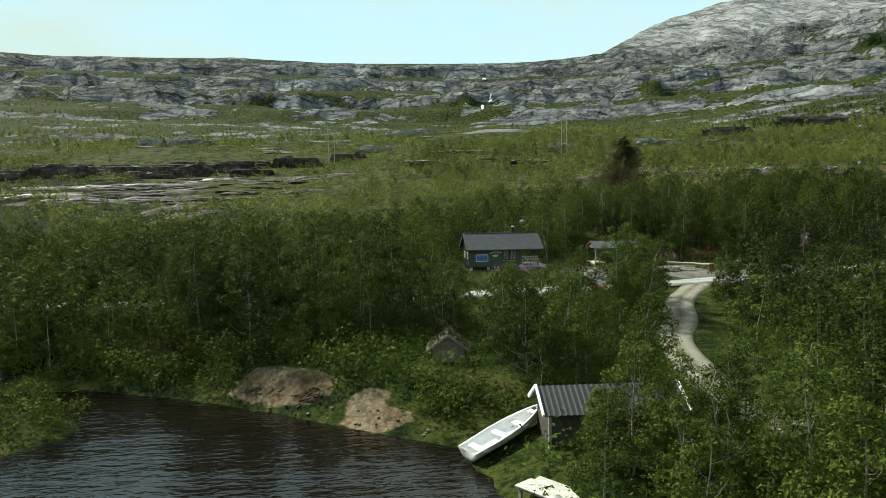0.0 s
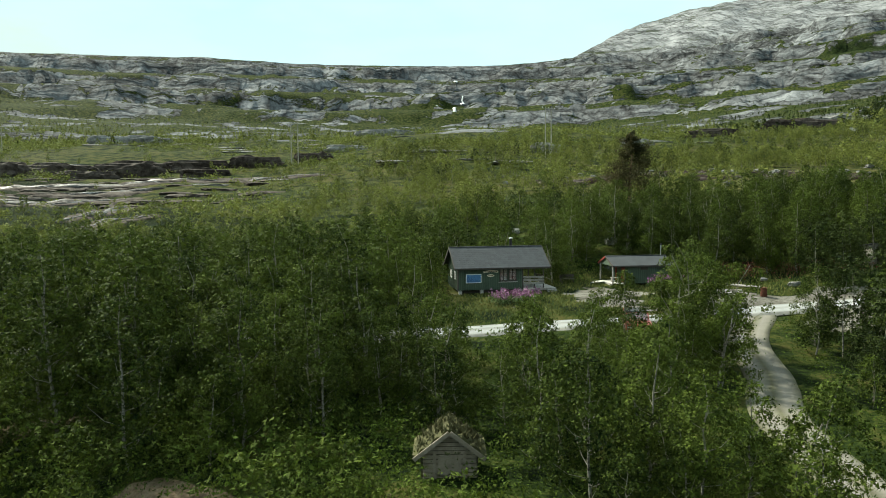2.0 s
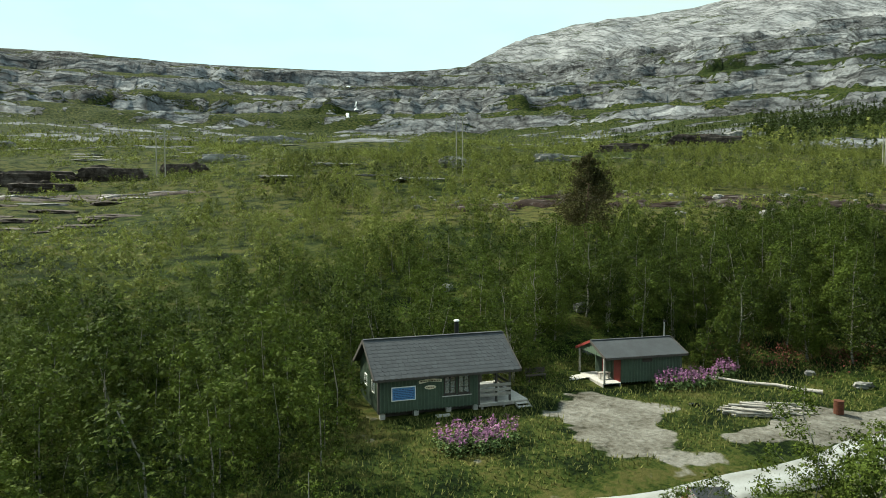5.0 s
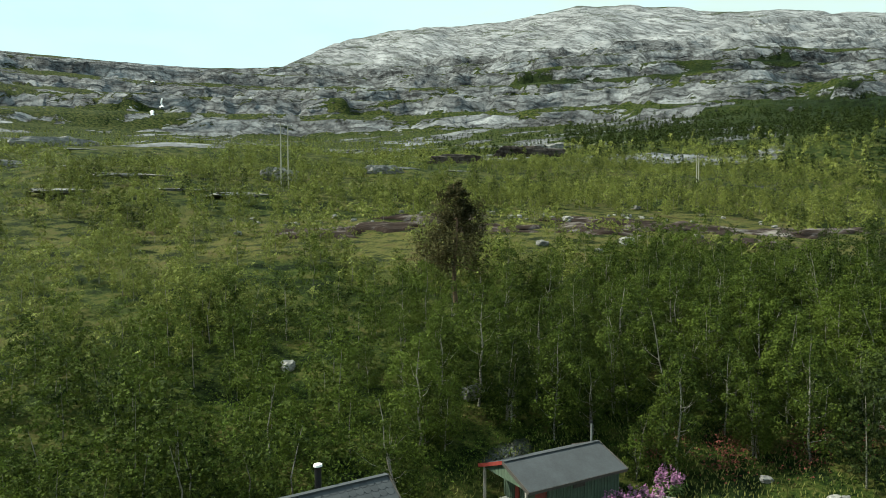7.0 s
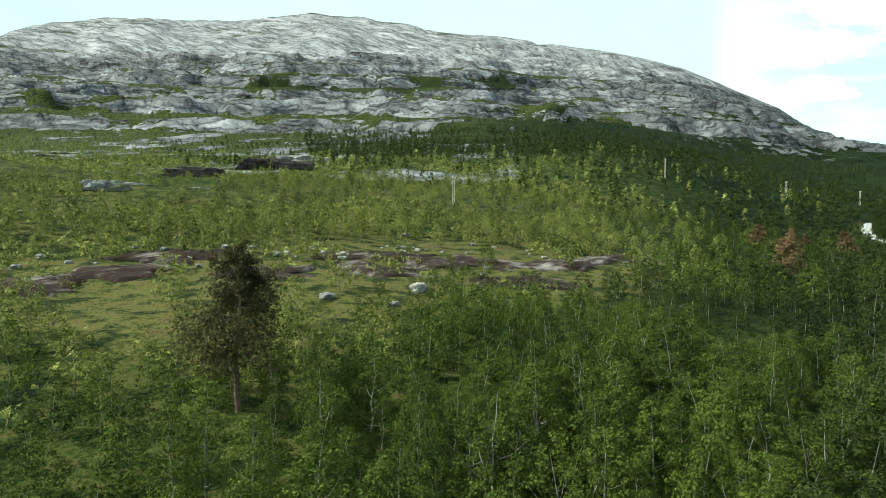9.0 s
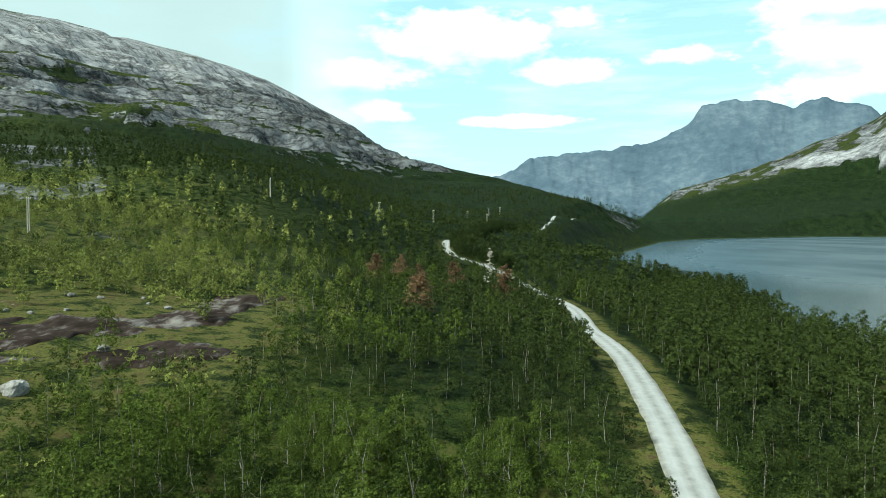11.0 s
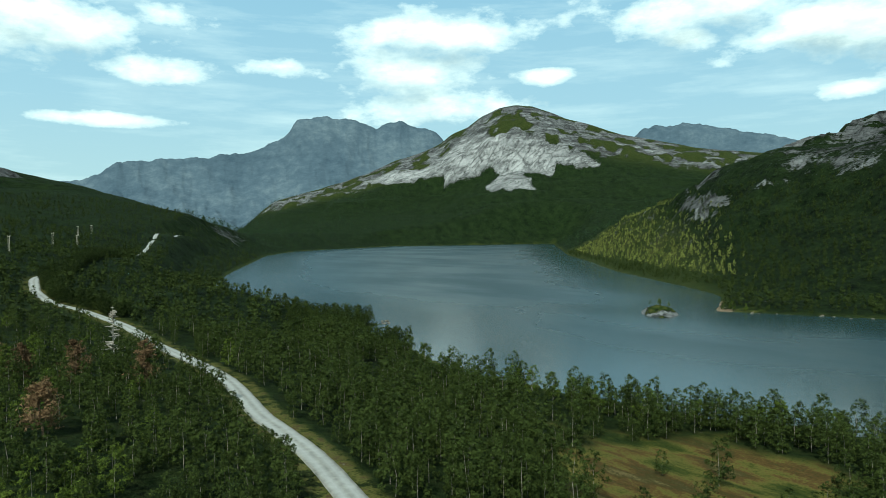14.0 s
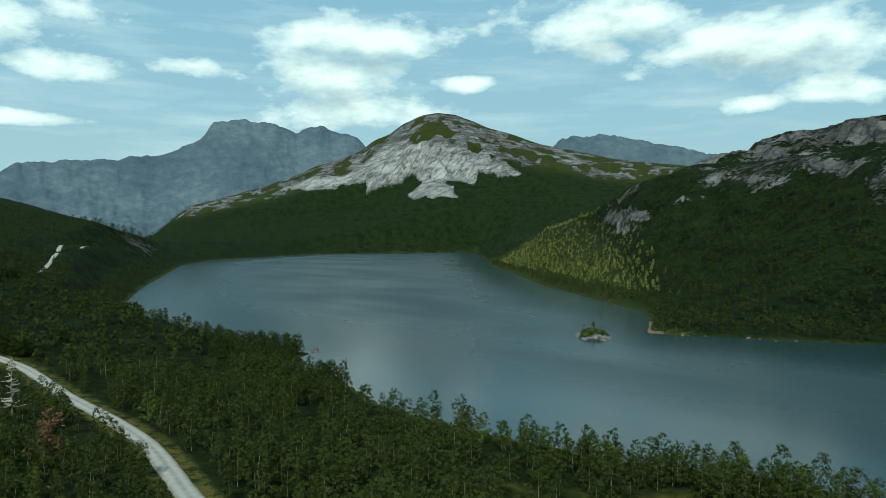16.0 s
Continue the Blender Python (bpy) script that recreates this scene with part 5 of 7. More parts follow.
    xs, ys = xs[q], ys[q]
    n = len(xs)
    tagged(tinted("scrub", bush, rng.integers(0, 5, n), "sunlit_leaves", xs, ys, land_height(xs, ys) - 0.1, rng.uniform(0, 6.28, n), rng.uniform(0.5, 1.9, n)), "low yellow-green willow scrub on the valley side, painted as sunlit", "shrubs", kind="stuff")


build_forest()

# ================= building kit =================
plain_material("dark_green_paint", (0.045, 0.07, 0.048), 0.7, vary=0.3, scale=2.0)
plain_material("green_batten_paint", (0.062, 0.092, 0.062), 0.7, vary=0.3, scale=3.0)
plain_material("roof_felt", (0.04, 0.046, 0.051), 0.92, vary=0.25, scale=1.2)
plain_material("dark_trim", (0.05, 0.045, 0.04), 0.7)
plain_material("red_paint", (0.17, 0.026, 0.02), 0.6)
plain_material("white_paint", (0.75, 0.75, 0.72), 0.55, vary=0.1)
plain_material("grey_plank", (0.26, 0.245, 0.22), 0.9, vary=0.4, scale=2.5, bump=0.5)
plain_material("old_wood", (0.19, 0.165, 0.13), 0.9, vary=0.45, scale=2.5, bump=0.5)
plain_material("pale_plank", (0.42, 0.41, 0.38), 0.9, vary=0.25, scale=2.5, bump=0.4)
plain_material("tarred_wood", (0.05, 0.042, 0.036), 0.85, vary=0.35)
plain_material("black_metal", (0.025, 0.025, 0.027), 0.45, 0.6)
plain_material("dark_roof_metal", (0.022, 0.025, 0.028), 0.65, 0.0)
plain_material("galvanised_steel", (0.4, 0.41, 0.42), 0.45, 0.8)
plain_material("sign_blue", (0.07, 0.2, 0.42), 0.5, vary=0.15)
plain_material("sign_ink", (0.03, 0.06, 0.14), 0.6)
plain_material("sign_cream", (0.62, 0.56, 0.42), 0.7)
plain_material("brown_ink", (0.1, 0.06, 0.03), 0.7)
plain_material("curtain", (0.5, 0.42, 0.36), 0.9, vary=0.3, scale=9)
plain_material("rust", (0.085, 0.03, 0.016), 0.9, 0.2, vary=0.5, scale=4, bump=0.5)
plain_material("boat_white", (0.78, 0.79, 0.78), 0.3, vary=0.08)
plain_material("boat_inside", (0.72, 0.73, 0.73), 0.5, vary=0.15)
plain_material("car_paint", (0.2, 0.022, 0.02), 0.3, 0.1, vary=0.1)
plain_material("tyre_rubber", (0.02, 0.02, 0.02), 0.9)
plain_material("car_red", (0.45, 0.03, 0.03), 0.3)
plain_material("pole_wood", (0.3, 0.285, 0.24), 0.9, vary=0.3)
plain_material("concrete", (0.35, 0.34, 0.32), 0.9)
plain_material("sod", (0.06, 0.06, 0.022), 0.95, vary=0.6, scale=5, bump=0.8, dist=0.06)
plain_material("flower_pink", (0.2, 0.085, 0.17), 0.8, vary=0.3)
plain_material("flower_green", (0.06, 0.1, 0.025), 0.8, vary=0.4)
plain_material("dry_grass", (0.13, 0.135, 0.035), 0.9, vary=0.5)
plain_material("dead_brush", (0.1, 0.026, 0.018), 0.9, vary=0.5)


def foam_material():
    m = Nodes("white_foam")
    p = m.add("ShaderNodeMapping", Vector=m.place())
    p.inputs["Scale"].default_value, p.inputs["Rotation"].default_value = (0.5, 1.6, 1.0), (0, 0, 0.3)
    n = m.noise(p.outputs[0], 0.8, 6, 0.7)
    m.bump(n, 0.6, 0.15)
    m.finish(m.ramp(n, [(0.5, (0.025, 0.021, 0.018)), (0.6, (0.12, 0.12, 0.115)), (0.72, (0.42, 0.45, 0.45))]), 0.5)


foam_material()


def glass_material():
    m = Nodes("window_glass")
    m.bsdf.inputs["Transmission Weight"].default_value = 0.85
    m.finish((0.6, 0.66, 0.66), 0.05, spec=0.5)


glass_material()


def box(bm, x0, x1, y0, y1, z0, z1, turn=None):
    v = [bm.verts.new((x, y, z)) for x in (x0, x1) for y in (y0, y1) for z in (z0, z1)]
    for f in ((0, 1, 3, 2), (4, 6, 7, 5), (0, 4, 5, 1), (2, 3, 7, 6), (0, 2, 6, 4), (1, 5, 7, 3)):
        bm.faces.new([v[k] for k in f])
    if turn is not None:
        for q in v:
            q.co = turn @ q.co
    return v


def beam(bm, a, b, w, h=None):
    """A squared timber from a to b."""
    a, b = Vector(a), Vector(b)
    h = h or w
    m = Matrix.Translation(a) @ (b - a).to_track_quat("Z", "Y").to_matrix().to_4x4()
    box(bm, -w / 2, w / 2, -h / 2, h / 2, 0, (b - a).length, m)


def rod(bm, a, b, r0, r1=None, sides=8):
    a, b = Vector(a), Vector(b)
    m = Matrix.Translation((a + b) / 2) @ (b - a).to_track_quat("Z", "Y").to_matrix().to_4x4()
    bmesh.ops.create_cone(bm, cap_ends=True, segments=sides, radius1=r0, radius2=r0 if r1 is None else r1, depth=(b - a).length, matrix=m)


def prism(bm, outline, y0, y1):
    """An outline in x and z drawn out along y."""
    a = [bm.verts.new((x, y0, z)) for x, z in outline]
    b = [bm.verts.new((x, y1, z)) for x, z in outline]
    n = len(outline)
    bm.faces.new(a)
    bm.faces.new(b[::-1])
    for k in range(n):
        bm.faces.new((a[k], b[k], b[(k + 1) % n], a[(k + 1) % n]))


def solid(name, bm, material, parent=None, label="", bevel=0.0, smooth_shade=False):
    bmesh.ops.recalc_face_normals(bm, faces=bm.faces)
    if bevel:
        bmesh.ops.bevel(bm, geom=bm.edges[:], offset=bevel, segments=1, affect="EDGES")
    me = bpy.data.meshes.new(name)
    bm.to_mesh(me)
    bm.free()
    me.materials.append(MATS[material])
    if smooth_shade:
        for p in me.polygons:
            p.use_smooth = True
    ob = new(name, me)
    if parent:
        ob.parent = parent
    if label:
        ob["label"] = label
    return ob


def boxes(name, material, parent, *rows, label="", bevel=0.0):
    bm = bmesh.new()
    for row in rows:
        box(bm, *row)
    return solid(name, bm, material, parent, label, bevel)


def thing(name, x, y, z, turn, label, category, group=""):
    root = new(name)
    root.matrix_basis = pose(x, y, z, 0, 0, turn)
    return tagged(root, label, category, group)


def shared(name, me, parent, m):
    ob = new(name, me)
    ob.parent = parent
    ob.matrix_basis = m
    return ob


def mesh_of(bm, material, name="piece"):
    bmesh.ops.recalc_face_normals(bm, faces=bm.faces)
    me = bpy.data.meshes.new(name)
    bm.to_mesh(me)
    bm.free()
    me.materials.append(MATS[material])
    return me


def box_mesh(material, *dims, bevel=0.0):
    bm = bmesh.new()
    box(bm, *dims)
    if bevel:
        bmesh.ops.bevel(bm, geom=bm.edges[:], offset=bevel, segments=1, affect="EDGES")
    return mesh_of(bm, material)


def slope_piece(root, name, material, x0, x1, ridge, eave, run, side, thick=0.07):
    """One slope of a gable roof; side -1 is the front."""
    bm = bmesh.new()
    v = []
    for x in (x0, x1):
        for y, z in ((0, ridge), (side * run, eave), (side * run, eave - thick), (0, ridge - thick)):
            v.append(bm.verts.new((x, y, z)))
    for f in ((0, 1, 2, 3), (4, 5, 6, 7), (0, 1, 5, 4), (1, 2, 6, 5), (2, 3, 7, 6), (3, 0, 4, 7)):
        bm.faces.new([v[k] for k in f])
    return solid(name, bm, material, root)


def gable_wall(root, name, material, x0, x1, depth, base, eave, peak, label=""):
    bm = bmesh.new()
    y = depth / 2
    a = [bm.verts.new((x0, *p)) for p in ((-y, base), (y, base), (y, eave), (0, peak), (-y, eave))]
    b = [bm.verts.new((x1, *p)) for p in ((-y, base), (y, base), (y, eave), (0, peak), (-y, eave))]
    bm.faces.new(a)
    bm.faces.new(b)
    for k in range(5):
        bm.faces.new((a[k], a[(k + 1) % 5], b[(k + 1) % 5], b[k]))
    return solid(name, bm, material, root, label)


def casement(parent, x, z, w, h, y, frame_mat, cols=2, rows=3):
    """A framed window with glazing bars, panes and a curtain behind, in a wall that faces -y."""
    fr = boxes("window_frame", frame_mat, parent, (x, x + 0.06, y - 0.04, y + 0.03, z, z + h), (x + w - 0.06, x + w, y - 0.04, y + 0.03, z, z + h),
               (x + 0.06, x + w - 0.06, y - 0.04, y + 0.03, z, z + 0.06), (x + 0.06, x + w - 0.06, y - 0.04, y + 0.03, z + h - 0.06, z + h))
    for c in range(1, cols):
        q = x + w * c / cols
        boxes("glazing_bar", frame_mat, fr, (q - 0.012, q + 0.012, y - 0.03, y + 0.01, z + 0.06, z + h - 0.06))
    for r in range(1, rows):
        q = z + h * r / rows
        boxes("glazing_bar", frame_mat, fr, (x + 0.06, x + w - 0.06, y - 0.028, y + 0.008, q - 0.012, q + 0.012))
    boxes("pane", "window_glass", fr, (x + 0.06, x + w - 0.06, y - 0.012, y - 0.006, z + 0.06, z + h - 0.06))
    boxes("curtain", "curtain", fr, (x + 0.07, x + w * 0.42, y + 0.012, y + 0.02, z + 0.08, z + h - 0.07), (x + w * 0.58, x + w - 0.07, y + 0.012, y + 0.02, z + 0.08, z + h - 0.07))


def bars(parent, name, material, x0, x1, y, z0, z1, rows, rng):
    """Writing too small to read, as plain bars on a board that faces -y."""
    bm = bmesh.new()
    for r in range(rows):
        z = z1 - (r + 0.5) * (z1 - z0) / rows
        h = (z1 - z0) / rows * 0.26
        x = x0
        while x < x1 - 0.03:
            w = min(rng.uniform(0.04, 0.16), x1 - x)
            box(bm, x, x + w, y - 0.004, y, z - h, z + h)
            x += w + rng.uniform(0.025, 0.05)
    return solid(name, bm, material, parent)


# ================= the cabin =================


def build_cabin():
    rng = random.Random(4)
    gz = 4.12
    root = thing("cabin", 20.6, 81.45, gz, -2.0, "dark green board cabin with a grey shingled gable roof", "cabin")
    base, eave, peak = 0.34, 2.52, 4.08
    x0, x1, xp, depth = -4.15, 1.95, 4.05, 4.9
    yf = -depth / 2
    body = gable_wall(root, "wall", "dark_green_paint", x0, x1, depth, base, eave, peak)
    for k, (px, py) in enumerate([(x, y) for x in (-3.9, -1.9, 0.1, 1.8) for y in (-2.2, 2.2)]):
        boxes("foundation_post", "concrete", root, (px - 0.15, px + 0.15, py - 0.15, py + 0.15, -0.3, base))
    # dark block added in place of the shade under the floor
    boxes("foundation_shade", "tarred_wood", root, (x0 + 0.3, x1 - 0.1, yf + 0.5, -yf - 0.2, -0.2, base))
    # roof: two slopes, bargeboards, ridge cap, fascia
    run, re, rp = 2.85, 2.38, 4.15
    roof = slope_piece(root, "roof", "roof_felt", -4.5, 4.5, rp, re, run, -1)
    slope_piece(roof, "rear_slope", "roof_felt", -4.5, 4.5, rp, re, run, 1)
    for x in (-4.53, 4.53):
        for s in (-1, 1):
            bm = bmesh.new()
            beam(bm, (x, 0, rp - 0.07), (x, s * (run + 0.02), re - 0.07), 0.05, 0.2)
            solid("bargeboard", bm, "dark_trim", roof)
    boxes("fascia", "dark_trim", roof, (-4.5, 4.5, -run - 0.03, -run, re - 0.17, re - 0.01))
    boxes("ridge_cap", "roof_felt", roof, (-4.5, 4.5, -0.12, 0.12, rp - 0.02, rp + 0.035))
    # battens of the front and of the end wall
    front = box_mesh("green_batten_paint", -0.028, 0.028, -0.03, 0, base - 0.04, eave - 0.02)
    n = 28
    for k in range(n):
        x = x0 + 0.1 + (x1 - x0 - 0.2) * k / (n - 1)
        if -0.3 < x < 1.45:
            continue
        shared("batten", front, body, Matrix.Translation((x, yf, 0)))
    under = box_mesh("green_batten_paint", -0.028, 0.028, -0.03, 0, base - 0.04, 0.98)
    for x in (-0.18, 0.05, 0.28, 0.51, 0.74, 0.97, 1.2, 1.41):
        shared("batten", under, body, Matrix.Translation((x, yf, 0)))
    for k in range(21):
        y = yf + 0.12 + (depth - 0.24) * k / 20
        top = peak - (peak - eave) * abs(y) / (depth / 2) - 0.1
        shared("batten", box_mesh("green_batten_paint", -0.03, 0, -0.026, 0.026, base - 0.04, top), body, Matrix.Translation((x0, y, 0)))
    for x in (x0, x1):
        boxes("corner_board", "dark_trim", body, (x - 0.06, x + 0.06, yf - 0.035, yf + 0.1, base - 0.05, eave))
    # front windows on one sill
    win = boxes("window", "dark_trim", root, (-0.32, 1.42, yf - 0.045, yf - 0.002, 1.02, 1.1))
    casement(win, -0.24, 1.1, 0.72, 1.18, yf - 0.03, "tarred_wood")
    casement(win, 0.62, 1.1, 0.72, 1.18, yf - 0.03, "tarred_wood")
    boxes("window_sill", "pale_plank", win, (-0.36, 1.46, yf - 0.11, yf - 0.02, 0.98, 1.02))
    # small windows of the end wall
    for y, z in ((-1.5, 1.25), (0.4, 1.25)):
        boxes("window", "white_paint", root, (x0 - 0.05, x0 - 0.01, y, y + 0.6, z, z + 0.06), (x0 - 0.05, x0 - 0.01, y, y + 0.6, z + 0.66, z + 0.72),
              (x0 - 0.05, x0 - 0.01, y, y + 0.06, z + 0.06, z + 0.66), (x0 - 0.05, x0 - 0.01, y + 0.54, y + 0.6, z + 0.06, z + 0.66))
        boxes("pane", "window_glass", root, (x0 - 0.03, x0 - 0.02, y + 0.06, y + 0.54, z + 0.06, z + 0.66))
    # boards: blue notice, arched name board, oval board
    sign = boxes("notice_board", "white_paint", root, (-3.42, -1.98, yf - 0.075, yf - 0.035, 0.98, 1.78), label="blue notice board in a white frame")
    face = boxes("face", "sign_blue", sign, (-3.37, -2.03, yf - 0.083, yf - 0.075, 1.03, 1.73))
    bars(face, "writing", "sign_ink", -3.3, -2.1, yf - 0.083, 1.08, 1.68, 6, rng)
    bm = bmesh.new()
    arch = [(-1.78, 1.86), (-1.1, 1.96), (-0.4, 1.88), (-0.4, 2.05), (-1.1, 2.14), (-1.78, 2.04)]
    prism(bm, arch, yf - 0.08, yf - 0.035)
    name = solid("name_board", bm, "sign_cream", root, "cream carved name board")
    bars(name, "writing", "brown_ink", -1.7, -0.5, yf - 0.08, 1.94, 2.06, 1, rng)
    bm = bmesh.new()
    prism(bm, [(-1.1 + 0.34 * math.cos(a * math.pi / 8), 1.62 + 0.12 * math.sin(a * math.pi / 8)) for a in range(16)], yf - 0.08, yf - 0.035)
    oval = solid("name_board", bm, "sign_cream", root, "cream oval board")
    bars(oval, "writing", "brown_ink", -1.34, -0.86, yf - 0.08, 1.56, 1.68, 1, rng)
    # chimney pipe
    bm = bmesh.new()
    rod(bm, (1.7, 0.75, 3.5), (1.7, 0.75, 4.85), 0.14, sides=14)
    pipe = solid("chimney", bm, "black_metal", root)
    bm = bmesh.new()
    rod(bm, (1.7, 0.75, 4.85), (1.7, 0.75, 4.93), 0.19, 0.17, 14)
    solid("cap", bm, "white_paint", pipe, "white chimney cap")
    # porch: deck, posts, rails, table
    deck = root
    for k in range(12):
        y = yf + 0.02 + k * 0.41
        boxes("deck_board", "pale_plank", deck, (x1 + 0.02, 5.15, y, y + 0.39, base - 0.03, base + 0.03))
    boxes("deck_beam", "grey_plank", root, (x1, 5.1, yf - 0.03, yf + 0.02, base - 0.2, base - 0.03), (5.1, 5.15, yf, -yf - 0.1, base - 0.2, base - 0.03), (x1, 5.1, -yf - 0.14, -yf - 0.1, base - 0.2, base - 0.03))
    for px in (2.2, 3.6, 4.9):
        boxes("deck_post", "grey_plank", root, (px - 0.06, px + 0.06, yf + 0.03, yf + 0.15, -0.3, base - 0.03))
    for px, py in ((3.98, yf + 0.06), (3.98, -yf - 0.1), (3.1, yf + 0.06)):
        boxes("porch_post", "dark_trim", root, (px - 0.055, px + 0.055, py - 0.055, py + 0.055, base + 0.03, eave + (0.1 if px > 3.5 else 0.02)))
    boxes("porch_beam", "dark_trim", root, (x1, 4.3, yf - 0.02, yf + 0.12, eave - 0.05, eave + 0.1))
    for z in (0.5, 0.78, 1.06):
        boxes("rail", "grey_plank", root, (x1 + 0.04, 4.03, yf - 0.03, yf + 0.002, base + z - 0.09, base + z + 0.09), bevel=0.006)
    for z in (0.5, 0.78, 1.06):
        boxes("rail", "grey_plank", root, (4.036, 4.066, yf + 0.12, 0.3, base + z - 0.09, base + z + 0.09), bevel=0.006)
    boxes("porch_table", "pale_plank", root, (2.2, 3.2, -1.5, -0.8, base + 0.68, base + 0.73), (2.3, 2.38, -1.4, -1.32, base + 0.03, base + 0.68), (3.0, 3.08, -1.4, -1.32, base + 0.03, base + 0.68),
          (2.3, 2.38, -0.95, -0.87, base + 0.03, base + 0.68), (3.0, 3.08, -0.95, -0.87, base + 0.03, base + 0.68))
    boxes("door", "red_paint", root, (x1 + 0.003, x1 + 0.05, 0.2, 1.05, base + 0.03, base + 2.0), label="red plank porch door")
    # steps down from the deck
    for k in range(4):
        z = base - 0.02 - 0.13 * (k + 1)
        boxes("step", "pale_plank", root, (4.3, 5.1, yf - 0.3 * (k + 1), yf - 0.3 * k - 0.04, z, z + 0.04))
    for x in (4.26, 5.1):
        bm = bmesh.new()
        beam(bm, (x, yf - 0.02, base - 0.06), (x, yf - 1.25, base - 0.6), 0.04, 0.16)
        solid("stringer", bm, "grey_plank", root)
    boxes("doorstep_stone", "concrete", root, (-0.9, 0.0, yf - 0.75, yf - 0.3, -0.25, 0.06), bevel=0.02)
    # shingles of the front slope, one by one
    bm = bmesh.new()
    out = [(-0.165, 0.0), (-0.165, -0.2), (-0.085, -0.31), (0.085, -0.31), (0.165, -0.2), (0.165, 0.0)]
    a = [bm.verts.new((x, y, 0.004)) for x, y in out]
    b = [bm.verts.new((x, y, 0.016 if y < -0.1 else 0.008)) for x, y in out]
    bm.faces.new(b)
    for k in range(6):
        bm.faces.new((a[k], a[(k + 1) % 6], b[(k + 1) % 6], b[k]))
    tab = mesh_of(bm, "shingle_felt")
    slope = math.atan2(rp - re, run)
    long = math.hypot(rp - re, run)
    for r in range(11):
        d = 0.06 + r * (long - 0.3) / 10
        for c in range(27):
            x = -4.5 + 9.0 * (c + 0.5 + (0.0 if r % 2 else -0.22)) / 27
            m = Matrix.Translation((x, -d * math.cos(slope), rp - d * math.sin(slope))) @ Matrix.Rotation(slope, 4, "X")
            shared("shingle", tab, roof, m)


def shingle_material():
    m = Nodes("shingle_felt")
    o = m.nt.nodes.new("ShaderNodeObjectInfo")
    g = m.noise(m.local(), 40, 3)
    w = m.noise(m.place(), 0.9, 3)
    t = m.math("ADD", m.math("MULTIPLY", o.outputs["Random"], 0.4), m.math("ADD", m.math("MULTIPLY", g, 0.3), m.math("MULTIPLY", w, 0.4)))
    m.bump(g, 0.4, 0.004)
    m.finish(m.ramp(t, [(0.2, (0.038, 0.043, 0.048)), (0.9, (0.056, 0.063, 0.069))]), 0.92, spec=0.2)


def build_annex():
    """The smaller hut beside the cabin, open at one end."""
    gz = 4.3
    root = thing("shed", 35.35, 81.95, gz, -5.5, "green board shed with an open red-trimmed porch", "shed")
    base, eave, peak, depth = 0.16, 1.98, 2.66, 3.7
    yf, x0, x1 = -depth / 2, -1.75, 2.85
    body = gable_wall(root, "wall", "dark_green_paint", x0, x1, depth, base, eave, peak)
    run, re, rp = 2.15, 1.93, 2.74
    roof = slope_piece(root, "roof", "roof_felt", -3.1, 3.1, rp, re, run, -1)
    slope_piece(roof, "rear_slope", "roof_felt", -3.1, 3.1, rp, re, run, 1)
    for x in (-3.13, 3.13):
        for s in (-1, 1):
            bm = bmesh.new()
            beam(bm, (x, 0, rp - 0.06), (x, s * (run + 0.02), re - 0.06), 0.05, 0.18)
            solid("bargeboard", bm, "red_paint" if x < 0 and s > 0 else "dark_trim", roof)
    boxes("fascia", "dark_trim", roof, (-3.1, 3.1, -run - 0.03, -run, re - 0.15, re - 0.01))
    boxes("ridge_cap", "roof_felt", roof, (-3.1, 3.1, -0.11, 0.11, rp - 0.02, rp + 0.03))
    front = box_mesh("green_batten_paint", -0.028, 0.028, -0.03, 0, base - 0.05, eave - 0.02)
    for k in range(21):
        x = x0 + 0.1 + (x1 - x0 - 0.2) * k / 20
        shared("batten", front, body, Matrix.Translation((x, yf, 0)))
    for k in range(12):
        y = -0.5 + 2.2 * k / 11
        top = peak - (peak - eave) * abs(y) / (depth / 2) - 0.1
        shared("batten", box_mesh("green_batten_paint", -0.03, 0, -0.026, 0.026, base, top), body, Matrix.Translation((x0, y, 0)))
    # open gable: boarded triangle on posts
    bm = bmesh.new()
    for k in range(14):
        y = -1.75 + 3.5 * (k + 0.5) / 14
        top = rp - 0.1 - (rp - re) * abs(y) / run
        box(bm, -3.02, -2.98, y - 0.115, y + 0.115, eave - 0.12, max(eave - 0.05, top))
    solid("gable_boards", bm, "green_batten_paint", root)
    for y in (-1.8, 1.8):
        boxes("porch_post", "grey_plank", root, (-3.05, -2.93, y - 0.06, y + 0.06, base, eave + 0.02))
    for k in range(9):
        y = -1.85 + k * 0.41
        boxes("deck_board", "pale_plank", root, (-3.1, x0 - 0.02, y, y + 0.39, base - 0.06, base))
    boxes("deck_beam", "grey_plank", root, (-3.1, -3.04, yf, -yf, -0.2, base - 0.06), (x0 - 0.1, x0 - 0.04, yf, -yf, -0.2, base - 0.06))
    boxes("door", "red_paint", root, (x0 - 0.05, x0 - 0.004, -1.75, -0.9, base + 0.02, base + 1.75), label="red plank door")
    boxes("door_frame", "red_paint", root, (x0 - 0.06, x0 - 0.004, 0.45, 0.75, base + 0.02, base + 1.75))
    boxes("wall_vent", "tarred_wood", root, (-0.2, 0.55, yf - 0.035, yf - 0.004, 1.45, 1.72))
    bm = bmesh.new()
    for k in range(6):
        box(bm, -4.9 + k * 0.31, -4.62 + k * 0.31, 0.1, 1.15, -0.02 + 0.03 * k, 0.02 + 0.03 * k)
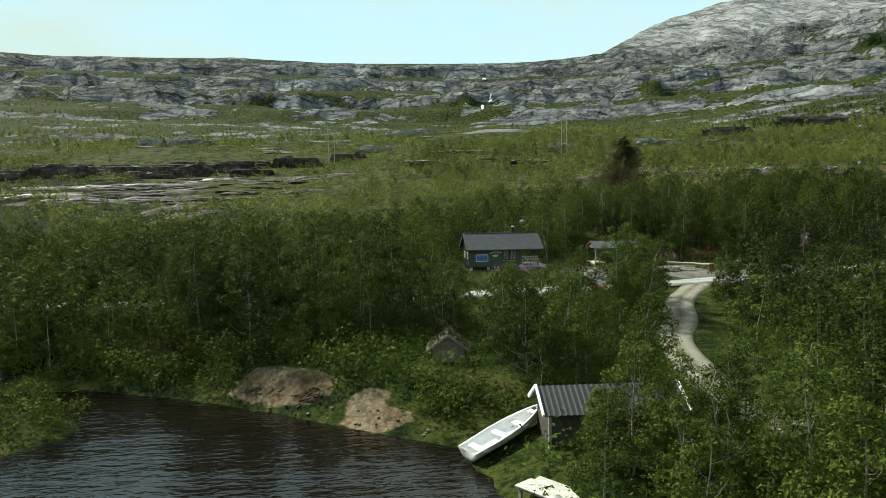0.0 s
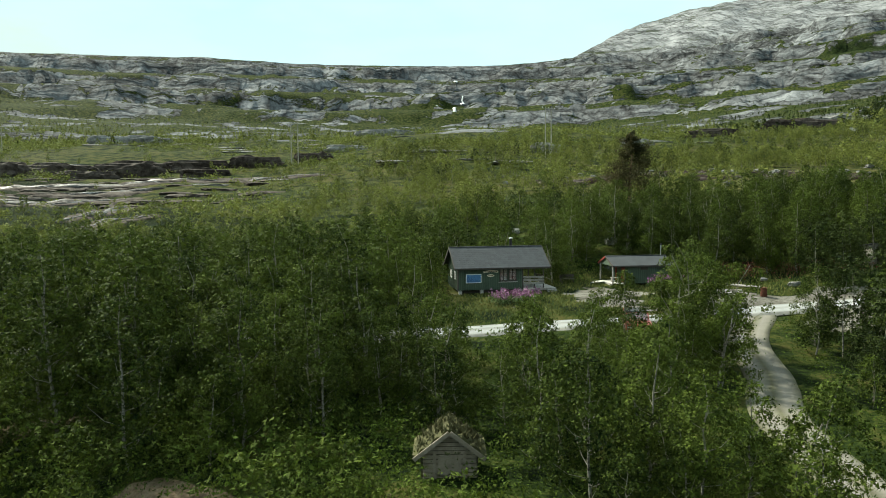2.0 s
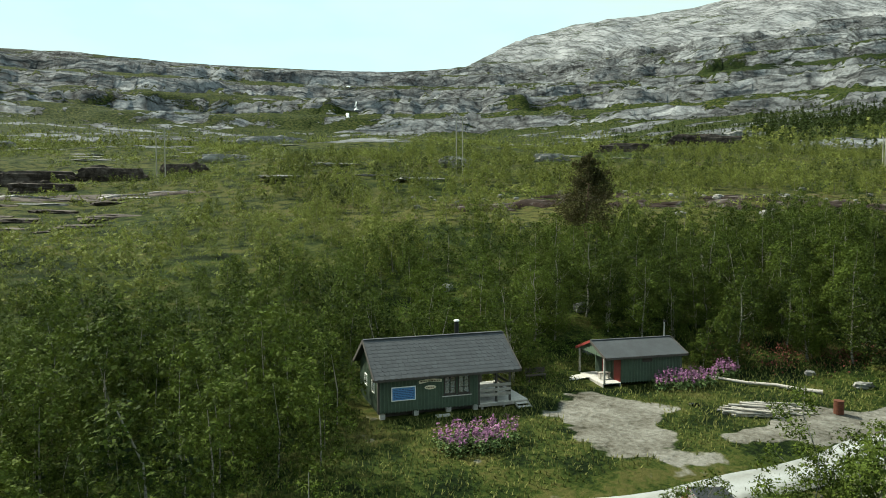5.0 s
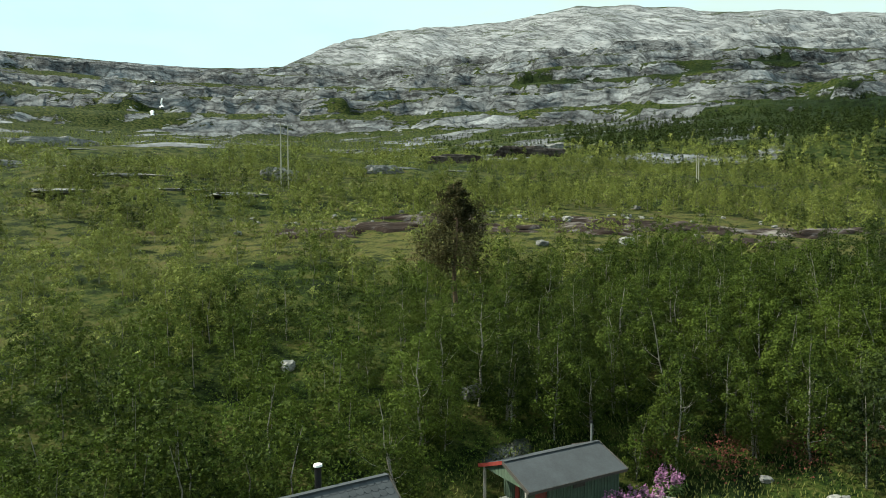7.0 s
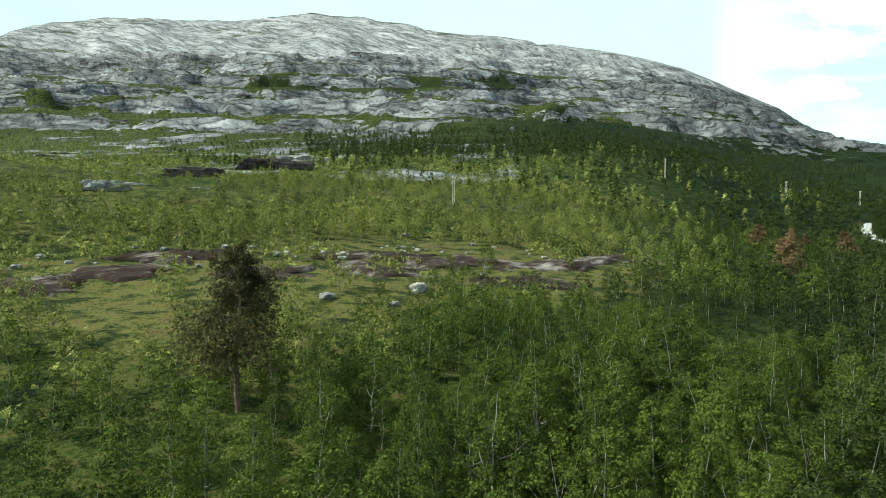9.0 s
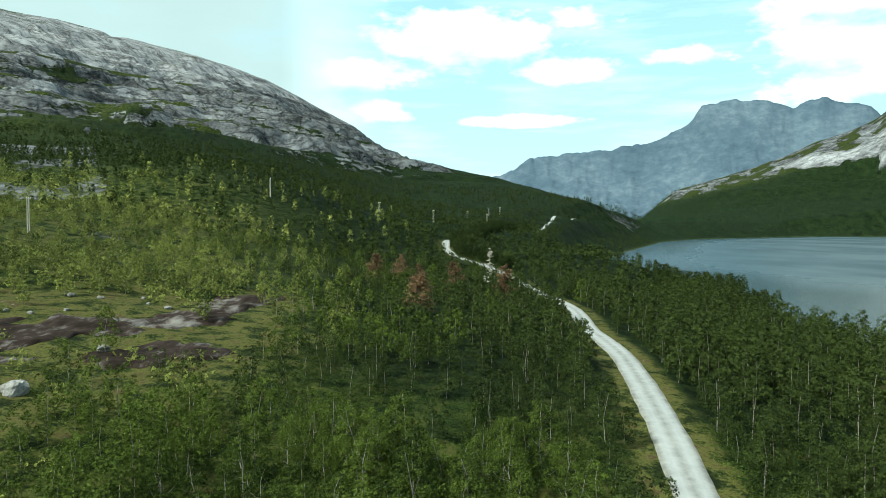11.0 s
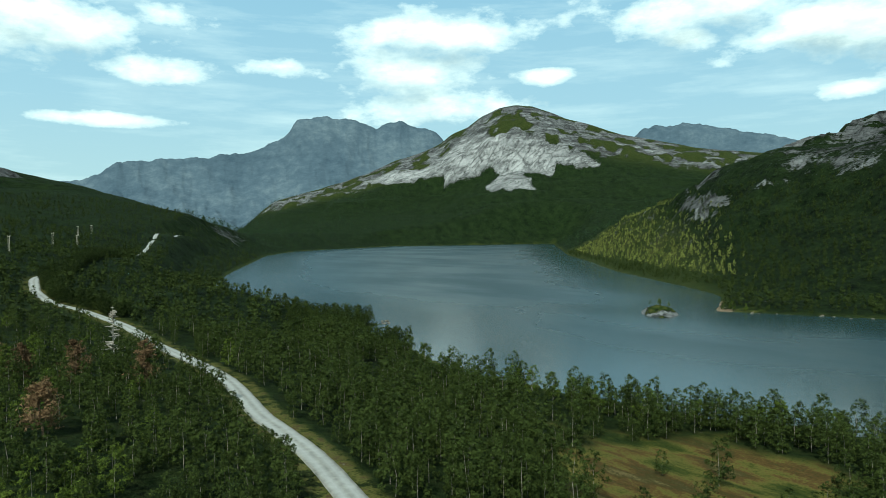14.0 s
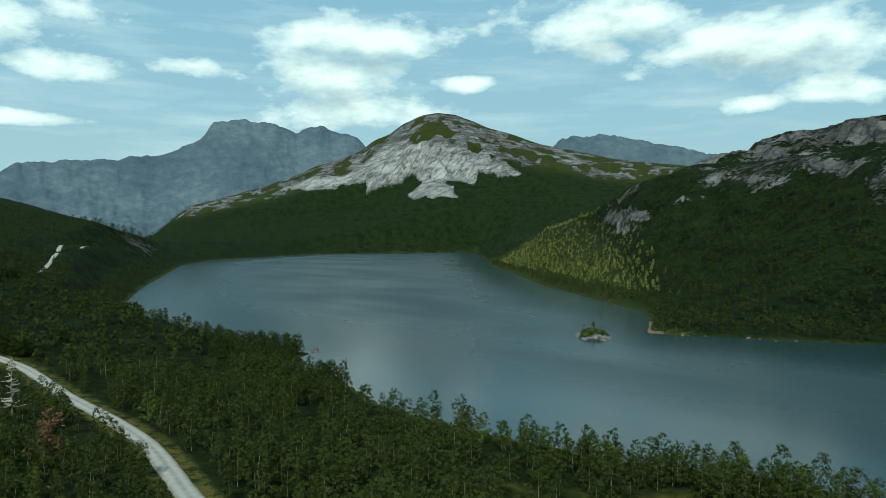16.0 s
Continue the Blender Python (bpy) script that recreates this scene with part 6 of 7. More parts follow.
    solid("ramp", bm, "pale_plank", root, "pale plank ramp")
    boxes("bench", "grey_plank", root, (-2.75, -1.95, -0.75, -0.4, base + 0.42, base + 0.47), (-2.7, -2.62, -0.72, -0.44, base, base + 0.42), (-2.08, -2.0, -0.72, -0.44, base, base + 0.42))
    bm = bmesh.new()
    rod(bm, (2.7, 0.1, 2.6), (2.7, 0.1, 3.75), 0.05, sides=10)
    flue = solid("flue", bm, "galvanised_steel", root)
    bm = bmesh.new()
    rod(bm, (2.7, 0.1, 3.75), (2.7, 0.1, 3.9), 0.1, 0.07, 10)
    solid("cap", bm, "black_metal", flue)


def build_turf_hut():
    gz = ground_at(7.3, 43.2) - 0.1
    peak = 3.93 - gz
    root = thing("turf_hut", 7.3, 42.0, gz, -12, "weathered grey log hut with a mossy turf roof", "hut")
    rng = random.Random(8)
    hw, eave = 1.0, peak - 0.8
    z = 0.0
    while z < peak - 0.25:
        half = hw if z < eave - 0.1 else hw * (peak - 0.1 - z) / (peak - eave)
        h = rng.uniform(0.15, 0.19)
        if half > 0.15:
            boxes("plank", "old_wood", root, (-half, half, rng.uniform(-0.015, 0.02), 0.1, z, z + h - 0.018), bevel=0.012)
        z += h
    for s in (-1, 1):
        boxes("side_wall", "tarred_wood", root, (s * hw - 0.06, s * hw + 0.06, 0.1, 1.6, -0.2, eave + 0.05))
        bm = bmesh.new()
        beam(bm, (s * 0.02, -0.28, peak + 0.0), (s * 1.32, -0.28, eave - 0.2), 0.07, 0.15)
        solid("bargeboard", bm, "old_wood", root)
        bm = bmesh.new()
        n = 9
        top = [[bm.verts.new((s * (0.01 + 1.36 * i / n), -0.22 + 2.0 * j / n, peak + 0.12 - (peak - eave + 0.2) * (i / n) + 0.09 * math.sin(i * 2.1 + j * 1.7) * (0 < i < n) + rng.uniform(-0.04, 0.05))) for j in range(n + 1)] for i in range(n + 1)]
        for i in range(n):
            for j in range(n):
                bm.faces.new((top[i][j], top[i + 1][j], top[i + 1][j + 1], top[i][j + 1]))
        ret = bmesh.ops.extrude_face_region(bm, geom=bm.faces[:])
        for v in [g for g in ret["geom"] if isinstance(g, bmesh.types.BMVert)]:
            v.co.z -= 0.2
        solid("turf_roof", bm, "sod", root, "mossy turf with dry grass")
    boxes("door_hatch", "old_wood", root, (-0.42, 0.42, -0.05, -0.018, 0.25, 0.95))
    for x in (-0.56, 0.56):
        boxes("post", "old_wood", root, (x - 0.06, x + 0.06, -0.06, -0.018, -0.1, eave + 0.05))
    # tufts on the roof
    g = np.random.default_rng(3)
    xs, ys = g.uniform(-1.25, 1.25, 200), g.uniform(-0.15, 1.7, 200)
    zs = peak + 0.14 - (peak - eave + 0.2) * np.abs(xs) / 1.36
    v, f = blades(g, np.stack([xs, ys, zs], 1), 0.22)
    tagged(part("roof_grass", sheet("roof_grass", v, f, "sod", False), root), kind="stuff")


def blades(rng, at, tall):
    """Tufts of three bent blades each."""
    vs = []
    for k in range(3):
        a = rng.uniform(0, 6.28, len(at))
        w = tall * 0.13
        dx = np.stack([np.cos(a), np.sin(a), 0 * a], 1)
        lean = rng.normal(0, 0.35, (len(at), 2)) * tall
        h = tall * rng.uniform(0.6, 1.3, len(at))
        vs.append(np.stack([at - dx * w, at + dx * w, at + np.c_[lean, h]], 1))
    v = np.concatenate(vs).reshape(-1, 3)
    return v, np.arange(len(v)).reshape(-1, 3)


def ground_at(x, y):
    return float(land_height(np.array([x]), np.array([y]))[0])


def build_boathouse():
    gz = 1.0
    root = thing("boathouse", 12.95, 30.9, gz, -5, "tarred boathouse with a dark corrugated roof and white bargeboards", "boathouse")
    base, eave, peak, depth = 0.0, 1.5, 2.3, 2.7
    gable_wall(root, "wall", "tarred_wood", -3.05, 3.05, depth, -0.3, eave, peak)
    for k in range(29):
        x = -3.0 + 6.0 * k / 28
        boxes("wall_board", "tarred_wood", root, (x - 0.09, x + 0.09, -depth / 2 - 0.025 - 0.01 * (k % 2), -depth / 2, -0.25, eave))
    run, re, rp = 1.62, 1.47, 2.42
    for side in (-1, 1):
        bm = bmesh.new()
        n = 77
        rows = []
        for k in range(n + 1):
            x = -3.37 + 6.74 * k / n
            w = 0.018 * math.cos(k * math.pi * 0.66)
            rows.append([bm.verts.new((x, 0, rp + w)), bm.verts.new((x, side * run, re + w)), bm.verts.new((x, side * run, re + w - 0.03)), bm.verts.new((x, 0, rp + w - 0.03))])
        for a, b in zip(rows, rows[1:]):
            for q in range(4):
                bm.faces.new((a[q], a[(q + 1) % 4], b[(q + 1) % 4], b[q]))
        solid("roof_sheet", bm, "dark_roof_metal", root)
        for x in (-3.41, 3.41):
            bm = bmesh.new()
            beam(bm, (x, 0, rp + 0.02), (x, side * (run + 0.03), re + 0.02), 0.09, 0.16)
            solid("bargeboard", bm, "white_paint", root, "white bargeboard")
    for x in (-3.05, 3.05):
        boxes("corner_post", "grey_plank", root, (x - 0.06, x + 0.06, -depth / 2 - 0.06, -depth / 2 + 0.06, -0.3, eave))


def build_boat():
    a, b = Vector((6.3, 31.0, 0.38)), Vector((10.4, 33.0, max(0.75, ground_at(10.0, 33.6) + 0.45)))
    root = new("rowing_boat")
    way = (b - a).normalized()
    side = Vector((-way.y, way.x, 0)).normalized()
    up = way.cross(side)
    m = Matrix.Identity(4)
    for r in range(3):
        m[r][0], m[r][1], m[r][2] = way[r], side[r], up[r]
    root.matrix_basis = Matrix.Translation(a - Vector((0, 0, 0.22))) @ m
    tagged(root, "white fibreglass rowing boat drawn up on the bank", "boat")
    L, n, k = 4.85, 14, 9

    def shell(inset, drop, thick):
        bm = bmesh.new()
        rings = []
        for i in range(n + 1):
            t = i / n
            beamw = (0.72 - inset) * (1 - max(0, (t - 0.35) / 0.65) ** 2.3) * (0.9 + 0.1 * min(1, t / 0.3)) + 0.004
            keel, gun = 0.32 * max(0, t - 0.55) ** 1.6 + drop, 0.5 + 0.2 * t ** 2
            ring = []
            for j in range(k):
                s = -1 + 2 * j / (k - 1)
                ring.append(bm.verts.new((L * t - inset * (t > 0.98), beamw * math.copysign(abs(s) ** 0.7, s), keel + (gun - keel) * abs(s) ** 2.6)))
            rings.append(ring)
        for p, q in zip(rings, rings[1:]):
            for j in range(k - 1):
                bm.faces.new((p[j], p[j + 1], q[j + 1], q[j]))
        bm.faces.new(rings[0])
        return bm
    solid("hull", shell(0.0, 0.0, 0), "boat_white", root, smooth_shade=True)
    solid("inner_hull", shell(0.06, 0.1, 0), "boat_inside", root, smooth_shade=True)
    bm = bmesh.new()
    for s in (-1, 1):
        for i in range(n):
            pts = []
            for t in (i / n, (i + 1) / n):
                w = 0.72 * (1 - max(0, (t - 0.35) / 0.65) ** 2.3) * (0.9 + 0.1 * min(1, t / 0.3))
                pts.append((L * t, s * w, 0.51 + 0.2 * t ** 2))
            beam(bm, pts[0], pts[1], 0.07, 0.05)
    solid("gunwale", bm, "boat_white", root)
    for t in (0.12, 0.42, 0.66):
        w = 0.66 * (1 - max(0, (t - 0.35) / 0.65) ** 2.3)
        boxes("thwart", "boat_white", root, (L * t - 0.16, L * t + 0.16, -w, w, 0.36, 0.41))
    boxes("foredeck", "boat_white", root, (L * 0.83, L * 0.97, -0.2, 0.2, 0.6, 0.635))
    boxes("cleat", "black_metal", root, (L * 0.88, L * 0.92, -0.1, 0.1, 0.635, 0.68))


def build_jetty():
    root = thing("jetty", 8.5, 26.2, 0.0, 33, "pale plank landing stage at the water's edge", "jetty")
    for k in range(9):
        boxes("board", "pale_plank", root, (-0.75 + k * 0.165, -0.6 + k * 0.165, -1.6, 1.1, 0.62, 0.66))
    for x in (-0.6, 0.6):
        boxes("bearer", "grey_plank", root, (x - 0.05, x + 0.05, -1.6, 1.1, 0.5, 0.62))
        for y in (-1.4, 0.9):
            boxes("pile", "grey_plank", root, (x - 0.06, x + 0.06, y - 0.06, y + 0.06, -1.0, 0.5))


def build_outhouse():
    gz = ground_at(56.3, 74.5)
    root = thing("outhouse", 56.3, 74.5, gz, 10, "small weathered grey privy with a sloping roof", "outhouse")
    for k in range(8):
        x = -0.62 + k * 0.155
        boxes("wall_board", "grey_plank", root, (x, x + 0.148, -0.66, -0.63, 0.0, 2.0))
        boxes("wall_board", "grey_plank", root, (x, x + 0.148, 0.63, 0.66, 0.0, 1.75))
    for k in range(8):
        y = -0.62 + k * 0.155
        boxes("wall_board", "grey_plank", root, (-0.66, -0.63, y, y + 0.148, 0.0, 1.85))
        boxes("wall_board", "grey_plank", root, (0.63, 0.66, y, y + 0.148, 0.0, 1.85))
    bm = bmesh.new()
    v = [(-0.85, -0.9, 2.12), (0.85, -0.9, 2.12), (0.85, 0.85, 1.82), (-0.85, 0.85, 1.82)]
    a, b = [bm.verts.new(p) for p in v], [bm.verts.new((p[0], p[1], p[2] - 0.06)) for p in v]
    bm.faces.new(a), bm.faces.new(b)
    for k in range(4):
        bm.faces.new((a[k], a[(k + 1) % 4], b[(k + 1) % 4], b[k]))
    solid("roof", bm, "roof_felt", root)
    boxes("door", "tarred_wood", root, (-0.3, 0.35, -0.7, -0.665, 0.1, 1.75))
    bm = bmesh.new()
    beam(bm, (-2.0, -0.5, 0.0), (-0.64, -0.55, 1.3), 0.09)
    solid("prop", bm, "pole_wood", root)


def build_car():
    x, y = 25.1, 61.9
    root = thing("car", x, y, ground_at(x, y), 248, "red parked estate car with dark windows and roof", "car")
    bm = bmesh.new()
    low = [(-2.1, 0.35), (2.1, 0.35), (2.15, 0.6), (2.0, 0.85), (1.1, 0.98), (-2.0, 1.0), (-2.15, 0.75)]
    prism(bm, low, -0.86, 0.86)
    solid("body", bm, "car_paint", root, bevel=0.05)
    bm = bmesh.new()
    prism(bm, [(-1.95, 0.98), (1.05, 0.97), (0.35, 1.42), (-1.6, 1.45)], -0.74, 0.74)
    cab = solid("cab", bm, "window_glass", root, bevel=0.03)
    boxes("roof", "black_metal", cab, (-1.62, 0.36, -0.72, 0.72, 1.44, 1.49), bevel=0.02)
    for px in (1.0, -0.45, -1.75):
        for s in (-1, 1):
            bm = bmesh.new()
            beam(bm, (px, s * 0.75, 0.97), (px - (0.62 if px > 0 else -0.05), s * 0.7, 1.45), 0.06, 0.05)
            solid("pillar", bm, "car_paint", cab)
    for px in (1.32, -1.32):
        for s in (-1, 1):
            bm = bmesh.new()
            rod(bm, (px, s * 0.7, 0.32), (px, s * 0.9, 0.32), 0.32, sides=18)
            w = solid("wheel", bm, "tyre_rubber", root)
            bm = bmesh.new()
            rod(bm, (px, s * 0.9, 0.32), (px, s * 0.915, 0.32), 0.19, sides=12)
            solid("rim", bm, "galvanised_steel", w)
    for s in (-1, 1):
        boxes("tail_light", "car_red", root, (-2.17, -2.1, s * 0.68 - 0.14, s * 0.68 + 0.14, 0.62, 0.92), label="red tail light")
        boxes("headlight", "white_paint", root, (2.05, 2.14, s * 0.62 - 0.17, s * 0.62 + 0.17, 0.62, 0.76))
    boxes("number_plate", "white_paint", root, (-2.175, -2.14, -0.25, 0.25, 0.5, 0.61))


def trunk_pole(name, a, b, r0, r1, material, label, category, group="", bends=5, seed=1):
    g = np.random.default_rng(seed)
    a, b = np.array(a, float), np.array(b, float)
    pts = [a + (b - a) * k / bends + g.normal(0, 0.012, 3) * np.linalg.norm(b - a) * (0 < k < bends) * (1, 1, 0.3) for k in range(bends + 1)]
    v, f = tube(pts, list(np.linspace(r0, r1, bends + 1)), 7)
    return tagged(new(name, sheet(name, v, f, material)), label, category, group)


def build_yard():
    # fallen trunk and barrel
    trunk_pole("log", (39.6, 79.4, ground_at(39.6, 79.4) + 0.3), (43.6, 73.4, ground_at(43.6, 73.4) + 0.15), 0.09, 0.15, "dead_wood", "long pale debarked trunk lying in the grass", "log", seed=3)
    z = ground_at(41.6, 70.6)
    bm = bmesh.new()
    rod(bm, (0, 0, 0), (0, 0, 0.78), 0.27, sides=18)
    root = thing("fire_barrel", 41.6, 70.6, z, 0, "rusty open steel barrel on the gravel", "barrel")
    solid("drum", bm, "rust", root)
    for h in (0.02, 0.27, 0.52, 0.76):
        bm = bmesh.new()
        rod(bm, (0, 0, h), (0, 0, h + 0.025), 0.285, sides=18)
        solid("hoop", bm, "rust", root)
    # stacked pale trunks
    g = random.Random(5)
    for k in range(30):
        lay = 0 if k < 14 else 1 if k < 24 else 2
        c = Vector((37.6 + g.uniform(-1.3, 1.5), 72.3 + g.uniform(-0.9, 0.9) * (1 - lay * 0.25), 0))
        a = radians(-42 + g.uniform(-16, 16))
        h = Vector((math.cos(a), math.sin(a), 0)) * g.uniform(0.8, 1.7)
        zz = ground_at(c.x, c.y) + 0.08 + 0.15 * lay
        trunk_pole("log", c - h + Vector((0, 0, zz)), c + h + Vector((0, 0, zz + g.uniform(-0.02, 0.08))), g.uniform(0.06, 0.1), g.uniform(0.04, 0.07), "dead_wood",
                   "pale bleached birch log in a heap", "log", "log pile", 4, 20 + k)
    # bench behind the yard
    zb = ground_at(28.6, 83.2)
    root = thing("bench", 28.6, 83.2, zb, 0, "dark wooden garden bench at the wood's edge", "bench")
    boxes("seat", "tarred_wood", root, (-0.75, 0.75, -0.2, 0.2, 0.42, 0.47))
    boxes("backrest", "tarred_wood", root, (-0.75, 0.75, 0.2, 0.24, 0.55, 0.9))
    for s in (-0.6, 0.6):
        boxes("leg", "tarred_wood", root, (s - 0.04, s + 0.04, -0.18, -0.1, 0, 0.42))
        boxes("leg", "tarred_wood", root, (s - 0.04, s + 0.04, 0.2, 0.24, 0, 0.55))


def build_flowers():
    """Fireweed: leafy stalks with pink spikes."""
    g = np.random.default_rng(9)
    places = []
    for cx, cy, a, b, n in ((20.0, 73.6, 2.3, 1.3, 170), (37.4, 78.6, 2.6, 1.0, 170), (41.4, 79.3, 1.0, 0.7, 60)):
        t, r = g.uniform(0, 6.28, n), np.sqrt(g.uniform(0, 1, n))
        places.append(np.stack([cx + a * r * np.cos(t), cy + b * r * np.sin(t)], 1))
    p = np.concatenate(places)
    z = land_height(p[:, 0], p[:, 1])
    h = g.uniform(0.75, 1.3, len(p))
    cs, lf = [], []
    for (x, y), zz, t in zip(p, z, h):
        q = g.uniform(0.62, 1.02, 9)
        cs.append(np.c_[x + g.normal(0, 0.035, 9), y + g.normal(0, 0.035, 9), zz + t * q])
        q = g.uniform(0.05, 0.65, 9)
        lf.append(np.c_[x + g.normal(0, 0.1, 9), y + g.normal(0, 0.1, 9), zz + t * q])
    v, f = leaf_cards(g, np.concatenate(cs), 0.075)
    tagged(new("fireweed", sheet("fireweed", v, f, "flower_pink", False)), "pink flower spikes of fireweed by the cabins", "flowers", kind="stuff")
    v, f = leaf_cards(g, np.concatenate(lf), 0.09)
    tagged(new("fireweed_leaves", sheet("fireweed_leaves", v, f, "flower_green", False)), "green leafy fireweed stalks", "plants", kind="stuff")


def build_power_line():
    """Two-legged wooden poles with a crossarm."""
    rows = [(-88, 262, None), (2.5, 222.9, 11.5), (69.3, 197.5, 10.0), (187.7, 179.5, 10.5), (335.5, 161.4, 10.5), (382, 118, 10), (485, 93, 10), (594, 68, 10), (640, 50, 10), (720, 44, 10), (760, 30, 10)]
    tops = [37, 36.0, 38.2, 35.2, 38.2, 34.4, 33.6, 33.4, 35.4, 37, 38]
    for (x, y, _), top in zip(rows, tops):
        z = ground_at(x, y)
        h = max(8.0, top - z)
        ang = 20
        root = thing("utility_pole", x, y, z, ang, "two-legged grey timber power pole with a crossarm", "pole", "power line")
        for s in (-1.0, 1.0):
            bm = bmesh.new()
            rod(bm, (s, 0, -0.5), (s, 0, h), 0.15, 0.1, 9)
            solid("leg", bm, "pole_wood", root)
        bm = bmesh.new()
        box(bm, -2.3, 2.3, -0.13, -0.01, h - 0.45, h - 0.25)
        solid("crossarm", bm, "pole_wood", root)
        for s in (-2.1, 0, 2.1):
            bm = bmesh.new()
            rod(bm, (s, -0.07, h - 0.25), (s, -0.07, h - 0.02), 0.06, 0.04, 8)
            solid("insulator", bm, "white_paint", root)


# ================= rocks, rapids, falls =================


def rock_mesh(seed, a, b, c, rough=0.25, layers=0.0, res=3):
    bm = bmesh.new()
    bmesh.ops.create_icosphere(bm, subdivisions=res, radius=1.0)
    noise.seed_set(seed)
    for v in bm.verts:
        p = v.co.normalized()
        cube = max(abs(p.x), abs(p.y), abs(p.z))
        p = p.lerp(p / cube, 0.45) * 0.82
        d = 1 + rough * (noise.fractal(p * 1.6 + Vector((seed, 0, 0)), 1.0, 2.0, 4))
        q = Vector((p.x * a, p.y * b, p.z * c)) * d
        if layers:
            s = layers
            q.z += (round(q.z / s) * s - q.z) * 0.6
        v.co = q
    return bm


def build_boulders():
    g = random.Random(12)
    big = [(85.6, 119.4, 1.5), (95.6, 140.4, 1.0), (79.2, 159.6, 0.8), (64.4, 164.4, 0.8), (72.8, 122.3, 0.9), (131, 155, 1.1), (76.5, 116.2, 0.7), (46.6, 73.0, 0.55), (38.9, 83.9, 0.8), (46, 76.5, 0.4),
           (104, 121, 0.8), (88, 146, 0.7), (99, 149, 0.6), (36.9, 90.8, 0.9), (29, 101, 0.7)]
    for k in range(46):
        t = g.uniform(0, 1)
        big.append((48 + 92 * t + g.gauss(0, 4), 163 - 30 * t + g.gauss(0, 5), g.uniform(0.25, 0.7)))
    kinds = []
    for k in range(6):
        bm = rock_mesh(60 + k, 1.0, 0.8, 0.7, 0.3, res=3)
        kinds.append(mesh_of(bm, "grey_rock", "boulder"))
    for k, (x, y, s) in enumerate(big):
        ob = new("boulder", kinds[k % 6])
        ob.matrix_basis = pose(x, y, ground_at(x, y) + s * 0.25, g.uniform(-12, 12), g.uniform(-12, 12), g.uniform(0, 360)) @ Matrix.Diagonal((s * g.uniform(0.85, 1.3), s * g.uniform(0.8, 1.1), s * g.uniform(0.7, 1.0), 1))
        tagged(ob, "large angular pale grey boulder on the bog" if s > 0.95 else "lichen-grey boulder lying in the heath", "boulder", "boulders")


def drape(name, cx, cy, a, b, turn, lift, material, label, seed, category="rock", edge=0.45, n=46):
    """A flat slab or pool that follows the ground, with an uneven outline and thin edges."""
    c, s = math.cos(radians(turn)), math.sin(radians(turn))
    verts, faces = [], []
    rings = 9
    for i in range(rings + 1):
        for j in range(n):
            t = 2 * math.pi * j / n
            w = 1 + edge * 1.8 * float(fbm(math.cos(t) * 2 + seed * 7.3, math.sin(t) * 2 + seed, 1.0, 4, seed, 0.65))
            q = i / rings
            u, v = a * q * w * math.cos(t), b * q * w * math.sin(t)
            verts.append((cx + u * c - v * s, cy + u * s + v * c, lift * math.sqrt(max(0.0, 1 - q ** 3)) - 0.25 * (i == rings)))
    for i in range(rings):
        for j in range(n):
            p, r = i * n + j, i * n + (j + 1) % n
            faces.append((p, p + n, r + n, r))
    v = np.array(verts)
    v[:, 2] += land_height(v[:, 0], v[:, 1]) + 0.02 + 0.45 * fbm(v[:, 0], v[:, 1], 3.0, 4, seed + 3)
    return tagged(new(name, sheet(name, v, np.array(faces), material)), label, category, kind="structure")


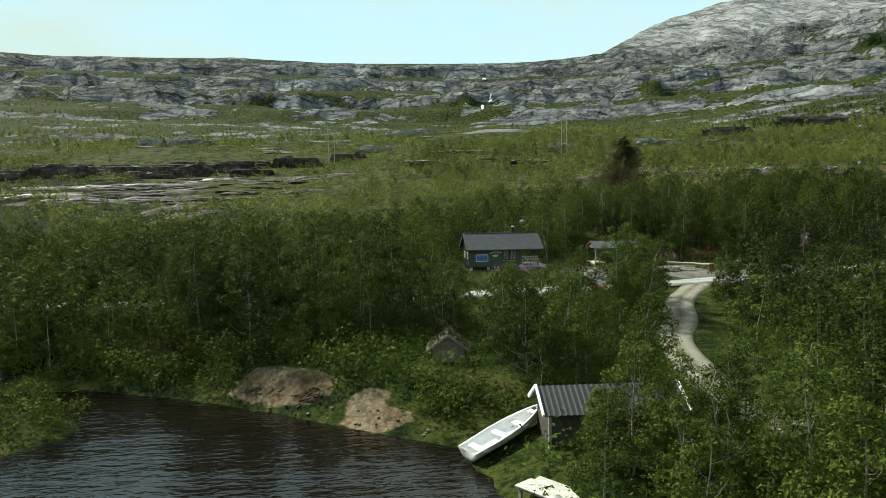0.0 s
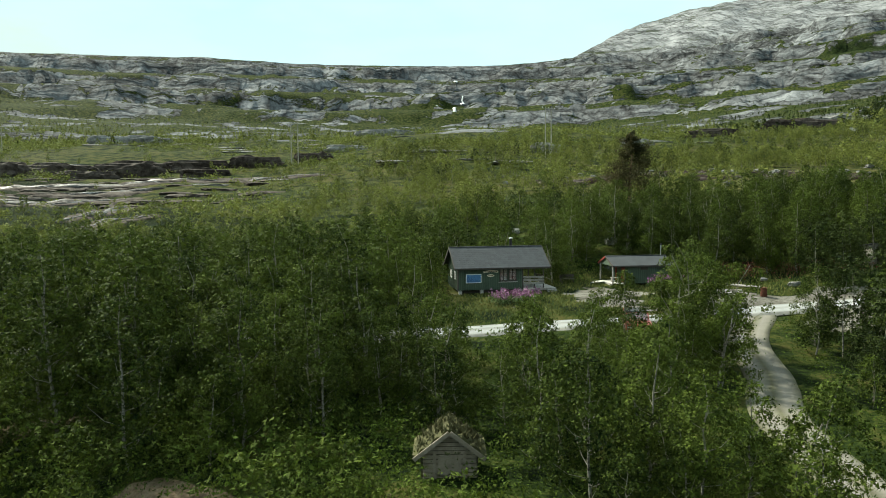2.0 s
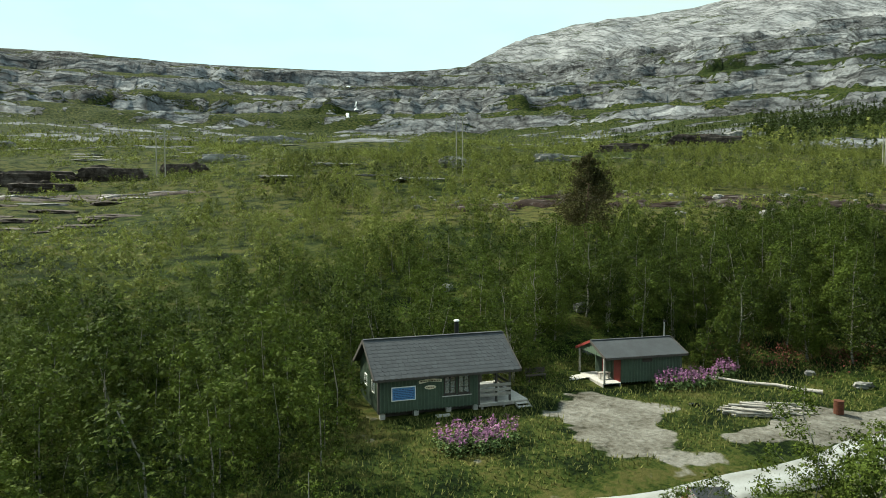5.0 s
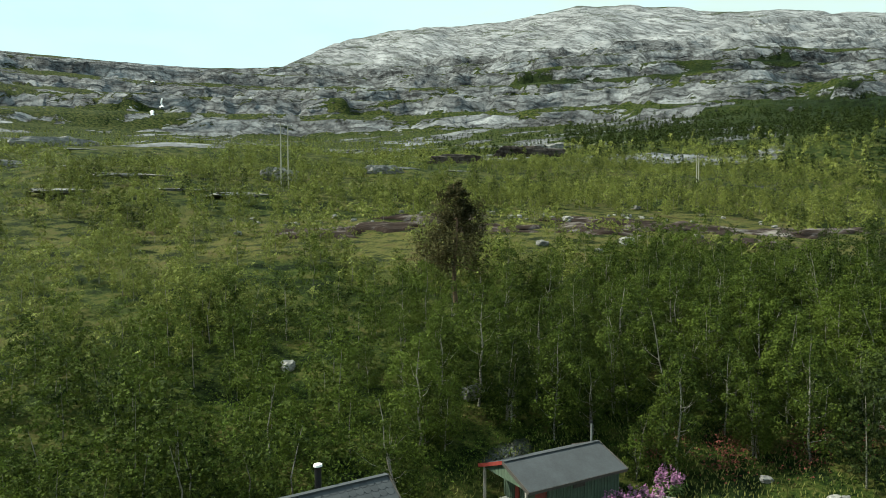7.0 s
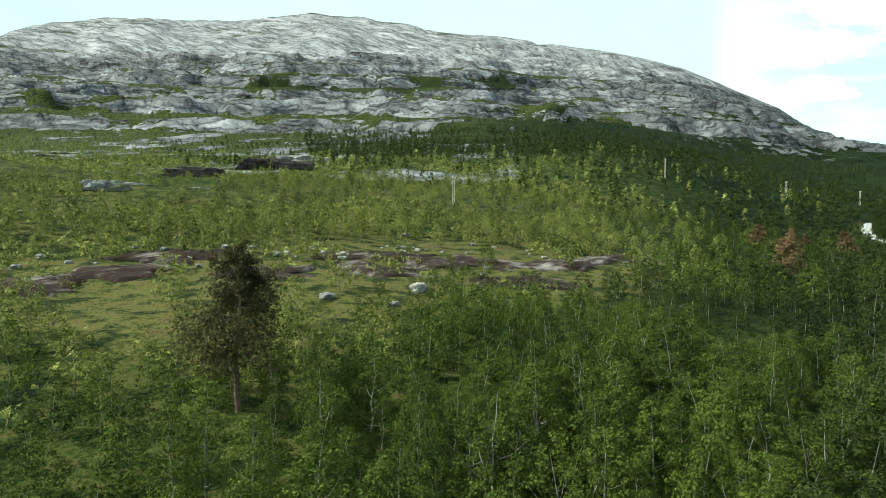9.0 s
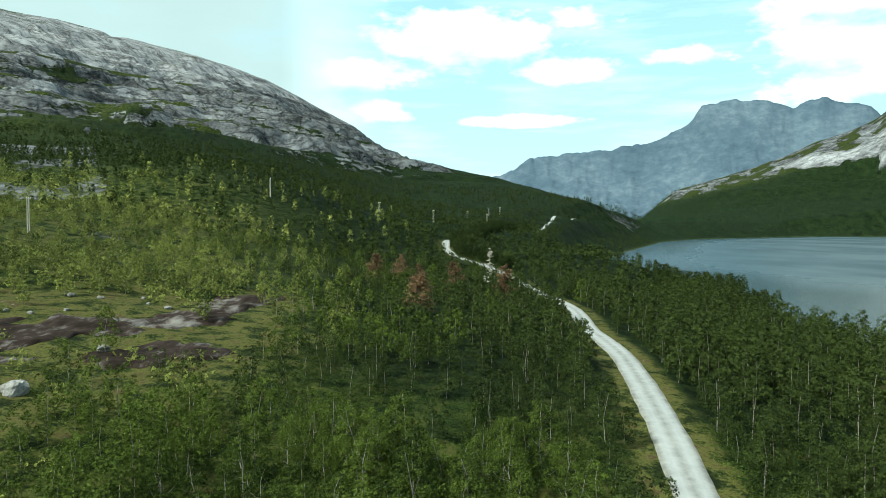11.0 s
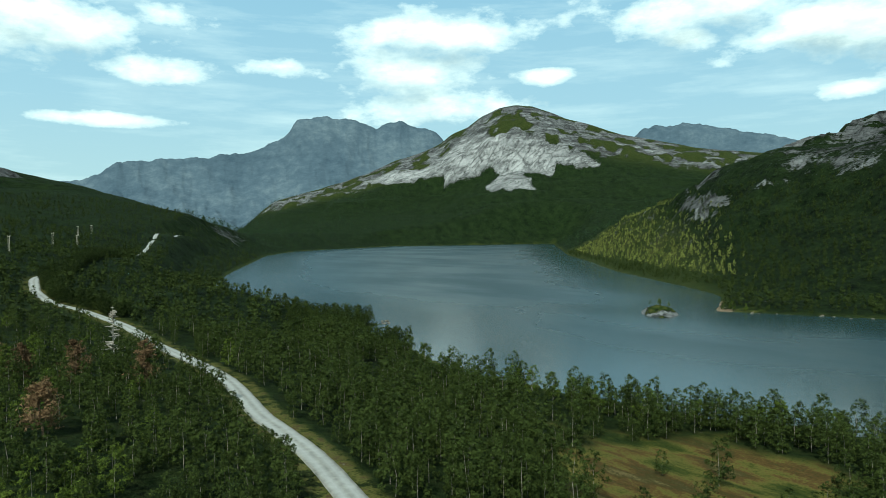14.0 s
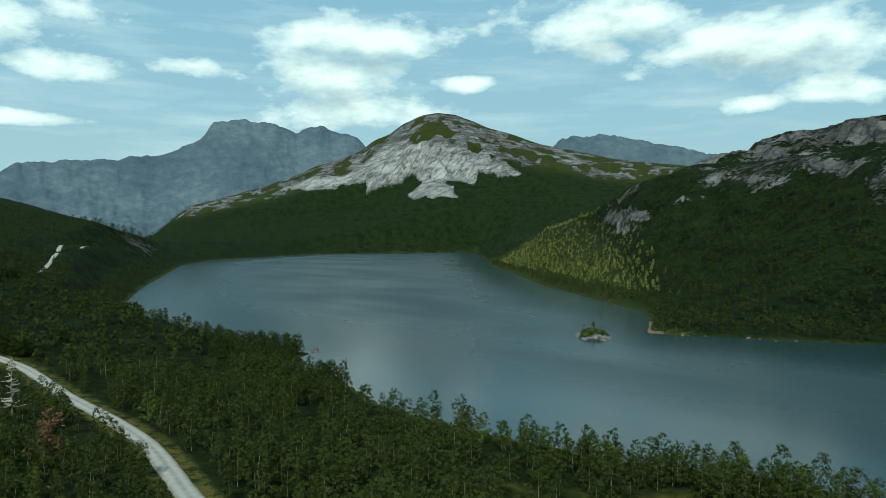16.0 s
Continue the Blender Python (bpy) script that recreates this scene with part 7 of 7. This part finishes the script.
def build_slabs():
    drape("trim", 92, 131, 7.5, 4.4, -28, 0.4, "bog_slab", "wet dark brown rock slab", 1)
    drape("trim", 112, 129, 13, 5.4, -12, 0.4, "bog_slab", "long dark streaked rock slab", 2)
    drape("trim", 104, 115.5, 8, 4.8, -30, 0.4, "bog_slab", "dark brown rock slab in the bog", 3)
    drape("trim", 148, 119, 14, 5.4, -10, 0.4, "bog_slab", "pale grey rock slab", 4)
    drape("trim", 54, 149, 7, 5.1, -15, 0.4, "bog_slab", "dark boggy rock slab", 5)
    drape("trim", 77, 155, 8, 4.8, -20, 0.4, "bog_slab", "dark brown rock slab", 6)
    drape("trim", 78, 137, 6.5, 4.4, -25, 0.4, "bog_slab", "grey rock slab with moss", 7)
    drape("trim", 66, 149, 6, 4.1, -15, 0.4, "bog_slab", "dark brown rock slab", 8)
    drape("trim", 100, 139, 11, 4.1, -14, 0.4, "bog_slab", "dark streaked rock slab", 9)
    drape("trim", 126, 120, 9, 4.2, -18, 0.4, "bog_slab", "dark brown rock slab", 10)
    # broken ledges of the valley side
    for k, (x, y, L, W, H, turn, mat) in enumerate([(-58, 217, 24, 6, 4.5, -6, "wet_brown_rock"), (-24, 224, 20, 5, 4.0, 8, "wet_brown_rock"), (-41, 220, 24, 6, 5.0, 2, "wet_brown_rock"), (-8, 223, 18, 5, 4.0, -4, "wet_brown_rock"), (-72, 211, 22, 6, 5.0, -8, "wet_brown_rock"), (8, 227, 14, 4, 3.0, -6, "wet_brown_rock"), (-48, 204, 18, 5, 2.6, 10, "wet_brown_rock"), (-20, 208, 16, 5, 2.4, 4, "wet_brown_rock"), (-85, 205, 16, 6, 4, -12, "wet_brown_rock"),
                                                    (72, 207, 12, 4, 3.2, -6, "grey_rock"), (106, 218, 12, 4, 2.6, -10, "grey_rock"), (150, 245, 26, 5, 3.5, -14, "wet_brown_rock"),
                                                    (205, 268, 40, 7, 5.0, -22, "wet_brown_rock"), (250, 300, 34, 7, 5.0, -30, "grey_rock"), (20, 250, 20, 5, 3, 6, "grey_rock"), (110, 330, 40, 8, 6, -4, "grey_rock"),
                                                    (40, 300, 30, 6, 4, 4, "grey_rock"), (-60, 320, 40, 8, 6, 8, "grey_rock")]):
        bm = rock_mesh(90 + k, L / 2, W / 2, H, 0.3, 0.8, 4)
        ob = new("rock_ledge", mesh_of(bm, mat, "rock_ledge"))
        ob.matrix_basis = pose(x, y, ground_at(x, y) - H * 0.1, 0, 0, turn)
        tagged(ob, "low broken grey rock ledge in the heath" if mat == "grey_rock" else "dark wet rock ledge above the rapids", "rock", "rock ledges")
    g = random.Random(37)
    ledges = [mesh_of(rock_mesh(300 + k, 1, 0.3, 0.16, 0.35, 0.8, 3), "grey_rock", "rock_ledge") for k in range(5)]
    dark = [mesh_of(rock_mesh(320 + k, 1, 0.4, 0.3, 0.35, 0.8, 3), "wet_brown_rock", "rock_ledge") for k in range(3)]
    for k in range(64):
        y = g.uniform(185, 520)
        x = g.uniform(-70, 40 + 0.45 * y)
        s = g.uniform(3, 9) * (0.6 + y / 400)
        ob = new("rock_ledge", ledges[k % 5])
        ob.matrix_basis = pose(x, y, ground_at(x, y) - 0.03 * s, 0, 0, g.gauss(-6, 12)) @ Matrix.Scale(s, 4)
        tagged(ob, "low pale rock outcrop in the heath", "rock", "rock outcrops")
    for k in range(72):
        a, r = g.uniform(0, 6.28), math.sqrt(g.uniform(0, 1))
        x, y = -36 + 36 * r * math.cos(a), 180 + 30 * r * math.sin(a)
        s = g.uniform(1.6, 6.5)
        ob = new("rock_ledge", dark[k % 3])
        ob.matrix_basis = pose(x, y, ground_at(x, y) - 0.05 * s, 0, 0, g.gauss(6, 14)) @ Matrix.Scale(s, 4)
        tagged(ob, "dark wet rock step beside the rapids", "rock", "rapids rocks")
    # rapids: foam over rock
    for k, (x, y, a, b, turn) in enumerate([(-25, 137, 5.5, 1.8, 60), (-44, 163, 13, 2.2, 20), (-62, 166, 10, 2.5, 8), (-43, 186, 12, 1.5, 10), (-24, 193, 9, 1.6, -4), (-4, 197, 10, 1.4, -8), (-58, 184, 9, 1.4, 5), (-30, 148, 7, 1.3, 70), (-38, 176, 10, 1.2, 12)]):
        drape("water", x, y, a * 1.25, b * 2.2, turn, 0.35, "wet_brown_rock", "wet brown rock of the rapids", 30 + k, "rapids", 0.6)
        drape("water", x, y, a, b * 0.7, turn, 0.62, "white_foam", "white water of the rapids", 50 + k, "rapids", 0.9)
    # stones at the river bank and off the cape
    g = random.Random(31)
    st = [mesh_of(rock_mesh(160 + k, 1, 0.8, 0.6, 0.3, res=2), "shore_stone", "stone") for k in range(4)]
    for k in range(70):
        t = g.uniform(0, 1)
        if k < 46:
            x, y, s = -6 + 11 * t + g.gauss(0, 0.35), 43.2 - 8.2 * t + g.gauss(0, 0.5), g.uniform(0.06, 0.16)
        elif k < 60:
            x, y, s = 321 + 10 * t, -47.5 - 5 * t + g.gauss(0, 1.5), g.uniform(0.5, 1.1)
        else:
            x, y, s = 262 - 50 * t, -213.5 - 24 * t + g.gauss(0, 2), g.uniform(0.4, 1.2)
        ob = new("stone", st[k % 4])
        ob.matrix_basis = pose(x, y, max(ground_at(x, y), -0.15) + s * 0.1, 0, 0, g.uniform(0, 360)) @ Matrix.Scale(s, 4)
        tagged(ob, "small grey stone at the water's edge", "stone", "shore stones")


def build_single_trees():
    pine = tree_thing("pine_tree", pine_shape(2, 10.6, 15000, 0.13, 0.3), "pine_bark", "pine_needles", "tall Scots pine with a broad dark crown", "", "tree")
    pine.matrix_basis = pose(47.0, 106.2, ground_at(47, 106.2))
    for k, (x, y, h, lab) in enumerate([(188, 81.6, 7.5, "rusty brown dying pine"), (186, 70.2, 7.5, "rusty brown dying pine by the road"), (203, 101, 7, "rusty brown dying pine"), (151.5, 88, 7.0, "pale brown dead pine"), (196, 90, 6, "rusty brown dying pine"), (222, 96, 6, "rusty brown dying pine")]):
        t = tree_thing("pine_tree", pine_shape(20 + k, h + 1.2, 1500, 0.3, 0.15), "pine_bark", "rusty_needles", lab, "dying pines")
        t.matrix_basis = pose(x, y, ground_at(x, y), 0, 0, 40 * k)
    # the bare silver pine by the road
    g = np.random.default_rng(77)
    top = 10.2
    wood = [tube([(0, 0, -0.2), (0.05, 0.02, 3), (0.0, 0.08, 6), (0.06, 0.0, top)], [0.2, 0.15, 0.09, 0.02], 7)]
    for b in range(64):
        t = g.uniform(0.12, 0.97)
        a, reach = b * 2.4, 2.5 * (1.05 - t) ** 0.7 * g.uniform(0.6, 1.1)
        o = np.array([0.03, 0.04, top * t])
        tip = o + (math.cos(a) * reach, math.sin(a) * reach, reach * g.uniform(-0.1, 0.35))
        wood.append(tube([o, (o + tip) / 2 + (0, 0, -0.06), tip], [0.13, 0.1, 0.05], 4))
    v, f = joined(wood)
    root = new("dead_tree")
    part("trunk", sheet("trunk", v, f, "dead_wood"), root)
    root.matrix_basis = pose(226.7, 71.0, ground_at(226.7, 71.0)) @ Matrix.Scale(1.2, 4)
    tagged(root, "bare silver-grey dead pine above the road", "tree")
    # birches that stand alone on the lake shore, the skerry and the point
    shapes = [birch_shape(500 + k, 7.0, 1700, 0.19, 1 + k % 2, 0.24, 26) for k in range(4)] + [birch_shape(520, 8.0, 1400, 0.17, 1, 0.13, 22)] + [birch_shape(530 + k, 7.0, 5000, 0.09, 1 + k, 0.23, 36) for k in range(2)]
    kinds = [tree_thing("birch_tree", s, "birch_bark", "birch_leaves", "lone green birch on the lake shore" if k < 4 else "narrow cone-shaped birch on the lake shore" if k == 4 else "leafy green birch beside the gravel track", "shore birches" if k < 5 else "track birches") for k, s in enumerate(shapes)]
    spots = [(155, -18.0, 4, 1.05)]
    rng = random.Random(17)
    for x, y in ((149, -19), (146, -20.5), (139, -25), (136, -27), (131, -31), (127, -33.5), (122, -36), (118, -37.5), (112, -39), (107, -38), (162, -17), (168, -16.5), (173, -15.5), (180, -14.5), (186, -13), (158, -14), (101, -36)):
        spots.append((x, y - 2.5, rng.randrange(4), rng.uniform(0.85, 1.15)))
    for x, y, s in ((281, -174, 0.45), (277, -176, 0.4), (285, -172, 0.35), (279, -172, 0.3), (283, -177, 0.35), (268, -212, 0.75), (262, -214, 0.6), (255, -221, 0.5)):
        spots.append((x, y - 2.5, rng.randrange(4), s))
    for x, y, s in ((10.9, 26.9, 0.45), (13.2, 26.2, 0.6), (14.6, 27.0, 0.68), (16.4, 26.4, 0.72), (17.8, 27.6, 0.7), (16.6, 23.6, 0.6), (19.4, 25.2, 0.72), (18.4, 22.6, 0.66), (29.6, 27.4, 0.85), (30.2, 31.2, 0.9), (14.0, 36.0, 0.8), (31.4, 36.6, 0.95), (33.0, 41.6, 1.0), (23, 53, 1.1), (25.2, 55, 1.15), (27.2, 57, 0.95), (22.0, 60.2, 0.62), (26.6, 58.9, 0.75), (28.4, 59.8, 0.95), (24.2, 50.4, 1.0), (21, 55.5, 0.9), (33.8, 55, 0.85), (35.5, 57, 0.6), (36, 51.5, 0.95), (26, 53, 0.9), (14.6, 23.5, 0.75), (12.2, 21.6, 0.7), (18.6, 20.5, 0.9), (-20.5, 40.5, 0.4), (-23, 39, 0.45), (-18.5, 38.5, 0.3), (-22, 41.5, 0.5), (300, -25, 0.8), (296, -23.5, 0.9), (291, -23, 0.75), (286, -21, 0.85), (304, -26.5, 0.7), (280, -19, 0.8), (294, -25, 0.6), (288, -23.5, 0.8)):
        spots.append((x, y, rng.randrange(4) if x > 60 else 5 + rng.randrange(2), s))
    used = set()
    for x, y, k, s in spots:
        m = pose(x, y, ground_at(x, y) - 0.05, 0, 0, rng.uniform(0, 360)) @ Matrix.Scale(s, 4)
        if k in used:
            c = copy_thing(kinds[k], m)
            c.matrix_basis = m
        else:
            used.add(k)
            kinds[k].matrix_basis = m


def build_undergrowth():
    """Willow scrub, bilberry and fern under the birches, and grass on the verges."""
    g = np.random.default_rng(21)
    tuft = []
    for k in range(6):
        q = np.random.default_rng(700 + k)
        c = q.normal(0, 1, (46, 3)) * (0.5, 0.5, 0.24) + (0, 0, 0.32)
        tuft.append(leaf_cards(q, c, 0.064, c * (1, 1, 0.5) + (0, 0, 0.5)))
    x, y = scatter(g, -34, 100, 10, 124, 1.2)
    for box in ((-16, 22, 28, 54, 0.85), (6, 48, 82.5, 97, 0.8)):
        xb, yb = scatter(g, *box)
        x, y = np.r_[x, xb], np.r_[y, yb]
    shore = off_shore(x, y)
    spit = ellipse(x, y, -21, 39, 6.5, 4.6, 0) < 0.95
    room = np.maximum(smooth(0.3, 1.2, shore), spit) * smooth(2.7, 3.6, off_road(x, y, ROAD_LINE)[0]) * smooth(1.5, 2.2, off_road(x, y, TRACK_LINE)[0])
    room *= smooth(0.95, 1.1, ellipse(x, y, 30, 73, 17, 8.6, 4)) * ~((np.abs(x - 20.9) < 5.6) & (np.abs(y - 81.4) < 3.2)) * ~((np.abs(x - 35) < 4.2) & (np.abs(y - 82) < 2.8)) * (1 - 0.85 * bog_mask(x, y))
    room *= smooth(0.6, 1.0, ellipse(x, y, -0.5, 40.2, 6.0, 2.4, -38)) * smooth(0.9, 1.0, ellipse(x, y, 12.2, 30.9, 4.0, 2.9, -5)) * smooth(0.9, 1.05, ellipse(x, y, 8.3, 32.4, 3.6, 2.0, 28)) * smooth(0.8, 1.0, ellipse(x, y, 7.3, 43.2, 1.6, 2.2, 0)) * smooth(0.8, 1.0, ellipse(x, y, 8.5, 26.5, 2.0, 2.0, 0))
    k = g.uniform(0, 1, len(x)) < room * 0.95
    x, y, shore = x[k], y[k], shore[k]
    n = len(x)
    size = g.uniform(0.55, 1.1, n) * (1 + 0.7 * smooth(0.1, 0.35, fbm(x, y, 8, 3, 99))) * (1 + 0.25 * (shore < 5)) * (1 + 0.3 * (y > 82) * (y < 100) * (x < 60) + 0.3 * (y < 62))
    v, f = stamp(tuft, g.integers(0, 6, n), x, y, land_height(x, y) - 0.05, g.uniform(0, 6.28, n), size)
    tagged(new("undergrowth", sheet("undergrowth", v, f, "scrub_leaves", False)), "bright green willow scrub and bilberry under the birches", "shrubs", kind="stuff")
    # willow bushes that overhang the river bank
    bush = []
    for k in range(4):
        q = np.random.default_rng(760 + k)
        d = q.normal(size=(260, 3)) + (0, 0, 0.3)
        d /= np.linalg.norm(d, axis=1, keepdims=True)
        lobe = q.normal(0, 0.42, (9, 3)) * (1, 1, 0.6) + (0, 0, 0.75)
        c = lobe[q.integers(0, 9, 260)] + d * 0.42 * q.uniform(0.5, 1.0, (260, 1))
        bush.append(leaf_cards(q, c, 0.085, d + (0, 0, 0.4)))
    x, y = scatter(g, -42, 12, 28, 58, 1.25)
    away = off_shore(x, y)
    bank = np.minimum(ellipse(x, y, -2.8, 41.8, 3.6, 2.2, -36), ellipse(x, y, 2.4, 37.6, 2.6, 1.6, -42)) > 1.05
    grove = ellipse(x, y, -18, 39.2, 4.2, 3.6, 0) < 1
    k = (((away > 0.5) & (away < 4.6) & bank & (y > 34.5)) | (grove & (g.uniform(0, 1, len(x)) < 0.75))) & (ellipse(x, y, 8.3, 32.6, 3.8, 2.2, 28) > 1) & (ellipse(x, y, 7.3, 43.2, 2.0, 2.6, 0) > 1)
    k &= (g.uniform(0, 1, len(x)) < 0.8) & (np.hypot(x, y) > 12)
    x, y = x[k], y[k]
    n = len(x)
    tagged(tinted("willow_bushes", bush, g.integers(0, 4, n), "birch_leaves", x, y, land_height(x, y) - 0.15, g.uniform(0, 6.28, n), g.uniform(0.9, 1.9, n)), "dense dark green willow bushes overhanging the river bank", "shrubs", kind="stuff")
    # verge and yard grass
    x, y = scatter(g, -20, 64, 60, 86, 0.32)
    d = off_road(x, y, ROAD_LINE)[0]
    k = (d > 2.35) & (ellipse(x, y, 30, 75, 22, 12, 6) < 1.0) & (yard_mask(x, y) < 0.45) & (off_road(x, y, TRACK_LINE)[0] > 1.3) & (ellipse(x, y, 20.9, 81.3, 4.9, 2.9, -2) > 1) & (np.abs(x - 20.6) + 0 * y > -1)
    inside = ((np.abs(x - 20.9) < 5.1) & (np.abs(y - 81.4) < 2.7)) | ((np.abs(x - 35.0) < 3.6) & (np.abs(y - 82) < 2.2))
    k &= ~inside
    x, y = x[k], y[k]
    v, f = blades(g, np.stack([x, y, land_height(x, y)], 1), 0.24)
    tagged(new("grass", sheet("grass", v, f, "dry_grass", False)), "yellowing rough grass round the yard and the road", "grass", kind="stuff")
    # heaps of cut brush gone red-brown
    c = np.concatenate([np.stack([g.normal(cx, s, n), g.normal(cy, s * 0.6, n)], 1) for cx, cy, s, n in ((46.5, 79, 1.3, 700), (50, 76, 1.5, 750), (44, 81.5, 1.0, 400), (54, 73.5, 1.2, 380))])
    z = land_height(c[:, 0], c[:, 1]) + g.uniform(0.05, 0.7, len(c))
    v, f = leaf_cards(g, np.c_[c, z], 0.08)
    tagged(new("brushwood", sheet("brushwood", v, f, "dead_brush", False)), "red-brown withered brushwood heaps by the road", "brushwood", kind="stuff")


def build_waterfalls():
    """White falls down the fell and two late snow patches, laid just proud of the rock."""
    g = np.random.default_rng(61)
    for x0, y0, x1, y1, wide in ((182.5, 915, 196, 968, 3), (207, 908, 219, 962, 2.6), (230, 958, 233, 972, 2.4), (300, 1300, 330, 1400, 4)):
        verts, n = [], 26
        q = np.linspace(0, 1, 90)
        z = land_height(x0 + (x1 - x0) * q, y0 + (y1 - y0) * q)
        w = min(60, max(4, int(90 * 8 / (y1 - y0))))
        k = int(np.argmax(z[w:] - z[:-w]))
        x0, x1, y0, y1 = x0 + (x1 - x0) * q[k], x0 + (x1 - x0) * q[k + w], y0 + (y1 - y0) * q[k], y0 + (y1 - y0) * q[k + w]
        for k in range(n + 1):
            t = k / n
            x, y = x0 + (x1 - x0) * t + g.normal(0, 0.9), y0 + (y1 - y0) * t
            w = wide * (0.75 - 0.3 * t + 0.25 * math.sin(k * 1.3)) * g.uniform(0.7, 1.2)
            verts += [(x + w * s, y, 1.2 * (1 - s * s) + 0.6) for s in (-1, -0.5, 0, 0.5, 1)]
        v = np.array(verts)
        v[:, 2] += land_height(v[:, 0], v[:, 1])
        f = [(k * 5 + s, k * 5 + s + 1, k * 5 + s + 6, k * 5 + s + 5) for k in range(n) for s in range(4)]
        tagged(new("waterfall", sheet("waterfall", v, np.array(f), "fall_water")), "thin white waterfall down grey rock steps", "waterfall", "waterfalls")


plain_material("fall_water", (0.72, 0.75, 0.76), 0.6, vary=0.25, scale=0.15)
shingle_material()
build_cabin()
build_annex()
build_turf_hut()
build_boathouse()
build_boat()
build_jetty()
build_outhouse()
build_car()
build_yard()
build_power_line()
build_boulders()
build_slabs()
build_waterfalls()
build_single_trees()
build_flowers()
build_undergrowth()
